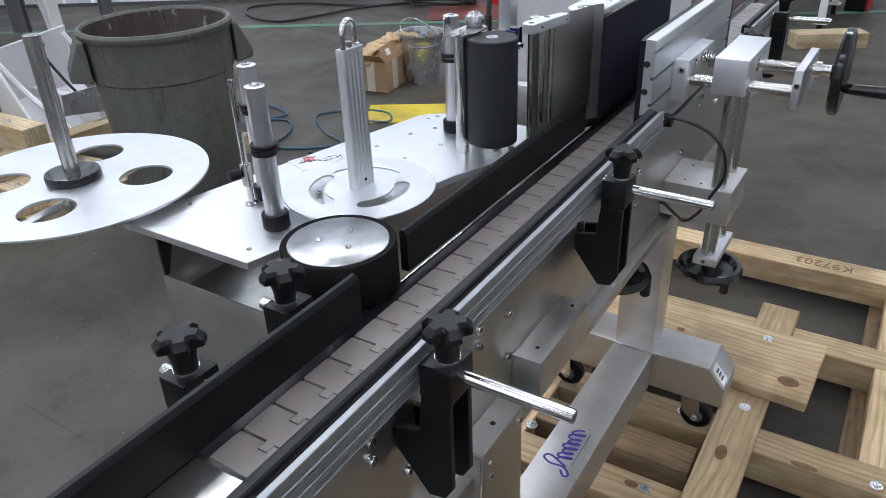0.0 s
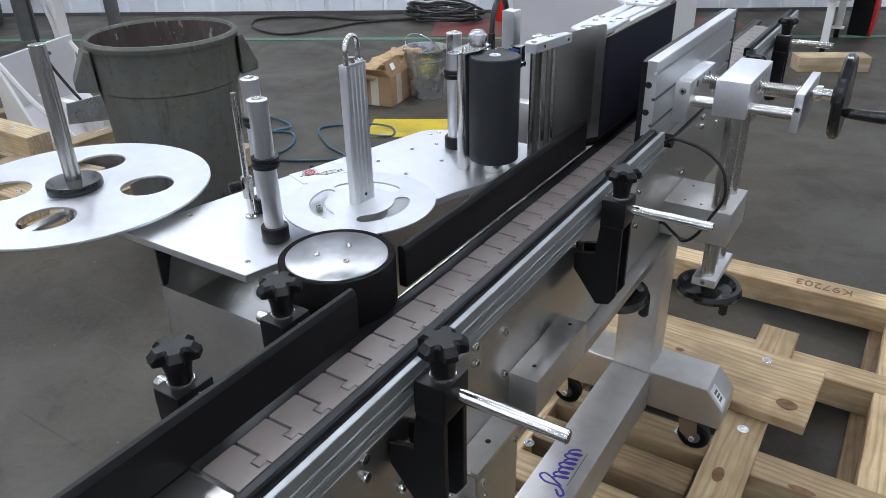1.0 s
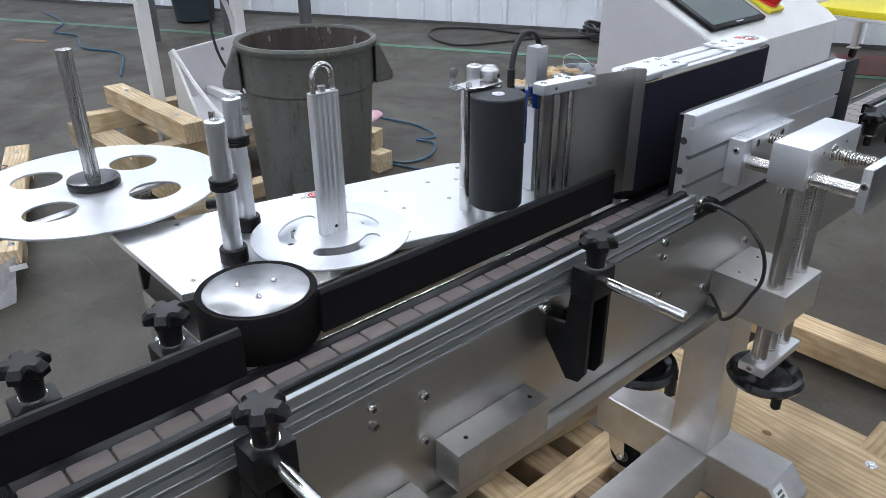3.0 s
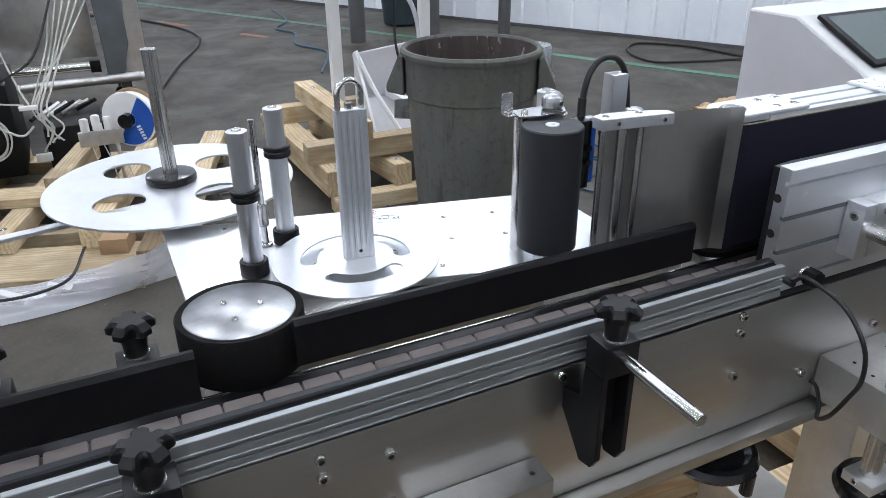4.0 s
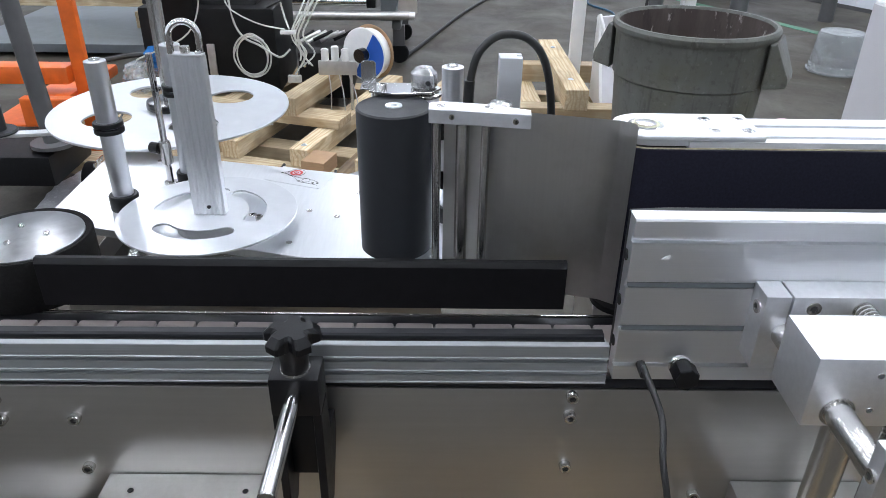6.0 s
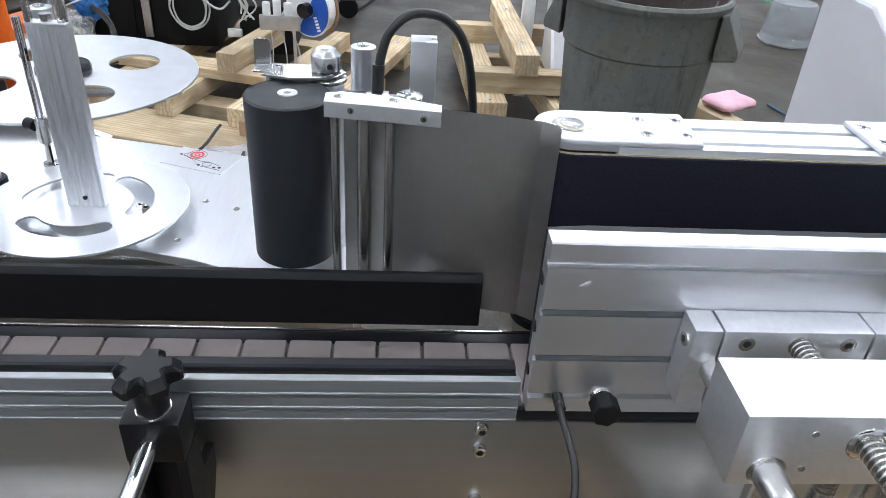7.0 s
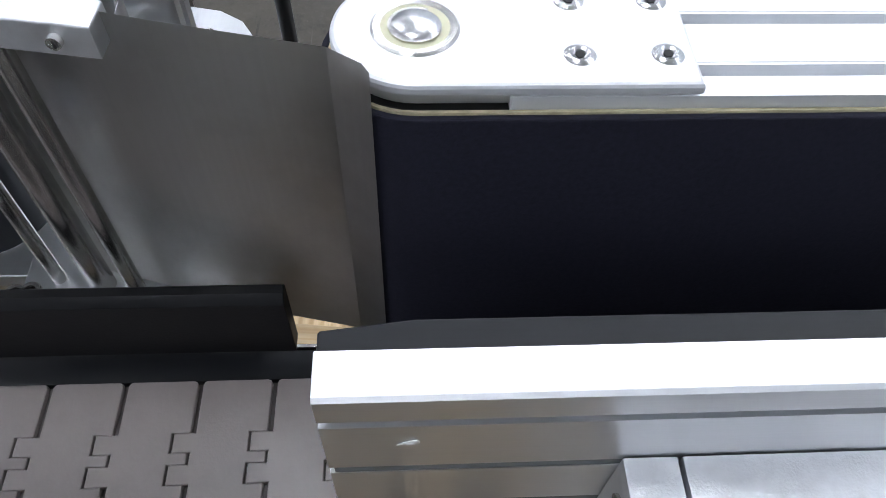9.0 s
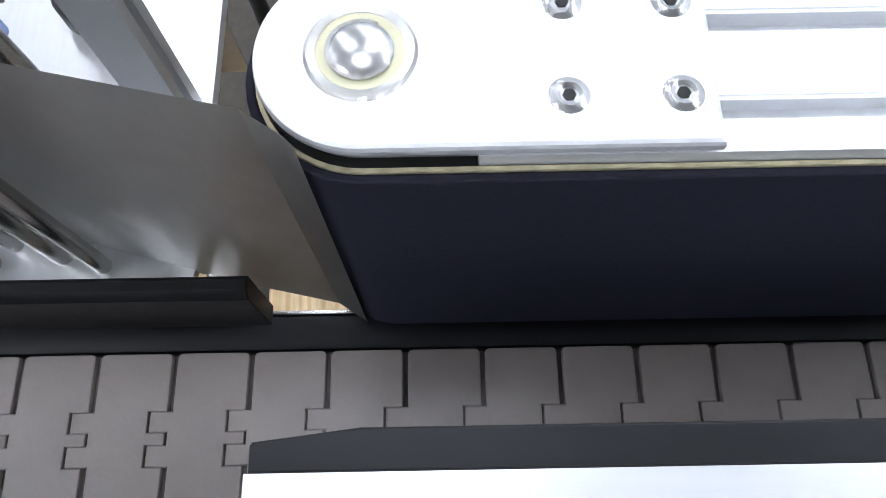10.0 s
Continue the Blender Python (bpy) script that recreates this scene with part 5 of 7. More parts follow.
for y, z in ((1.2435, 1.0675), (1.2440, 1.0380), (1.318, 1.0675), (1.318, 1.0380)):
    hole = part("tapped_hole", lathe([(0.0015, -0.001), (0.0017, 0.0004), (0.0024, 0.0005), (0.0027, -0.0002), (0.0015, -0.001)], (-0.2000, y, z), 16, axis="x"), M_CAP, adj)
    # A grey disc paints the shaded inside of the hole.
    part("bore", rod((-0.2006, y, z), (-0.1999, y, z), 0.0016, 12), M_GREYSTEEL, hole)
for y in (1.222, 1.340):
    part("slide_rod", rod((-0.296, y, 1.036), (-0.122, y, 1.036), 0.0098, 28), M_SHAFT, adj, "ground steel slide rod", True)
    part("bushing", lathe([(0.0100, 0.0), (0.0100, 0.0009), (0.0122, 0.0006), (0.0124, 0.0)], (-0.200, y, 1.036), 30, axis="x"), M_CHROME, adj)


def lead_screw(p0, p1, r, pitch, name, label):
    """A threaded bar, ridge by ridge."""
    p0, p1 = Vector(p0), Vector(p1)
    length = (p1 - p0).length
    prof = [(0, 0)]
    n = int(length / pitch)
    for i in range(n):
        z = i * pitch
        prof += [(r * 0.72, z), (r * 0.72, z + pitch * 0.35), (r, z + pitch * 0.55), (r, z + pitch * 0.85)]
    prof += [(0, n * pitch)]
    bm = lathe(prof, (0, 0, 0), 20)
    xform(bm, bm.verts[:], Matrix.Translation(p0) @ (p1 - p0).to_track_quat("Z", "Y").to_matrix().to_4x4())
    return part(name, bm, M_SHAFT, adj, label, True)


lead_screw((-0.294, 1.279, 1.059), (-0.108, 1.279, 1.059), 0.0082, 0.0042, "lead_screw", "bright threaded lead screw")
part("screw_bushing", lathe([(0.0085, 0.0), (0.0085, 0.0014), (0.0125, 0.001), (0.0135, 0.0)], (-0.200, 1.279, 1.059), 30, axis="x"), M_CHROME, adj, smooth=True)
part("end_plate", box(-0.1345, -0.122, 1.205, 1.357, 1.012, 1.0735, 0.0014), M_ALUBLAST, adj, "aluminium end plate")
socket_screw((-0.1282, 1.2050, 1.050), 0.0048, -0.0016, "y", adj, M_SHAFT, "end_screw")
part("stub_shaft", rod((-0.118, 1.279, 1.059), (-0.080, 1.279, 1.059), 0.0085, 22), M_CHROME, adj, smooth=True)
part("stub_collar", rod((-0.116, 1.279, 1.059), (-0.106, 1.279, 1.059), 0.0125, 22), M_CHROME, adj, smooth=True)
hand = lathe([(0.0, -0.012), (0.016, -0.012), (0.017, 0.002), (0.024, 0.004), (0.050, 0.003), (0.055, -0.003), (0.062, -0.006), (0.067, -0.002), (0.067, 0.006), (0.062, 0.010), (0.055, 0.008), (0.046, 0.009), (0.020, 0.012), (0.012, 0.014), (0.0, 0.014)], (-0.079, 1.279, 1.059), 48, axis="x")
hw = part("handwheel", hand, M_GLOSS, adj, "gloss black handwheel", True)
part("crank_handle", lathe([(0, 0), (0.005, 0), (0.0075, 0.006), (0.0085, 0.02), (0.0095, 0.055), (0.0085, 0.066), (0, 0.067)], (-0.069, 1.243, 1.044), 22, axis="x"), M_GLOSS, hw, "gloss black crank handle", True)
# upright jack: two posts, a screw, the bracket, the lower plate and its handwheel
for y in (1.2465, 1.3255):
    part("jack_post", rod((-0.225, y, 0.712), (-0.225, y, 1.0215), 0.0125, 30), M_SHAFT, adj, "ground steel jack post", True)
lead_screw((-0.225, 1.287, 0.660), (-0.225, 1.287, 1.0215), 0.0078, 0.0042, "jack_screw", "")
part("jack_bracket", box(-0.3175, -0.198, 1.226, 1.350, 0.782, 0.846, 0.0014), M_STEELV, adj, "aluminium jack bracket on the side panel")
for x, y in ((-0.285, 1.25), (-0.255, 1.245), (-0.29, 1.32)):
    part("bracket_hole", rod((x, y, 0.8455), (x, y, 0.8464), 0.0024, 12), M_SOCKET, adj)
part("foot_plate", box(-0.246, -0.204, 1.224, 1.350, 0.696, 0.7115, 0.001), M_ALUBLAST, adj, "aluminium foot plate")
socket_screw((-0.227, 1.2240, 0.704), 0.0048, -0.0016, "y", adj, M_SHAFT, "foot_screw")
lower = lathe([(r, z) for r, z in wheel_profile], (-0.228, 1.297, 0.655), 48)
hw2 = part("handwheel", lower, M_GLOSS, adj, "gloss black jack handwheel", True)
part("crank_handle", rod((-0.190, 1.268, 0.650), (-0.190, 1.268, 0.622), 0.0085, 18, bevel=0.003), M_GLOSS, hw2, smooth=True)

# ---- control cabinet ----
cab = thing("control_cabinet", "white sloped control cabinet with a dark touch screen", "control cabinet", (-0.63, 1.72, 0.60))
prof = [(-0.772, 0.60), (-0.500, 0.60), (-0.500, 1.119), (-0.524, 1.137), (-0.671, 1.207), (-0.772, 1.207)]
part("shell", prism(prof, 1.4925, 1.985, "y", 0.003), M_WHITE, cab, "white powder-coated shell")
part("side_sheet", prism([(-0.769, 0.605), (-0.504, 0.605), (-0.504, 1.117), (-0.526, 1.133), (-0.672, 1.2035), (-0.769, 1.2035)], 1.4900, 1.4923, "y"), M_GREYPC, cab, "light grey side sheet")
SLOPE = Matrix.Translation((-0.5975, 0, 1.173)) @ Matrix.Rotation(math.atan2(0.072, 0.147), 4, "Y")


def on_slope(bm):
    xform(bm, bm.verts[:], SLOPE)
    return bm


screen = part("screen_bezel", on_slope(box(-0.066, 0.066, 1.515, 1.715, 0.002, 0.010, 0.003)), M_BLACK, cab, "black screen bezel")
part("screen_glass", on_slope(box(-0.056, 0.056, 1.525, 1.705, 0.0101, 0.0108)), M_SCREEN, screen, "dark touch screen glass")
part("screen_mark", on_slope(box(0.0585, 0.0615, 1.605, 1.63, 0.0101, 0.0106)), M_GREYPC, screen)
part("script_mark", on_slope(cable([(-0.10, 1.525, 0.0362), (-0.085, 1.535, 0.0362), (-0.10, 1.55, 0.0362), (-0.09, 1.565, 0.0362), (-0.10, 1.575, 0.0362), (-0.09, 1.59, 0.0362), (-0.10, 1.6, 0.0362)], 0.002, 5, 4)), M_LOGO, cab)
stop = part("stop_ring", on_slope(lathe([(0, 0.006), (0.024, 0.006), (0.027, 0.003), (0.027, 0.001), (0, 0.001)], (-0.045, 1.775, 0), 32)), M_YPL, cab, "yellow stop button ring")
part("stop_collar", on_slope(rod((-0.045, 1.775, 0.006), (-0.045, 1.775, 0.016), 0.014, 24)), M_GPL, stop)
part("stop_button", on_slope(lathe([(0, 0.036), (0.014, 0.035), (0.020, 0.029), (0.020, 0.022), (0.014, 0.016), (0, 0.016)], (-0.045, 1.775, 0), 28)), M_RED, stop, "red mushroom button", True)
sw = part("switch_plate", on_slope(box(-0.005, 0.055, 1.752, 1.812, 0.001, 0.010, 0.002)), M_YPL, cab, "yellow switch plate")
part("switch_ring", on_slope(lathe([(0, 0.014), (0.022, 0.014), (0.024, 0.0105), (0, 0.0105)], (0.025, 1.782, 0), 28)), M_RED, sw)
part("switch_grip", on_slope(box(0.001, 0.049, 1.776, 1.788, 0.0142, 0.034, 0.003)), M_RED, sw, "red rotary grip")

# ---- chain links over the bed ----
chain = thing("conveyor_chain", "taupe plastic table-top chain with hinged links", "chain", (-0.367, 1.1, 0.953))
FAR, NEAR, PITCH, PHASE = -0.3997, -0.3252, 0.0381, 1.0950


def seam(off):
    """The line where two links meet: a straight slit, then the hinge knuckles."""
    pts = [(0.0, 0.0), (0.0285, 0.0), (0.0285, -0.0098), (0.0385, -0.0098), (0.0385, -0.0008), (0.0445, -0.0008), (0.0445, -0.0100), (0.0545, -0.0100), (0.0545, 0.0), (NEAR - FAR, 0.0)]
    return [(FAR + d, y + off) for d, y in pts]


gap = 0.0010


def slit(side):
    """One lip of the joint; the straight slits are wider than the hinge knuckles, with rounded outer corners."""
    line = seam(0.0)
    out = []
    for i, (x, y) in enumerate(line):
        straight = i < 2 or i > 7
        out.append((x, y + side * (0.0013 if straight else gap / 2)))
    head, tail = out[0], out[-1]
    return [(head[0] + 0.0002, head[1] + side * 0.0022), (head[0] + 0.0008, head[1] + side * 0.0008), (head[0] + 0.0022, head[1]),
            *out[1:-1], (tail[0] - 0.0022, tail[1]), (tail[0] - 0.0008, tail[1] + side * 0.0008), (tail[0] - 0.0002, tail[1] + side * 0.0022)]


outline = slit(1) + [(x, y + PITCH) for x, y in slit(-1)][::-1]
link_bm = prism(outline, 0.9625, 0.9680, "z", 0.0007)
bmesh.ops.translate(link_bm, verts=link_bm.verts, vec=(0.367, 0, -0.953))
link_mesh = bpy.data.meshes.new("link")
link_bm.to_mesh(link_mesh)
link_bm.free()
link_mesh.polygons.foreach_set("use_smooth", [False] * len(link_mesh.polygons))
link_mesh.materials.append(M_CHAIN)
k0 = -int((PHASE - 0.255) / PITCH)
for k in range(k0, 30):
    link = new("link", link_mesh)
    link.parent = chain
    link.location = (0, PHASE + k * PITCH - 1.1, 0)
# The dark tint paints the shade between the links.
part("hinge_floor", box(FAR + 0.001, NEAR - 0.001, 0.262, 2.24, 0.9475, 0.9647), M_CHAINLOW, chain, "hinge plastic under the joints, darkened for the shade there")

# ---- timber: the pallet under the machine ----


def board(p0, p1, width, height, name, parent, mat=None, bevel=0.0025, roll=0.0):
    """A sawn board whose top runs from p0 to p1."""
    p0, p1 = Vector(p0), Vector(p1)
    d = p1 - p0
    own = box(-d.length / 2, d.length / 2, -width / 2, width / 2, -height, 0, bevel, seg=1)
    for v in own.verts:
        v.co.z += 0.0015 * noise.noise(Vector((v.co.x * 9, v.co.y * 9, p0.x * 3 + p0.y)))
        v.co.y += 0.0020 * noise.noise(Vector((v.co.x * 5, 7, p0.x + p0.y * 5)))
    rot = d.to_track_quat("X", "Z").to_matrix().to_4x4()
    mid = (p0 + p1) / 2
    base_at = ORIGIN[parent.name]
    me = bpy.data.meshes.new(name)
    own.to_mesh(me)
    own.free()
    me.materials.append(mat or (M_PINE if parent is skid else M_PINEPALE))
    ob = new(name, me)
    ob.parent = parent
    ob.matrix_basis = Matrix.Translation(mid - base_at) @ rot @ Matrix.Rotation(roll, 4, "X")
    ORIGIN[ob.name] = base_at
    return ob


def bolt_head(x, y, z, parent):
    part("bolt", lathe([(0.0015, 0.0035), (0.003, 0.006), (0.0075, 0.0055), (0.009, 0.002), (0.0135, 0.0016), (0.0140, 0.0), (0, 0.0)], (x, y, z), 14), M_ZINC, parent, "zinc bolt head", True)


def knot(x, y, z, rx, ry, parent):
    bm = lathe([(0, 0.0012), (0.6, 0.0010), (1.0, 0.0)], (0, 0, 0), 18)
    xform(bm, bm.verts[:], Matrix.Translation((x, y, z)) @ Matrix.Diagonal((rx, ry, 1, 1)))
    part("knot", bm, M_KNOT, parent)


skid = thing("shipping_pallet", "pale pine shipping pallet under the conveyor stand", "pallet", (-0.4, 1.4, 0.0))
for y, x0, x1, mat, wide in ((2.425, -1.05, 0.45, M_PINE, 0.098), (1.957, -1.0, 0.50, M_PINE, 0.094), (1.480, -1.0, 0.5, M_PINE, 0.090), (1.335, -1.0, -0.20, M_PINEOLD, 0.090),
                             (1.190, -1.0, 0.5, M_PINE, 0.092), (1.065, -1.0, -0.2, M_PINEOLD, 0.085), (0.93, -0.44, 0.5, M_PINEOLD, 0.092), (0.70, -1.0, 0.5, M_PINE, 0.092), (0.40, -1.0, 0.5, M_PINE, 0.092)):
    board((x0, y - 0.004, 0.118), (x1, y + 0.004, 0.118), wide, 0.086, "cross_beam", skid, mat)
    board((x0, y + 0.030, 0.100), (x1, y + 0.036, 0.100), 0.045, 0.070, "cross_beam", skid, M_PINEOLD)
for x in (-0.95, -0.62, 0.13, 0.42):
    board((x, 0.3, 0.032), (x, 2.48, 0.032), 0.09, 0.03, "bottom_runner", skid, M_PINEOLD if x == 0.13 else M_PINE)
board((0.167, 1.52, 0.1165), (0.165, 2.38, 0.1165), 0.088, 0.075, "long_block", skid, M_PINE)
board((-0.625, 1.10, 0.1195), (-0.625, 1.86, 0.1195), 0.09, 0.075, "long_block", skid)
board((-0.139, 0.55, 0.138), (-0.144, 2.07, 0.138), 0.103, 0.020, "deck_plank", skid, M_PINE)
board((-0.835, 0.85, 0.203), (-0.750, 1.62, 0.203), 0.088, 0.083, "long_block", skid, M_PINE)
board((-1.32, 0.94, 0.119), (-0.46, 0.94, 0.119), 0.175, 0.085, "wide_plank", skid, M_PINE)
board((-0.66, 1.768, 0.168), (-0.004, 1.742, 0.168), 0.272, 0.028, "deck_plank", skid, M_PINE)
for x, y, z in ((-0.142, 1.838, 0.168), (-0.138, 1.560, 0.138), (-0.575, 1.26, 0.119), (0.165, 1.462, 0.119), (-0.60, 1.50, 0.1195), (-0.27, 1.49, 0.119), (-0.338, 0.915, 0.119), (-0.27, 1.20, 0.119)):
    bolt_head(x, y, z, skid)
for x, y, z, rx, ry in ((-0.062, 1.672, 0.1685, 0.026, 0.020), (-0.150, 1.375, 0.1385, 0.013, 0.026), (0.10, 1.19, 0.1185, 0.022, 0.014), (-0.36, 1.765, 0.1685, 0.012, 0.009),
                        (-0.135, 0.98, 0.1385, 0.011, 0.017), (0.30, 1.957, 0.1185, 0.018, 0.010), (0.20, 2.42, 0.1185, 0.016, 0.010), (-0.30, 1.20, 0.1185, 0.016, 0.010), (0.02, 1.445, 0.1185, 0.030, 0.010)):
    knot(x, y, z, rx, ry, skid)
# ---- timber stack behind the applicator ----
stack = thing("pallet_stack", "stack of pale pine pallet beams on the floor", "pallet", (-3.4, 1.6, 0.0))
board((-2.97, 1.37, 0.078), (-2.93, 2.20, 0.078), 0.085, 0.078, "front_beam", stack)
board((-4.05, 1.34, 0.078), (-4.00, 2.20, 0.078), 0.085, 0.078, "back_beam", stack)
board((-4.12, 1.375, 0.205), (-2.96, 1.415, 0.205), 0.135, 0.125, "side_beam", stack)
board((-4.05, 1.62, 0.190), (-2.96, 1.735, 0.190), 0.090, 0.11, "side_beam", stack)
board((-4.05, 2.05, 0.190), (-2.96, 2.12, 0.190), 0.090, 0.11, "side_beam", stack)
board((-3.13, 1.30, 0.300), (-3.10, 2.16, 0.300), 0.095, 0.095, "cross_beam", stack)
board((-3.87, 1.30, 0.300), (-3.85, 2.05, 0.300), 0.090, 0.095, "cross_beam", stack)
board((-3.98, 1.545, 0.400), (-3.03, 1.560, 0.400), 0.105, 0.095, "top_beam", stack)
for x, y, z in ((-3.20, 1.555, 0.40), (-3.80, 1.55, 0.40), (-3.0, 1.40, 0.205), (-3.03, 1.73, 0.19)):
    bolt_head(x, y, z, stack)
# offcuts beside the bin
cut = thing("timber_offcut", "short pine offcut beside the grey bin", "offcut", (-2.98, 2.42, 0.0), "offcuts")
board((-3.30, 2.40, 0.10), (-2.78, 2.46, 0.10), 0.10, 0.10, "lower_piece", cut)
cut2 = thing("timber_offcut", "short pine offcut lying on another", "offcut", (-2.98, 2.44, 0.10), "offcuts")
board((-3.22, 2.32, 0.20), (-2.86, 2.48, 0.20), 0.095, 0.10, "upper_piece", cut2)
pillow = thing("pink_bag", "pink antistatic packing bag on the offcuts", "bag", (-3.02, 2.50, 0.20))
bm = bmesh.new()
bmesh.ops.create_uvsphere(bm, u_segments=20, v_segments=12, radius=1)
for v in bm.verts:
    r = max(abs(v.co.x), abs(v.co.y), 1e-6)
    flat = math.hypot(v.co.x, v.co.y)
    f = flat / r if r > 0 else 1
    v.co = Vector((v.co.x * min(1.3, f), v.co.y * min(1.3, f), v.co.z * 0.35 + 0.06 * noise.noise(v.co * 3)))
xform(bm, bm.verts[:], Matrix.Translation((-3.02, 2.50, 0.232)) @ Matrix.Rotation(0.5, 4, "Z") @ Matrix.Diagonal((0.085, 0.11, 0.09, 1)))
part("pouch", bm, M_PINK, pillow, smooth=True)

# ---- timber skid with the black machine ----
PO, PU, PV = Vector((-2.63, 0.17, 0)), Vector((-0.956, 0.294, 0)), Vector((0.294, 0.956, 0))


def on_skid(u, v, z):
    return tuple(PO + PU * u + PV * v + Vector((0, 0, z)))


skid2 = thing("machine_pallet", "pale pine skid carrying the black machine", "pallet", on_skid(0.7, -0.2, 0))
for v in (-1.25, -0.95, -0.62, -0.29, 0.06):
    board(on_skid(0.30, v, 0.155), on_skid(1.55, v, 0.155), 0.090, 0.085, "long_beam", skid2)
board(on_skid(0.27, 0.40, 0.155), on_skid(1.62, 0.40, 0.155), 0.112, 0.06, "marked_beam", skid2)
board(on_skid(0.20, 0.30, 0.09), on_skid(1.5, 0.30, 0.09), 0.10, 0.09, "long_beam", skid2, M_PINEOLD)
board(on_skid(0.20, -1.45, 0.0695), on_skid(0.20, 0.30, 0.0695), 0.30, 0.075, "front_beam", skid2)
board(on_skid(0.55, -1.45, 0.066), on_skid(0.55, 0.445, 0.066), 0.12, 0.066, "cross_beam", skid2)
board(on_skid(1.1, -1.45, 0.066), on_skid(1.1, 0.445, 0.066), 0.12, 0.066, "cross_beam", skid2)
board(on_skid(1.55, -1.45, 0.066), on_skid(1.55, 0.445, 0.066), 0.12, 0.066, "cross_beam", skid2)
board(on_skid(0.66, -1.42, 0.200), on_skid(0.66, 0.13, 0.200), 0.15, 0.044, "cross_plank", skid2)
board(on_skid(0.58, -0.13, 0.289), on_skid(1.20, -0.13, 0.289), 0.09, 0.088, "loose_beam", skid2)
for u, v in ((0.36, -0.29), (0.36, 0.06), (0.36, -0.62), (0.33, 0.43), (0.33, 0.37), (0.95, 0.40), (1.5, 0.40)):
    bolt_head(*on_skid(u, v, 0.155), skid2)


def writing(text, size, m, mat, parent, name="writing"):
    cu = bpy.data.curves.new("tmp", "FONT")
    cu.body, cu.size, cu.extrude = text, size, 0.0006
    ob = bpy.data.objects.new("tmp", cu)
    me = bpy.data.meshes.new_from_object(ob)
    own = bmesh.new()
    own.from_mesh(me)
    bpy.data.objects.remove(ob)
    bpy.data.meshes.remove(me)
    bpy.data.curves.remove(cu)
    xform(own, own.verts[:], m)
    return part(name, own, mat, parent)


ang = math.atan2(PU.y, PU.x)
writing("72x48x55", 0.10, Matrix.Translation(on_skid(0.92, 0.372, 0.1562)) @ Matrix.Rotation(ang, 4, "Z"), M_INK, skid2)
for k in range(6):
    p = on_skid(0.38 + 0.07 * k, 0.375, 0.1562)
    m = Matrix.Translation(p) @ Matrix.Rotation(ang, 4, "Z")
    part("pen_bar", box(0.0, 0.012, 0.0, 0.055, 0, 0.0006, m=m), M_INK, skid2)
    part("pen_bar", box(0.0, 0.045, 0.022, 0.032, 0, 0.0007, m=m), M_INK, skid2)
writing("K97203", 0.056, Matrix.Translation((0.014, 2.4445, 0.1188)) @ Matrix.Rotation(math.pi, 4, "Z"), M_KNOT, skid)
carton = thing("flat_carton", "brown carton between the skid beams", "carton", on_skid(0.3, 0.16, 0.07))
part("body", box(-0.07, 0.07, -0.055, 0.055, 0.0700, 0.135, 0.003, m=Matrix.Translation(on_skid(0.30, 0.16, 0)) @ Matrix.Rotation(ang, 4, "Z")), M_CARD, carton)

mach = thing("black_machine", "black sheet-metal machine with bundled white cables", "machine", (-3.75, -0.2, 0.155))
part("cabinet", box(-4.25, -3.72, -0.62, 0.085, 0.155, 0.60, 0.02), M_BLKMACH, mach, "black cabinet")
part("hood", prism([(-4.25, 0.601), (-3.80, 0.601), (-3.95, 0.86), (-4.25, 0.90)], -0.62, -0.02, "y", 0.01), M_BLKMACH, mach)
part("column", box(-3.86, -3.70, -0.50, -0.32, 0.155, 1.6, 0.01), M_BLKMACH, mach, "black upright column")
part("column_strip", box(-3.71, -3.695, -0.545, -0.503, 0.42, 1.3, 0.004), M_WHITE, mach)
part("hinge_bar", box(-3.715, -3.700, -0.28, -0.24, 0.20, 0.42, 0.004), M_STEELV, mach)
part("control_box", box(-4.1, -3.72, 0.19, 0.46, 0.13, 0.375, 0.012), M_BLKMACH, mach, "black control box")
for y in (0.22, 0.34, 0.44):
    part("latch", box(-3.721, -3.712, y, y + 0.012, 0.30, 0.33, 0.002), M_CHROME, mach)
ringpts = []
for k in range(26):
    a = 2 * math.pi * k / 8.0
    ringpts.append((-3.70 + 0.004 * (k % 3), -0.045 + (0.076 + 0.007 * (k // 8) + 0.003 * (k % 5)) * math.sin(a), 0.36 + (0.096 + 0.007 * (k // 8)) * math.cos(a)))
part("cable_coil", cable(ringpts, 0.0045, 6, 4), M_GCABLE, mach, "coiled white cable", True)
random.seed(5)
for k in range(6):
    y0 = 0.16 + 0.02 * k * random.random()
    pts = [(-3.98, 0.36 + 0.05 * k, 1.10), (-3.85, 0.30 + 0.02 * k, 0.78), (-3.74, y0 + 0.05, 0.56 + 0.02 * random.random()), (-3.70, y0 + 0.01, 0.47), (-3.70, y0 + 0.08 * random.random(), 0.38), (-3.69, y0 + 0.12 * random.random() - 0.02, 0.25 + 0.1 * random.random())]
    part("loose_cable", cable(pts, 0.0045, 6, 5), M_GCABLE, mach, smooth=True)
part("long_cable", cable([(-3.95, -0.16, 1.15), (-3.76, -0.15, 0.75), (-3.72, -0.13, 0.55), (-3.70, -0.08, 0.46), (-3.69, 0.0, 0.42), (-3.69, 0.10, 0.36), (-3.69, 0.16, 0.40)], 0.0055, 6, 6), M_GCABLE, mach, smooth=True)
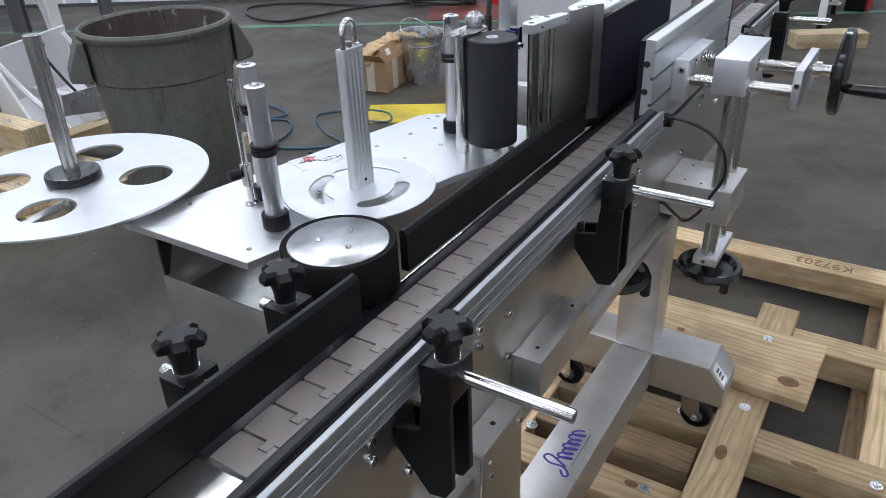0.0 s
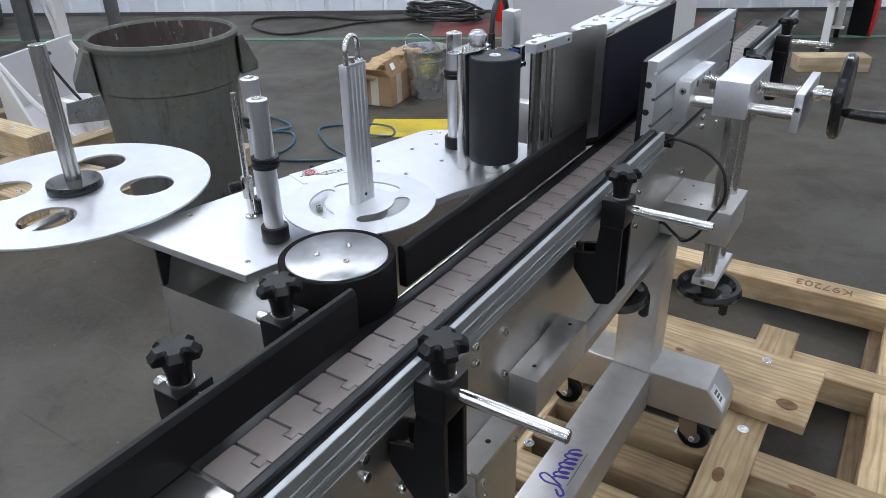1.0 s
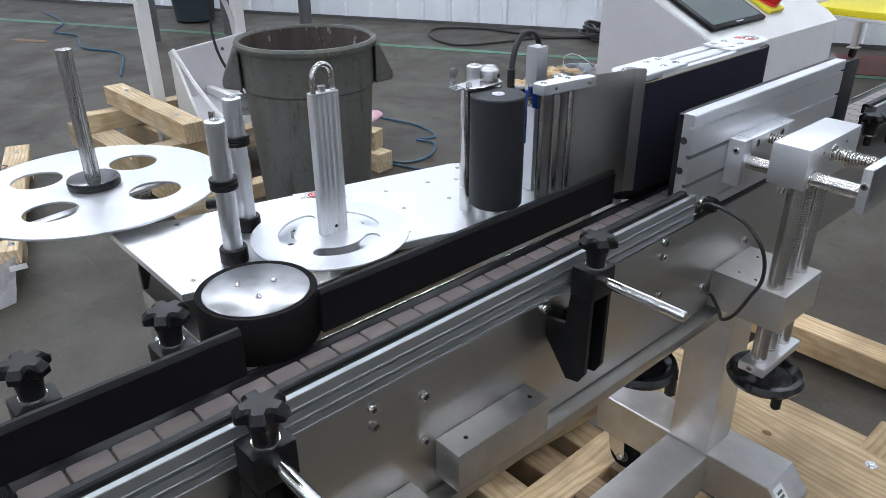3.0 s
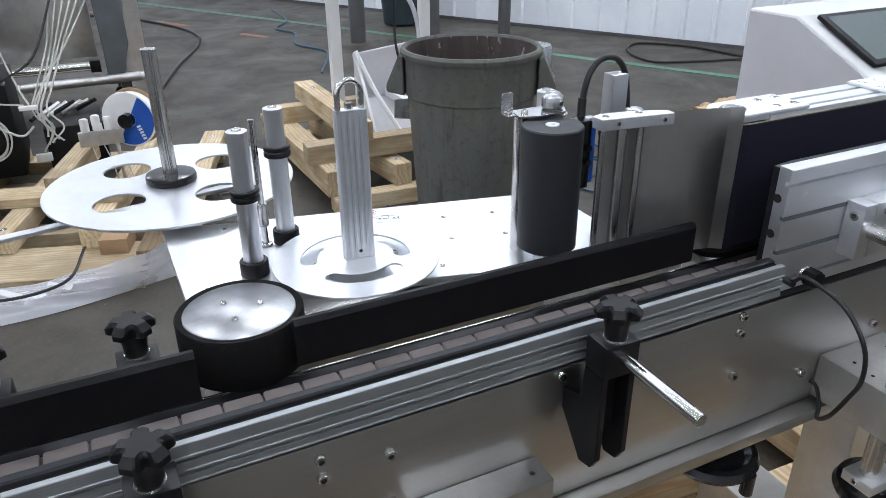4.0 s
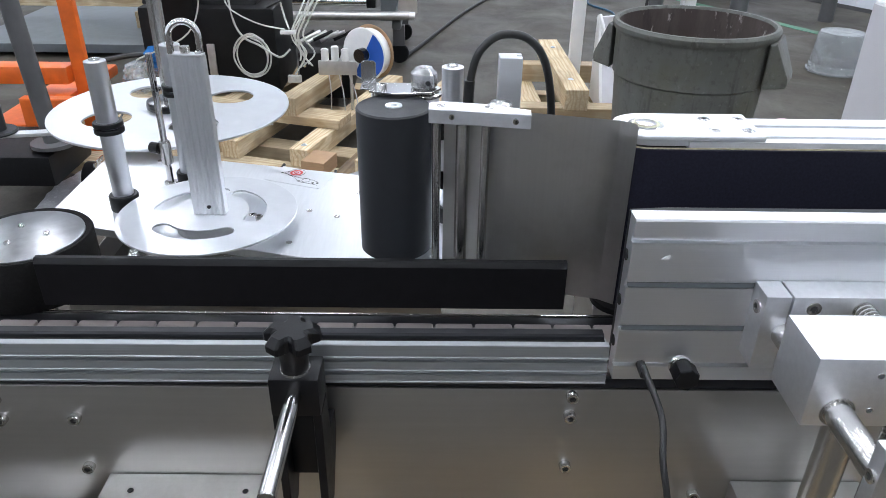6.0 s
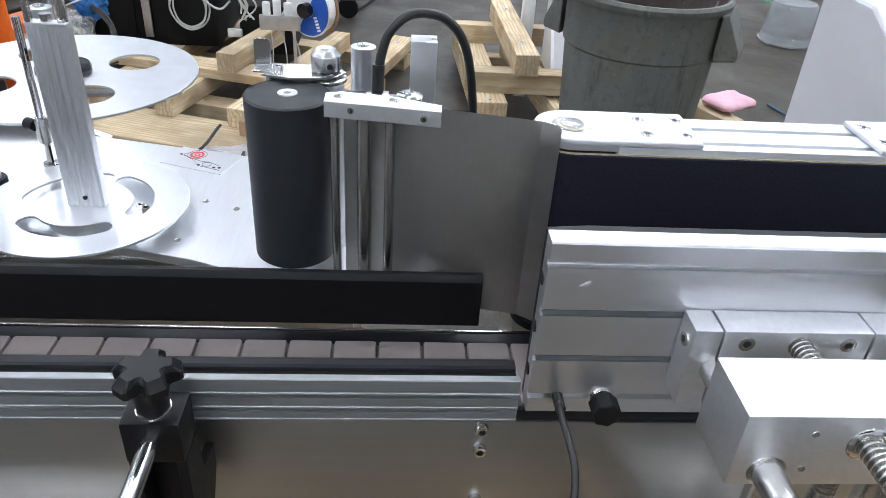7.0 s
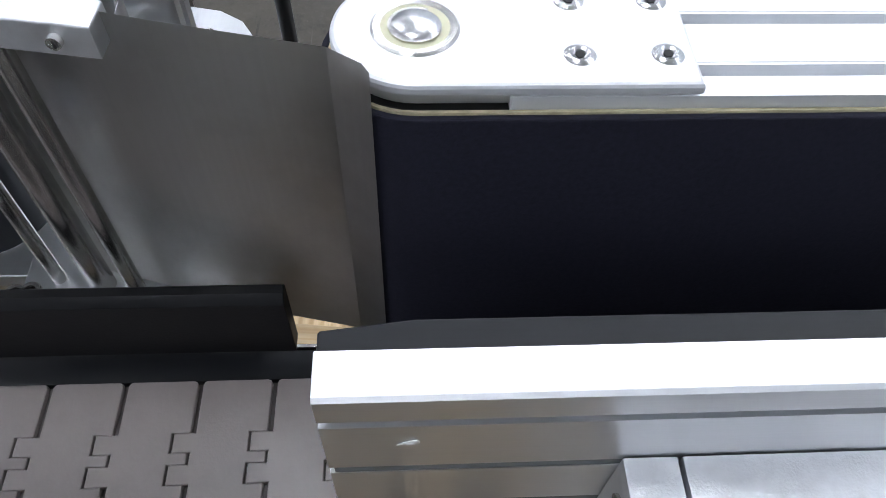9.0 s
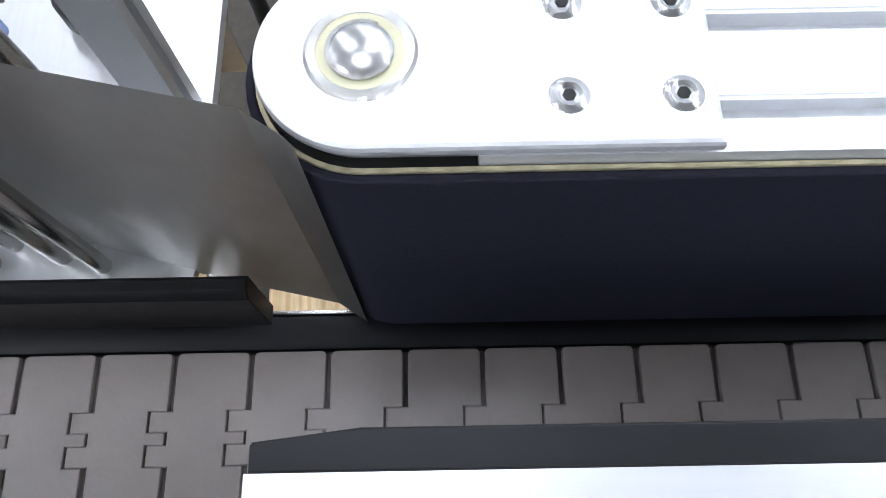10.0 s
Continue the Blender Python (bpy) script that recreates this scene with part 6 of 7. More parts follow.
part("long_cable", cable([(-3.95, 0.05, 1.15), (-3.80, 0.08, 0.80), (-3.74, 0.13, 0.58), (-3.71, 0.16, 0.50)], 0.005, 6, 6), M_GCABLE, mach, smooth=True)
part("sagging_cord", cable([(-3.90, -0.22, 0.66), (-3.72, -0.14, 0.60), (-3.70, 0.0, 0.53), (-3.70, 0.14, 0.50)], 0.004, 6, 6), M_GCABLE, mach, smooth=True)
part("cable_plug", box(-3.71, -3.68, 0.135, 0.205, 0.225, 0.262, 0.004), M_GCABLE, mach)
part("cable_tie", box(-3.715, -3.685, 0.115, 0.195, 0.478, 0.496, 0.003), M_WPLAST, mach)
part("thin_cable", cable([(-3.72, -0.35, 1.0), (-3.70, -0.28, 0.72), (-3.69, -0.36, 0.48), (-3.60, -0.62, 0.36)], 0.004, 6, 6), M_GCABLE, mach)
part("black_cable", cable([(-3.9, 0.35, 0.95), (-3.78, 0.22, 0.70), (-3.74, 0.05, 0.60), (-3.73, -0.02, 0.52)], 0.006, 6, 6), M_CABLE, mach)
for k in range(7):
    part("tool_bar", rod((-3.86 - 0.02 * k, 0.14 + 0.035 * k, 0.385 + 0.01 * (k % 2)), (-3.98, 0.24 + 0.035 * k, 0.43), 0.010, 10), M_STEELV if k % 3 else M_BLKMACH, mach)

feeder = thing("spool_feeder", "wire spool with a blue and white label on a bracket", "spool", (-3.5, 0.5, 0.155))
SPOOL = Matrix.Translation((-3.50, 0.585, 0.435)) @ Matrix.Rotation(radians(-32), 4, "Z") @ Matrix.Rotation(radians(90), 4, "Y")


def spooled(bm):
    xform(bm, bm.verts[:], SPOOL)
    return bm


part("flange", spooled(lathe([(0, 0.035), (0.125, 0.035), (0.130, 0.032), (0.130, 0.028), (0, 0.028)], (0, 0, 0), 40)), M_WPLAST, feeder, "white spool flange")
part("flange", spooled(lathe([(0, -0.028), (0.132, -0.028), (0.135, -0.032), (0, -0.034)], (0, 0, 0), 40)), M_CARD, feeder, "cardboard back flange")
part("winding", spooled(rod((0, 0, -0.0279), (0, 0, 0.0279), 0.118, 36)), M_WPLAST, feeder)
half = circle(0, 0, 0.122, 26, radians(-30), radians(150)) + circle(0, 0, 0.035, 12, radians(-30), radians(150))[::-1]
part("label", spooled(prism(half, 0.0352, 0.0358, "z")), M_BLUE, feeder, "blue printed label")
for k in range(5):
    part("label_bar", spooled(box(0.040 + 0.015 * k, 0.050 + 0.015 * k, 0.02, 0.04, 0.0359, 0.0363, m=Matrix.Rotation(radians(20), 4, "Z"))), M_WPLAST, feeder)
part("arbor", spooled(rod((0, 0, 0.0352), (0, 0, 0.075), 0.034, 14)), M_GLOSS, feeder, "black arbor knob")
part("bracket", box(-3.47, -3.45, 0.34, 0.53, 0.335, 0.405, 0.004), M_STEELV, feeder, "steel bracket")
part("stand", rod((-3.46, 0.50, 0.156), (-3.46, 0.50, 0.36), 0.008, 10), M_STEELV, feeder)
part("bracket_arm", box(-3.75, -3.45, 0.42, 0.45, 0.34, 0.37, 0.003), M_STEELV, feeder)
for k in range(3):
    part("wire_guide", rod((-3.46, 0.375 + 0.05 * k, 0.4052), (-3.46, 0.375 + 0.05 * k, 0.465 + 0.012 * (k == 1)), 0.019, 16, bevel=0.004), M_WPLAST, feeder, "white wire guide", True)
for k in range(3):
    part("wire", cable([(-3.46, 0.39 + 0.05 * k, 0.335), (-3.43, 0.40 + 0.06 * k, 0.26), (-3.40, 0.40 + 0.07 * k, 0.17)], 0.003, 5, 5), M_STEELV, feeder)

# steel tank machine farther back
tank = thing("steel_machine", "stained steel machine with rollers on a caster frame", "machine", (-5.0, 0.3, 0.0))
part("tank", box(-5.6, -4.95, -0.25, 0.52, 0.46, 1.25, 0.02), M_STEELV, tank, "stained steel tank")
part("leg_panel", prism([(0.52, 1.2), (0.70, 1.2), (0.70, 0.55), (0.63, 0.315), (0.55, 0.315), (0.55, 0.55)], -4.92, -4.80, "x", 0.006), M_GREYSTEEL, tank, "blue-grey leg panel")
part("brace", prism([(0.76, 1.2), (0.80, 1.2), (0.79, 0.36), (0.66, 0.38)], -4.86, -4.82, "x", 0.003), M_STEELV, tank)
part("roller", rod((-4.82, -0.15, 0.435), (-4.82, 0.46, 0.435), 0.026, 20), M_CHROME, tank, "bright roller", True)
part("roller_end", box(-4.86, -4.78, 0.46, 0.52, 0.40, 0.47, 0.006), M_BLACK, tank)
part("frame_tube", rod((-4.80, -0.5, 0.335), (-4.80, 0.74, 0.350), 0.028, 18), M_STEELV, tank, "steel frame tube", True)
part("tube_cap", rod((-4.80, 0.735, 0.350), (-4.80, 0.775, 0.350), 0.024, 14), M_WPLAST, tank)
part("frame_rail", box(-5.7, -4.84, 0.62, 0.68, 0.25, 0.33, 0.006), M_GREYSTEEL, tank)
part("deck", box(-5.9, -4.7, -1.2, -0.3, 0.62, 0.68, 0.006), M_GREYSTEEL, tank)
for x, y in ((-4.95, 0.66), (-5.6, 0.66), (-5.0, -0.9)):
    part("caster_fork", box(x - 0.03, x + 0.03, y - 0.04, y + 0.04, 0.12, 0.26, 0.006), M_COLUMN, tank)
    part("caster_wheel", lathe([(0, -0.02), (0.06, -0.02), (0.068, -0.012), (0.068, 0.012), (0.06, 0.02), (0, 0.02)], (x, y, 0.069), 24, axis="x"), M_BLACK, tank, smooth=True)
low = thing("low_platform", "grey steel platform with pine blocks on it", "platform", (-5.6, -1.4, 0.0))
part("deck", box(-6.4, -5.0, -2.4, -0.75, 0.03, 0.09, 0.006), M_GREYSTEEL, low)
block_pile = thing("timber_beam", "pine beam lying on the far platform", "beam", (-5.7, -1.2, 0.25), "far timbers")
board((-5.75, -2.4, 0.33), (-5.75, -0.45, 0.33), 0.12, 0.12, "beam", block_pile)
board((-5.72, -1.25, 0.43), (-5.72, -0.98, 0.43), 0.10, 0.10, "stub", block_pile)
board((-5.72, -0.85, 0.43), (-5.72, -0.62, 0.43), 0.10, 0.10, "stub", block_pile)
board((-6.1, -1.3, 0.21), (-5.5, -1.3, 0.21), 0.1, 0.12, "support", block_pile)
board((-6.1, -0.8, 0.21), (-5.5, -0.8, 0.21), 0.1, 0.12, "support", block_pile)

# orange pallet jack
jack = thing("pallet_jack", "orange hand pallet truck with a dark steering post", "pallet truck", (-2.8, -0.6, 0.0))
part("upright", box(-3.03, -2.99, -0.655, -0.590, 0.10, 1.15, 0.006), M_ORANGE, jack, "orange upright")
part("mast_foot", box(-3.06, -2.94, -0.84, -0.665, 0.29, 0.38, 0.012), M_ORANGE, jack)
part("mast_web", prism([(-0.86, 0.24), (-0.60, 0.345), (-0.60, 0.38), (-0.86, 0.38)], -2.938, -2.88, "x", 0.006), M_ORANGE, jack)
part("fork_arm", box(-3.9, -2.9, -1.05, -0.85, 0.20, 0.26, 0.02), M_ORANGE, jack)
part("cross_bar", box(-3.05, -2.95, -1.25, -0.66, 0.42, 0.50, 0.015), M_ORANGE, jack)
part("post", rod((-2.60, -0.60, 0.30), (-2.62, -0.66, 1.10), 0.035, 22), M_COLUMN, jack, "dark steering post", True)
part("post_flange", rod((-2.60, -0.60, 0.285), (-2.60, -0.60, 0.30), 0.085, 26), M_COLUMN, jack, smooth=True)
part("chassis", box(-2.86, -2.5, -0.95, -0.58, 0.14, 0.27, 0.02), M_BLACK, jack)
part("wheel", lathe([(0, -0.025), (0.065, -0.025), (0.075, -0.018), (0.075, 0.018), (0.065, 0.025), (0, 0.025)], (-2.74, -0.545, 0.0755), 30, axis="y"), M_BLACK, jack, "black caster wheel", True)
part("wheel_fork", prism([(-2.80, 0.16), (-2.70, 0.16), (-2.72, 0.06), (-2.76, 0.06)], -0.518, -0.510, "y", 0.002), M_ZINC, jack)
part("axle", rod((-2.74, -0.575, 0.0755), (-2.74, -0.505, 0.0755), 0.012, 12), M_ZINC, jack)
bag = thing("plastic_bags", "crumpled blue and silver plastic bags on the skid", "bag", on_skid(0.75, -1.0, 0.155))


def crumple(cx, cy, cz, r, h, seed, mat, name, parent, label=""):
    own = bmesh.new()
    bmesh.ops.create_icosphere(own, subdivisions=4, radius=1)
    off = Vector((seed * 3.1, seed * 1.7, 0))
    for v in own.verts:
        f = 1 + 0.45 * noise.noise(v.co * 1.6 + off) + 0.22 * abs(noise.noise(v.co * 4.5 + off))
        v.co *= f
    xform(own, own.verts[:], Matrix.Translation((cx, cy, cz)) @ Matrix.Diagonal((r, r, h, 1)))
    return part(name, own, mat, parent, label)


bx, by, bz = on_skid(0.72, -1.03, 0.27)
crumple(bx, by, bz - 0.02, 0.095, 0.085, 1, M_CLEAR, "bag", bag, "silver plastic bag")
bx, by, bz = on_skid(0.85, -0.98, 0.35)
crumple(bx, by, bz, 0.085, 0.075, 2, M_BLUEBAG, "bag", bag, "blue plastic bag")
hose = thing("black_hose", "thick black hose across the skid", "hose", on_skid(0.6, -0.8, 0.16))
part("tube", cable([on_skid(0.55, -1.6, 0.20), on_skid(0.7, -1.30, 0.32), on_skid(0.8, -1.05, 0.36), on_skid(0.72, -0.82, 0.32), on_skid(0.62, -0.76, 0.22), on_skid(0.45, -0.95, 0.17)], 0.015, 8, 8), M_CABLE, hose, smooth=True)
hose2 = thing("thin_cables", "thin dark cables draped over the skid front", "cable", on_skid(0.1, -0.5, 0.155))
part("cord", cable([on_skid(0.5, -1.0, 0.18), on_skid(0.2, -0.8, 0.17), on_skid(-0.06, -0.5, 0.10), on_skid(-0.10, -0.2, 0.07), on_skid(-0.05, 0.05, 0.10), on_skid(0.1, 0.1, 0.17)], 0.006, 6, 7), M_CABLE, hose2, smooth=True)
part("cord", cable([on_skid(0.6, -0.7, 0.17), on_skid(0.25, -0.72, 0.17), on_skid(0.0, -0.9, 0.16)], 0.005, 6, 7), M_CABLE, hose2, smooth=True)

# plastic film and a lath on the floor
film = thing("plastic_film", "crumpled milky plastic film lying on the floor", "plastic film", (-2.5, 0.2, 0.0))
bm = bmesh.new()
nu, nv = 90, 40
grid = []
for i in range(nu + 1):
    row = []
    for j in range(nv + 1):
        a, b = i / nu, j / nv
        rise = max(0.0, (a - 0.50) / 0.50)
        rise = rise * rise * (3 - 2 * rise)  # one corner is taped up to the skid
        near, far = -0.34 + 0.46 * a ** 1.5 + 0.02 * math.sin(7 * a), 0.03 + 0.17 * max(0.0, (a - 0.91) / 0.09)
        p = PO + PU * (near + (far - near) * b) + PV * (-0.85 + (1.27 + 0.03 * b) * a + 0.02 * noise.noise(Vector((a * 5, b * 4, 3))) * (1 - rise))
        lift = (0.022 * abs(noise.noise(Vector((a * 5 + b * 3, b * 3, 2)))) + 0.010 * abs(noise.noise(Vector((a * 14 + b * 9, b * 5, 6))))) * (1 - 0.6 * rise) * min(1, 4 * b)
        x, y, z = p.x, p.y, 0.005 + 0.030 * math.sin(math.pi * b) * (1 - rise) + (0.045 + 0.110 * rise) * b ** 1.2 + lift
        row.append(bm.verts.new((x, y, z)))
    grid.append(row)
for i in range(nu):
    for j in range(nv):
        bm.faces.new((grid[i][j], grid[i + 1][j], grid[i + 1][j + 1], grid[i][j + 1]))
bmesh.ops.solidify(bm, geom=bm.faces[:], thickness=0.001)
part("sheet", bm, M_FILM, film, smooth=True)
for u, v, z, tilt in ((0.165, 0.43, 0.128, 8), (-0.02, 0.02, 0.072, -25), (-0.06, -0.14, 0.074, -30), (0.02, -0.40, 0.078, -15)):
    flag = Matrix.Translation(on_skid(u, v, z)) @ Matrix.Rotation(math.atan2(PV.y, PV.x) + radians(tilt), 4, "Z")
    part("tape_strip", box(-0.055, 0.055, -0.0015, 0.0, -0.011, 0.011, m=flag @ Matrix.Rotation(radians(-60 if v < 0.4 else 0), 4, "X")), M_STICKER, film, "white tape strip")
lath = thing("timber_lath", "pale lath lying under the plastic film", "lath", (-2.70, -0.2, 0.005))
board((-2.70, -0.42, 0.030), (-2.70, 0.09, 0.030), 0.06, 0.025, "lath", lath)

# ---- grey bin ----
CX, CY = -2.48, 1.85
bin_ = thing("grey_bin", "large weathered grey plastic rubbish bin, stained inside", "bin", (CX, CY, 0.0))
prof = [(0.0, 0.002), (0.232, 0.002), (0.245, 0.015), (0.288, 0.615), (0.297, 0.622), (0.300, 0.760), (0.306, 0.768), (0.314, 0.776), (0.316, 0.790), (0.308, 0.800), (0.296, 0.800), (0.290, 0.790)]
SHRINK, TALL = 0.91, 1.03
prof = [(r * SHRINK, h * TALL) for r, h in prof]
part("shell", lathe(prof, (CX, CY, 0), 72), M_BIN, bin_, "weathered grey-green shell", True)
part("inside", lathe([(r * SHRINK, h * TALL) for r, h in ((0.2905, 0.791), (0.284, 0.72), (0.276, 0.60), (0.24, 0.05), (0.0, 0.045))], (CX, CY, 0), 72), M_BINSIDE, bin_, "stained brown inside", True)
for a in (radians(240), radians(60)):
    c, s = math.cos(a), math.sin(a)
    H = Matrix.Translation((CX, CY, 0)) @ Matrix.Rotation(a, 4, "Z") @ Matrix.Diagonal((SHRINK, SHRINK, TALL, 1))
    bm = prism([(0.296, 0.770), (0.318, 0.772), (0.376, 0.660), (0.378, 0.640), (0.372, 0.628), (0.294, 0.622)], -0.105, 0.105, "y", 0.006)
    for v in bm.verts:
        v.co.y *= 1.0 - 0.35 * max(0, min(1, (v.co.x - 0.30) / 0.08))
    xform(bm, bm.verts[:], H)
    part("handle", bm, M_BIN, bin_, "moulded side handle")

# ---- white chute frame behind the bin ----
chute = thing("chute_frame", "white steel stand with a grey sheet chute", "stand", (-3.7, 1.9, 0.0))
for y, x in ((1.64, -3.62), (2.26, -3.85)):
    part("leg", box(x - 0.025, x + 0.025, y - 0.03, y + 0.03, 0.0, 1.9, 0.004), M_WHITE, chute, "white square leg")
part("chute_back", prism([(1.73, 0.60), (2.16, 0.645), (2.10, 0.24), (1.80, 0.20)], -3.62, -3.60, "x", 0.002), M_GREYPC, chute, "light grey sheet")
part("chute_side", prism([(-3.60, 0.61), (-3.58, 0.61), (-3.30, 0.20), (-3.60, 0.20)], 1.73, 1.745, "y", 0.002), M_WHITE, chute)
part("chute_floor", prism([(-3.60, 0.36), (-3.56, 0.36), (-3.28, 0.13), (-3.32, 0.12)], 1.75, 2.15, "y", 0.002), M_GREYPC, chute)
for y in (1.735, 2.12):
    part("strap", cable([(-3.57, y, 0.62), (-3.45, y + 0.06, 0.42), (-3.28, y + 0.12, 0.25), (-3.22, y + 0.13, 0.16)], 0.012, 6, 4), M_WPLAST, chute, "white strap")
for y, z in ((1.80, 0.27), (1.90, 0.28), (2.02, 0.58), (2.06, 0.28)):
    part("rivet", rod((-3.602, y, z), (-3.595, y, z), 0.009, 10), M_COLUMN, chute)
part("foot_box", box(-3.45, -3.25, 2.0, 2.18, 0.20, 0.30, 0.01), M_WPLAST, chute)
guard = [(1.78, 0.455), (2.00, 0.450), (2.01, 0.320), (1.77, 0.362)]
part("guard", prism(guard, -3.150, -3.146, "x", 0.0006), M_ZINC, chute, "galvanised guard")
part("guard_fold", prism([(1.865, 0.300), (2.01, 0.318), (2.00, 0.228), (1.86, 0.25)], -3.125, -3.121, "x", 0.0006), M_STEELV, chute)
part("guard_bolt", rod((-3.146, 1.83, 0.41), (-3.140, 1.83, 0.41), 0.010, 12), M_CHROME, chute)
part("guard_arm", box(-3.60, -3.151, 1.90, 1.94, 0.36, 0.40, 0.003), M_WHITE, chute)
part("cord", cable([(-3.62, 1.98, 1.8), (-3.58, 1.97, 0.9), (-3.55, 1.96, 0.62), (-3.50, 2.02, 0.42), (-3.30, 2.06, 0.22), (-3.2, 1.98, 0.16)], 0.008, 6, 7), M_CABLE, chute, "black cord", True)
part("conduit", cable([(-3.9, 2.00, 1.0), (-3.88, 2.14, 0.88), (-3.86, 2.22, 0.70), (-3.85, 2.235, 0.4)], 0.014, 8, 7), M_GREYPC, chute, smooth=True)

# ---- farther things on the floor ----
for x, y, r in ((-6.98, 2.95, 0.078), (-6.80, 3.68, 0.080), (-6.48, 4.34, 0.062)):
    post = thing("steel_post", "dark grey steel post standing on the floor", "post", (x, y, 0.0), "steel posts")
    part("tube", rod((x, y, 0.0), (x, y, 4.2), r, 20), M_COLUMN, post, smooth=True)
tote = thing("teal_bin", "dark teal plastic bin by the posts", "bin", (-7.75, 3.75, 0.0))
part("body", lathe([(0, 0.02), (0.20, 0.02), (0.26, 0.62), (0.28, 0.63), (0.28, 0.66), (0.25, 0.66), (0.20, 0.1), (0, 0.08)], (-7.75, 3.75, 0), 32), M_TEAL, tote, smooth=True)
pail = thing("clear_pail", "cloudy clear plastic pail upside down on the floor", "pail", (-4.84, 3.65, 0.0))
part("body", lathe([(0.168, 0.002), (0.176, 0.004), (0.182, 0.006), (0.184, 0.02), (0.172, 0.024), (0.165, 0.05), (0.170, 0.054), (0.164, 0.06), (0.150, 0.25), (0.140, 0.270), (0.10, 0.262), (0.0, 0.264), (0.0, 0.260), (0.10, 0.258), (0.137, 0.264), (0.146, 0.248), (0.160, 0.06), (0.168, 0.002)], (-4.84, 3.65, 0), 36), M_CLEAR, pail, smooth=True)

bucket = thing("zinc_bucket", "galvanised steel bucket with a raised wire bail", "bucket", (-2.68, 3.955, 0.0))
B = (-2.68, 3.955, 0.0)
shape = [(0, 0.012), (0.118, 0.012), (0.122, 0.0), (0.126, 0.0), (0.126, 0.018), (0.140, 0.10), (0.1425, 0.102), (0.1435, 0.106), (0.157, 0.205), (0.1605, 0.207), (0.160, 0.212),
         (0.1645, 0.218), (0.163, 0.223), (0.172, 0.272), (0.177, 0.276), (0.176, 0.283), (0.169, 0.281), (0.13, 0.03), (0, 0.026)]
part("body", lathe([(r * 0.84, z * 1.13) for r, z in shape], B, 48), M_ZINC, bucket, "ribbed galvanised body", True)
pts = [(B[0] + 0.139 * math.cos(a) - 0.02 * math.sin(a), B[1] - 0.07 * math.sin(a), 0.283 + 0.13 * math.sin(a)) for a in [math.pi * k / 10 for k in range(11)]]
part("bail", cable(pts, 0.0032, 8, 4), M_ZINC, bucket, smooth=True)
part("ear", box(B[0] - 0.148, B[0] - 0.138, B[1] - 0.018, B[1] + 0.018, 0.25, 0.295, 0.004), M_ZINC, bucket)

boxm = Matrix.Translation((-2.865, 3.775, 0.0)) @ Matrix.Rotation(radians(99), 4, "Z")
cardbox = thing("cardboard_box", "open brown cardboard box stuffed with kraft paper", "box", (-2.865, 3.775, 0.0))
for a in ((-0.17, 0.17, -0.115, -0.111), (-0.17, 0.17, 0.111, 0.115), (-0.17, -0.166, -0.111, 0.111), (0.166, 0.17, -0.111, 0.111)):
    part("wall", box(*a, 0.002, 0.19, m=boxm), M_CARD, cardbox)
part("bottom", box(-0.166, 0.166, -0.111, 0.111, 0.002, 0.006, m=boxm), M_CARD, cardbox)
part("flap", box(-0.17, 0.17, -0.002, 0.002, 0, 0.10, m=boxm @ Matrix.Translation((0, -0.113, 0.19)) @ Matrix.Rotation(radians(-25), 4, "X")), M_CARD, cardbox)
part("flap", box(-0.002, 0.002, -0.11, 0.11, 0, 0.09, m=boxm @ Matrix.Translation((-0.168, 0, 0.19)) @ Matrix.Rotation(radians(-50), 4, "Y")), M_CARD, cardbox)
part("tape", box(-0.1708, -0.17, -0.028, 0.028, 0.002, 0.19, m=boxm), M_TAPE, cardbox)
part("tape", box(-0.09, -0.02, -0.1158, -0.115, 0.002, 0.19, m=boxm), M_TAPE, cardbox)
part("label", box(-0.115, -0.065, -0.002, -0.003, 0.035, 0.075, m=boxm @ Matrix.Translation((0, -0.113, 0.19)) @ Matrix.Rotation(radians(-25), 4, "X")), M_STICKER, cardbox)
paper = thing("kraft_paper", "crumpled kraft paper spilling from the box", "paper", (-2.80, 3.78, 0.15))
for k, (dx, dy, dz, r) in enumerate(((0.0, 0.0, 0.20, 0.10), (-0.04, -0.12, 0.20, 0.09), (-0.08, -0.17, 0.16, 0.07), (0.02, 0.10, 0.24, 0.10), (0.04, 0.18, 0.25, 0.09), (0.06, 0.25, 0.24, 0.07))):
    crumple(-2.875 + dx, 3.775 + dy, dz, r, r * 0.6, k + 3, M_KRAFT, "sheet", paper)

# cables and hoses lying on the floor
def floor_cable(name, label, pts, r, mat):
    t = thing(name, label, "cable", (pts[0][0], pts[0][1], 0.0))
    part("cord", cable([(x, y, r + 0.001) for x, y in pts], r, 8, 8), mat, t, smooth=True)
    return t


floor_cable("floor_cable", "thick black cable in a wide loop on the floor", [(-4.1, 6.1), (-4.55, 5.75), (-5.2, 5.62), (-5.55, 5.3), (-5.3, 4.98), (-4.85, 4.88), (-4.65, 5.25), (-4.55, 5.6), (-4.3, 5.95), (-4.0, 6.2)], 0.011, M_CABLE)
floor_cable("floor_cable", "thick black cable crossing the concrete floor", [(-10.5, 0.2), (-9.8, 0.9), (-9.0, 1.33), (-8.2, 1.55), (-7.5, 1.47), (-6.6, 1.15), (-5.4, 0.80), (-5.1, 0.70)], 0.013, M_CABLE)
floor_cable("air_hose", "thin blue air hose along the floor", [(-9.5, 2.7), (-8.6, 2.65), (-8.1, 2.40), (-7.7, 2.50), (-7.1, 2.35), (-6.6, 2.5), (-5.8, 2.2)], 0.010, M_BCABLE)
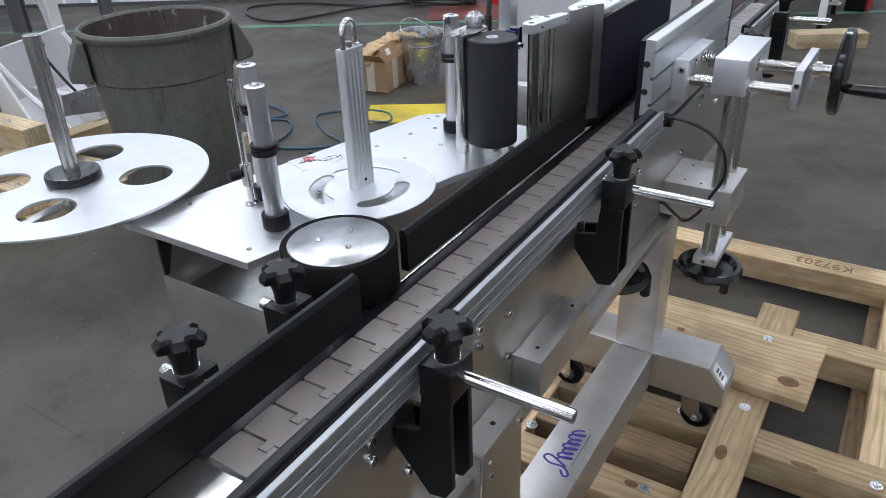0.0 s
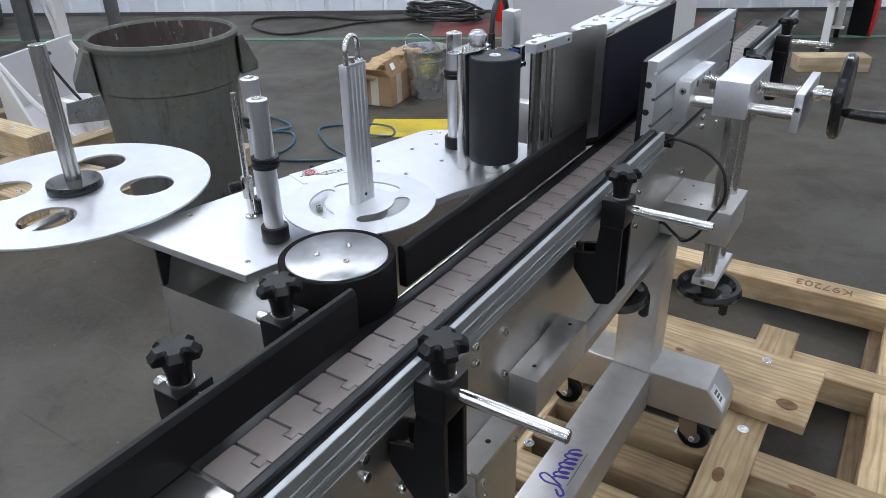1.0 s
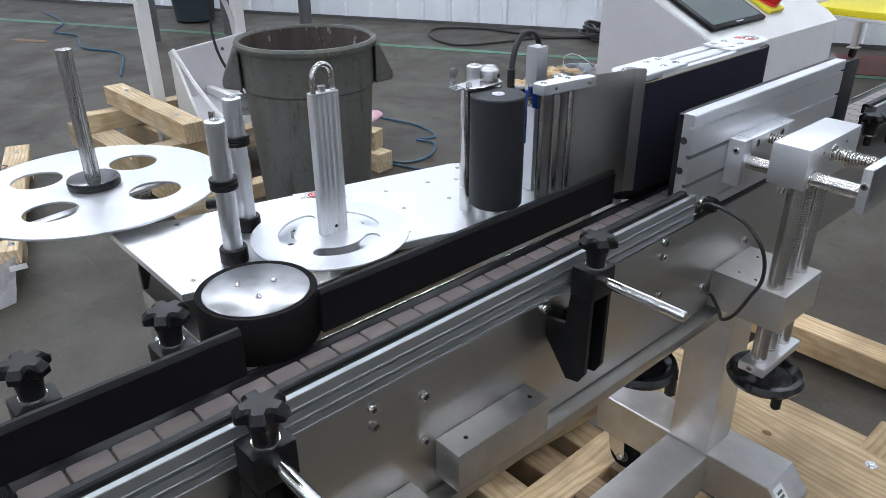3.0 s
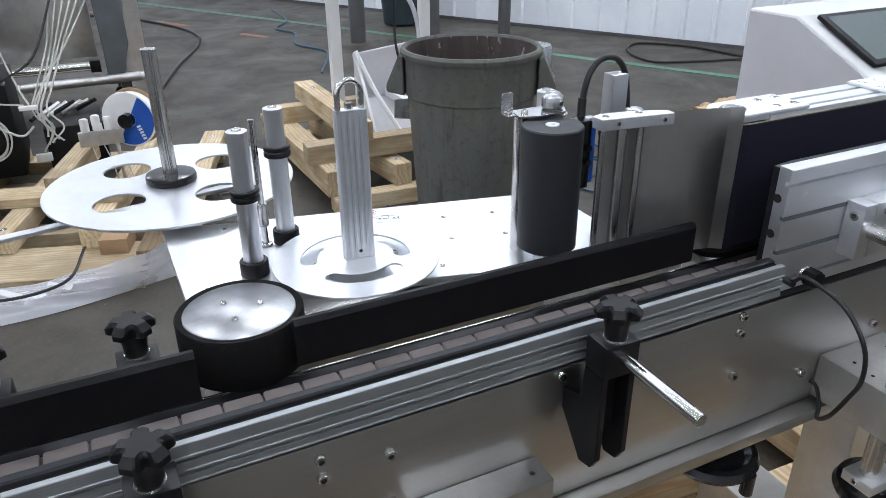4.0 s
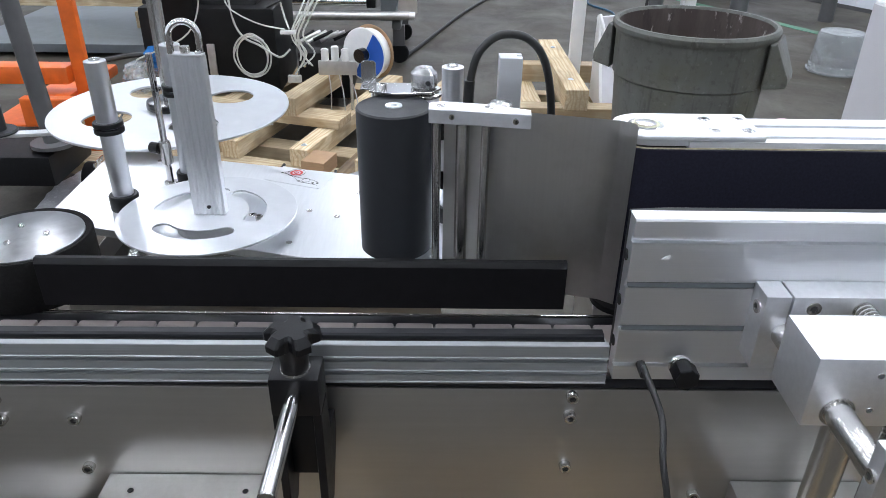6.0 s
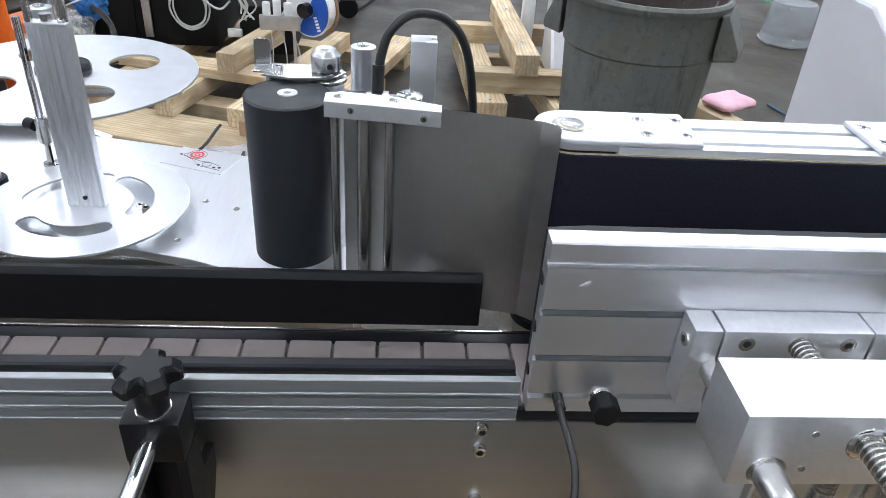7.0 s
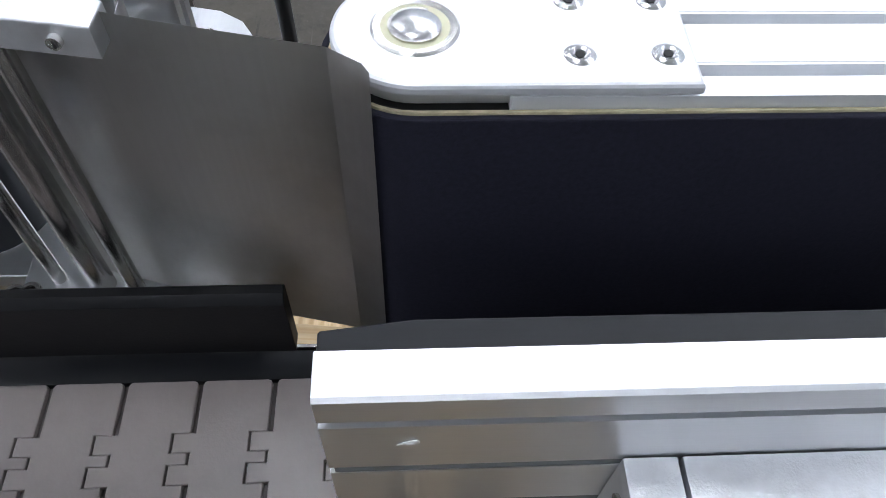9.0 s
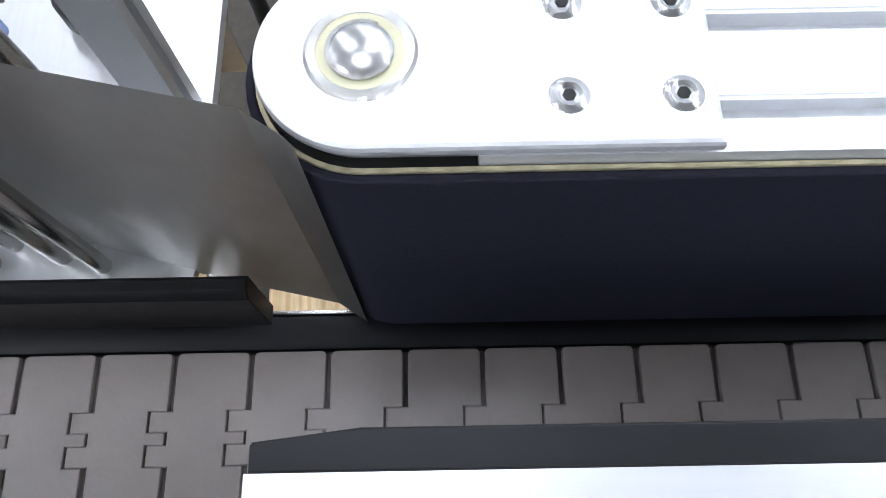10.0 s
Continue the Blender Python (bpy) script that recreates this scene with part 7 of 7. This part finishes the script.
floor_cable("air_hose", "blue air hose in loose loops on the floor", [(-3.6, 3.0), (-3.25, 3.08), (-3.02, 3.02), (-3.05, 2.90), (-2.93, 2.93), (-2.80, 2.80), (-2.78, 2.62), (-2.95, 2.50), (-2.6, 2.62), (-2.42, 2.78), (-2.62, 2.88), (-2.84, 3.08), (-2.68, 3.26), (-2.50, 3.30), (-2.40, 3.18), (-2.55, 3.12)], 0.0065, M_BCABLE)
coil = thing("cable_coil", "heap of coiled black cable by the wall", "cable", (-3.9, 6.25, 0.0))
random.seed(11)
pts = []
for k in range(76):
    a = k * 0.62
    r = 0.20 + 0.13 * random.random()
    pts.append((-3.92 + r * math.cos(a) * 1.3, 6.10 + r * math.sin(a) * 0.8, 0.016 + 0.0016 * k + 0.03 * random.random()))
part("cord", cable(pts, 0.012, 6, 4), M_CABLE, coil, smooth=True)
floor_cable("rising_cable", "black cable running from the coil to the wall", [(-4.2, 6.1), (-4.35, 6.3), (-4.6, 6.32)], 0.012, M_CABLE)
red = thing("red_rack", "red painted steel rack post near the wall", "rack", (-3.4, 6.35, 0.0))
part("post", box(-3.46, -3.38, 6.30, 6.38, 0.0, 2.2, 0.004), M_RED, red)
part("shelf_edge", box(-3.46, -2.2, 6.31, 6.37, 0.9, 1.0, 0.004), M_RED, red)
# tables and racks beyond the outfeed
table = thing("work_table", "low white legged work table with a yellow top", "table", (-1.35, 6.6, 0.0))
part("top", box(-2.3, -0.52, 6.20, 7.05, 0.450, 0.500, 0.006), M_YPL, table, "worn yellow table top")
part("rail", box(-2.3, -0.50, 6.19, 6.25, 0.422, 0.449, 0.004), M_GREYPC, table)
for x in (-0.62, -2.2):
    for y in (6.23, 7.0):
        leg = part("leg", box(x - 0.026, x + 0.026, y - 0.026, y + 0.026, 0.09, 0.4215, 0.004), M_WHITE, table)
        part("foot_plate", box(x - 0.045, x + 0.045, y - 0.045, y + 0.045, 0.080, 0.0895, 0.002), M_WHITE, leg)
        part("caster", lathe([(0, -0.018), (0.04, -0.018), (0.04, 0.018), (0, 0.018)], (x, y, 0.0405), 18, axis="x"), M_BLACK, table)
stool = thing("round_stool", "dark round stool with steel legs", "stool", (-1.4, 4.0, 0.0))
part("seat", lathe([(0, 0.60), (0.17, 0.60), (0.18, 0.58), (0.17, 0.55), (0, 0.55)], (-1.4, 4.0, 0), 28), M_COLUMN, stool, smooth=True)
part("foot_ring", cable([(-1.4 + 0.2 * math.cos(a), 4.0 + 0.2 * math.sin(a), 0.25) for a in [2 * math.pi * k / 12 for k in range(13)]], 0.008, 6, 3), M_STEELV, stool)
for k in range(4):
    a = math.pi / 4 + k * math.pi / 2
    part("leg", rod((-1.4 + 0.12 * math.cos(a), 4.0 + 0.12 * math.sin(a), 0.55), (-1.4 + 0.24 * math.cos(a), 4.0 + 0.24 * math.sin(a), 0.0), 0.012, 10), M_STEELV, stool)
blk = thing("timber_block", "pale pine block lying on the floor", "block", (-0.5, 6.0, 0.0))
board((-0.734, 5.774, 0.105), (-0.306, 6.010, 0.105), 0.16, 0.105, "block", blk)
cab2 = thing("dark_cabinet", "dark cabinet with a red edge beyond the outfeed", "cabinet", (-0.63, 7.35, 0.0))
part("body", box(-0.56, -0.405, 7.15, 7.6, 0.0, 1.2, 0.01), M_BLKMACH, cab2)
part("red_edge", box(-0.402, -0.380, 7.15, 7.6, 0.0, 1.2, 0.006), M_RED, cab2)
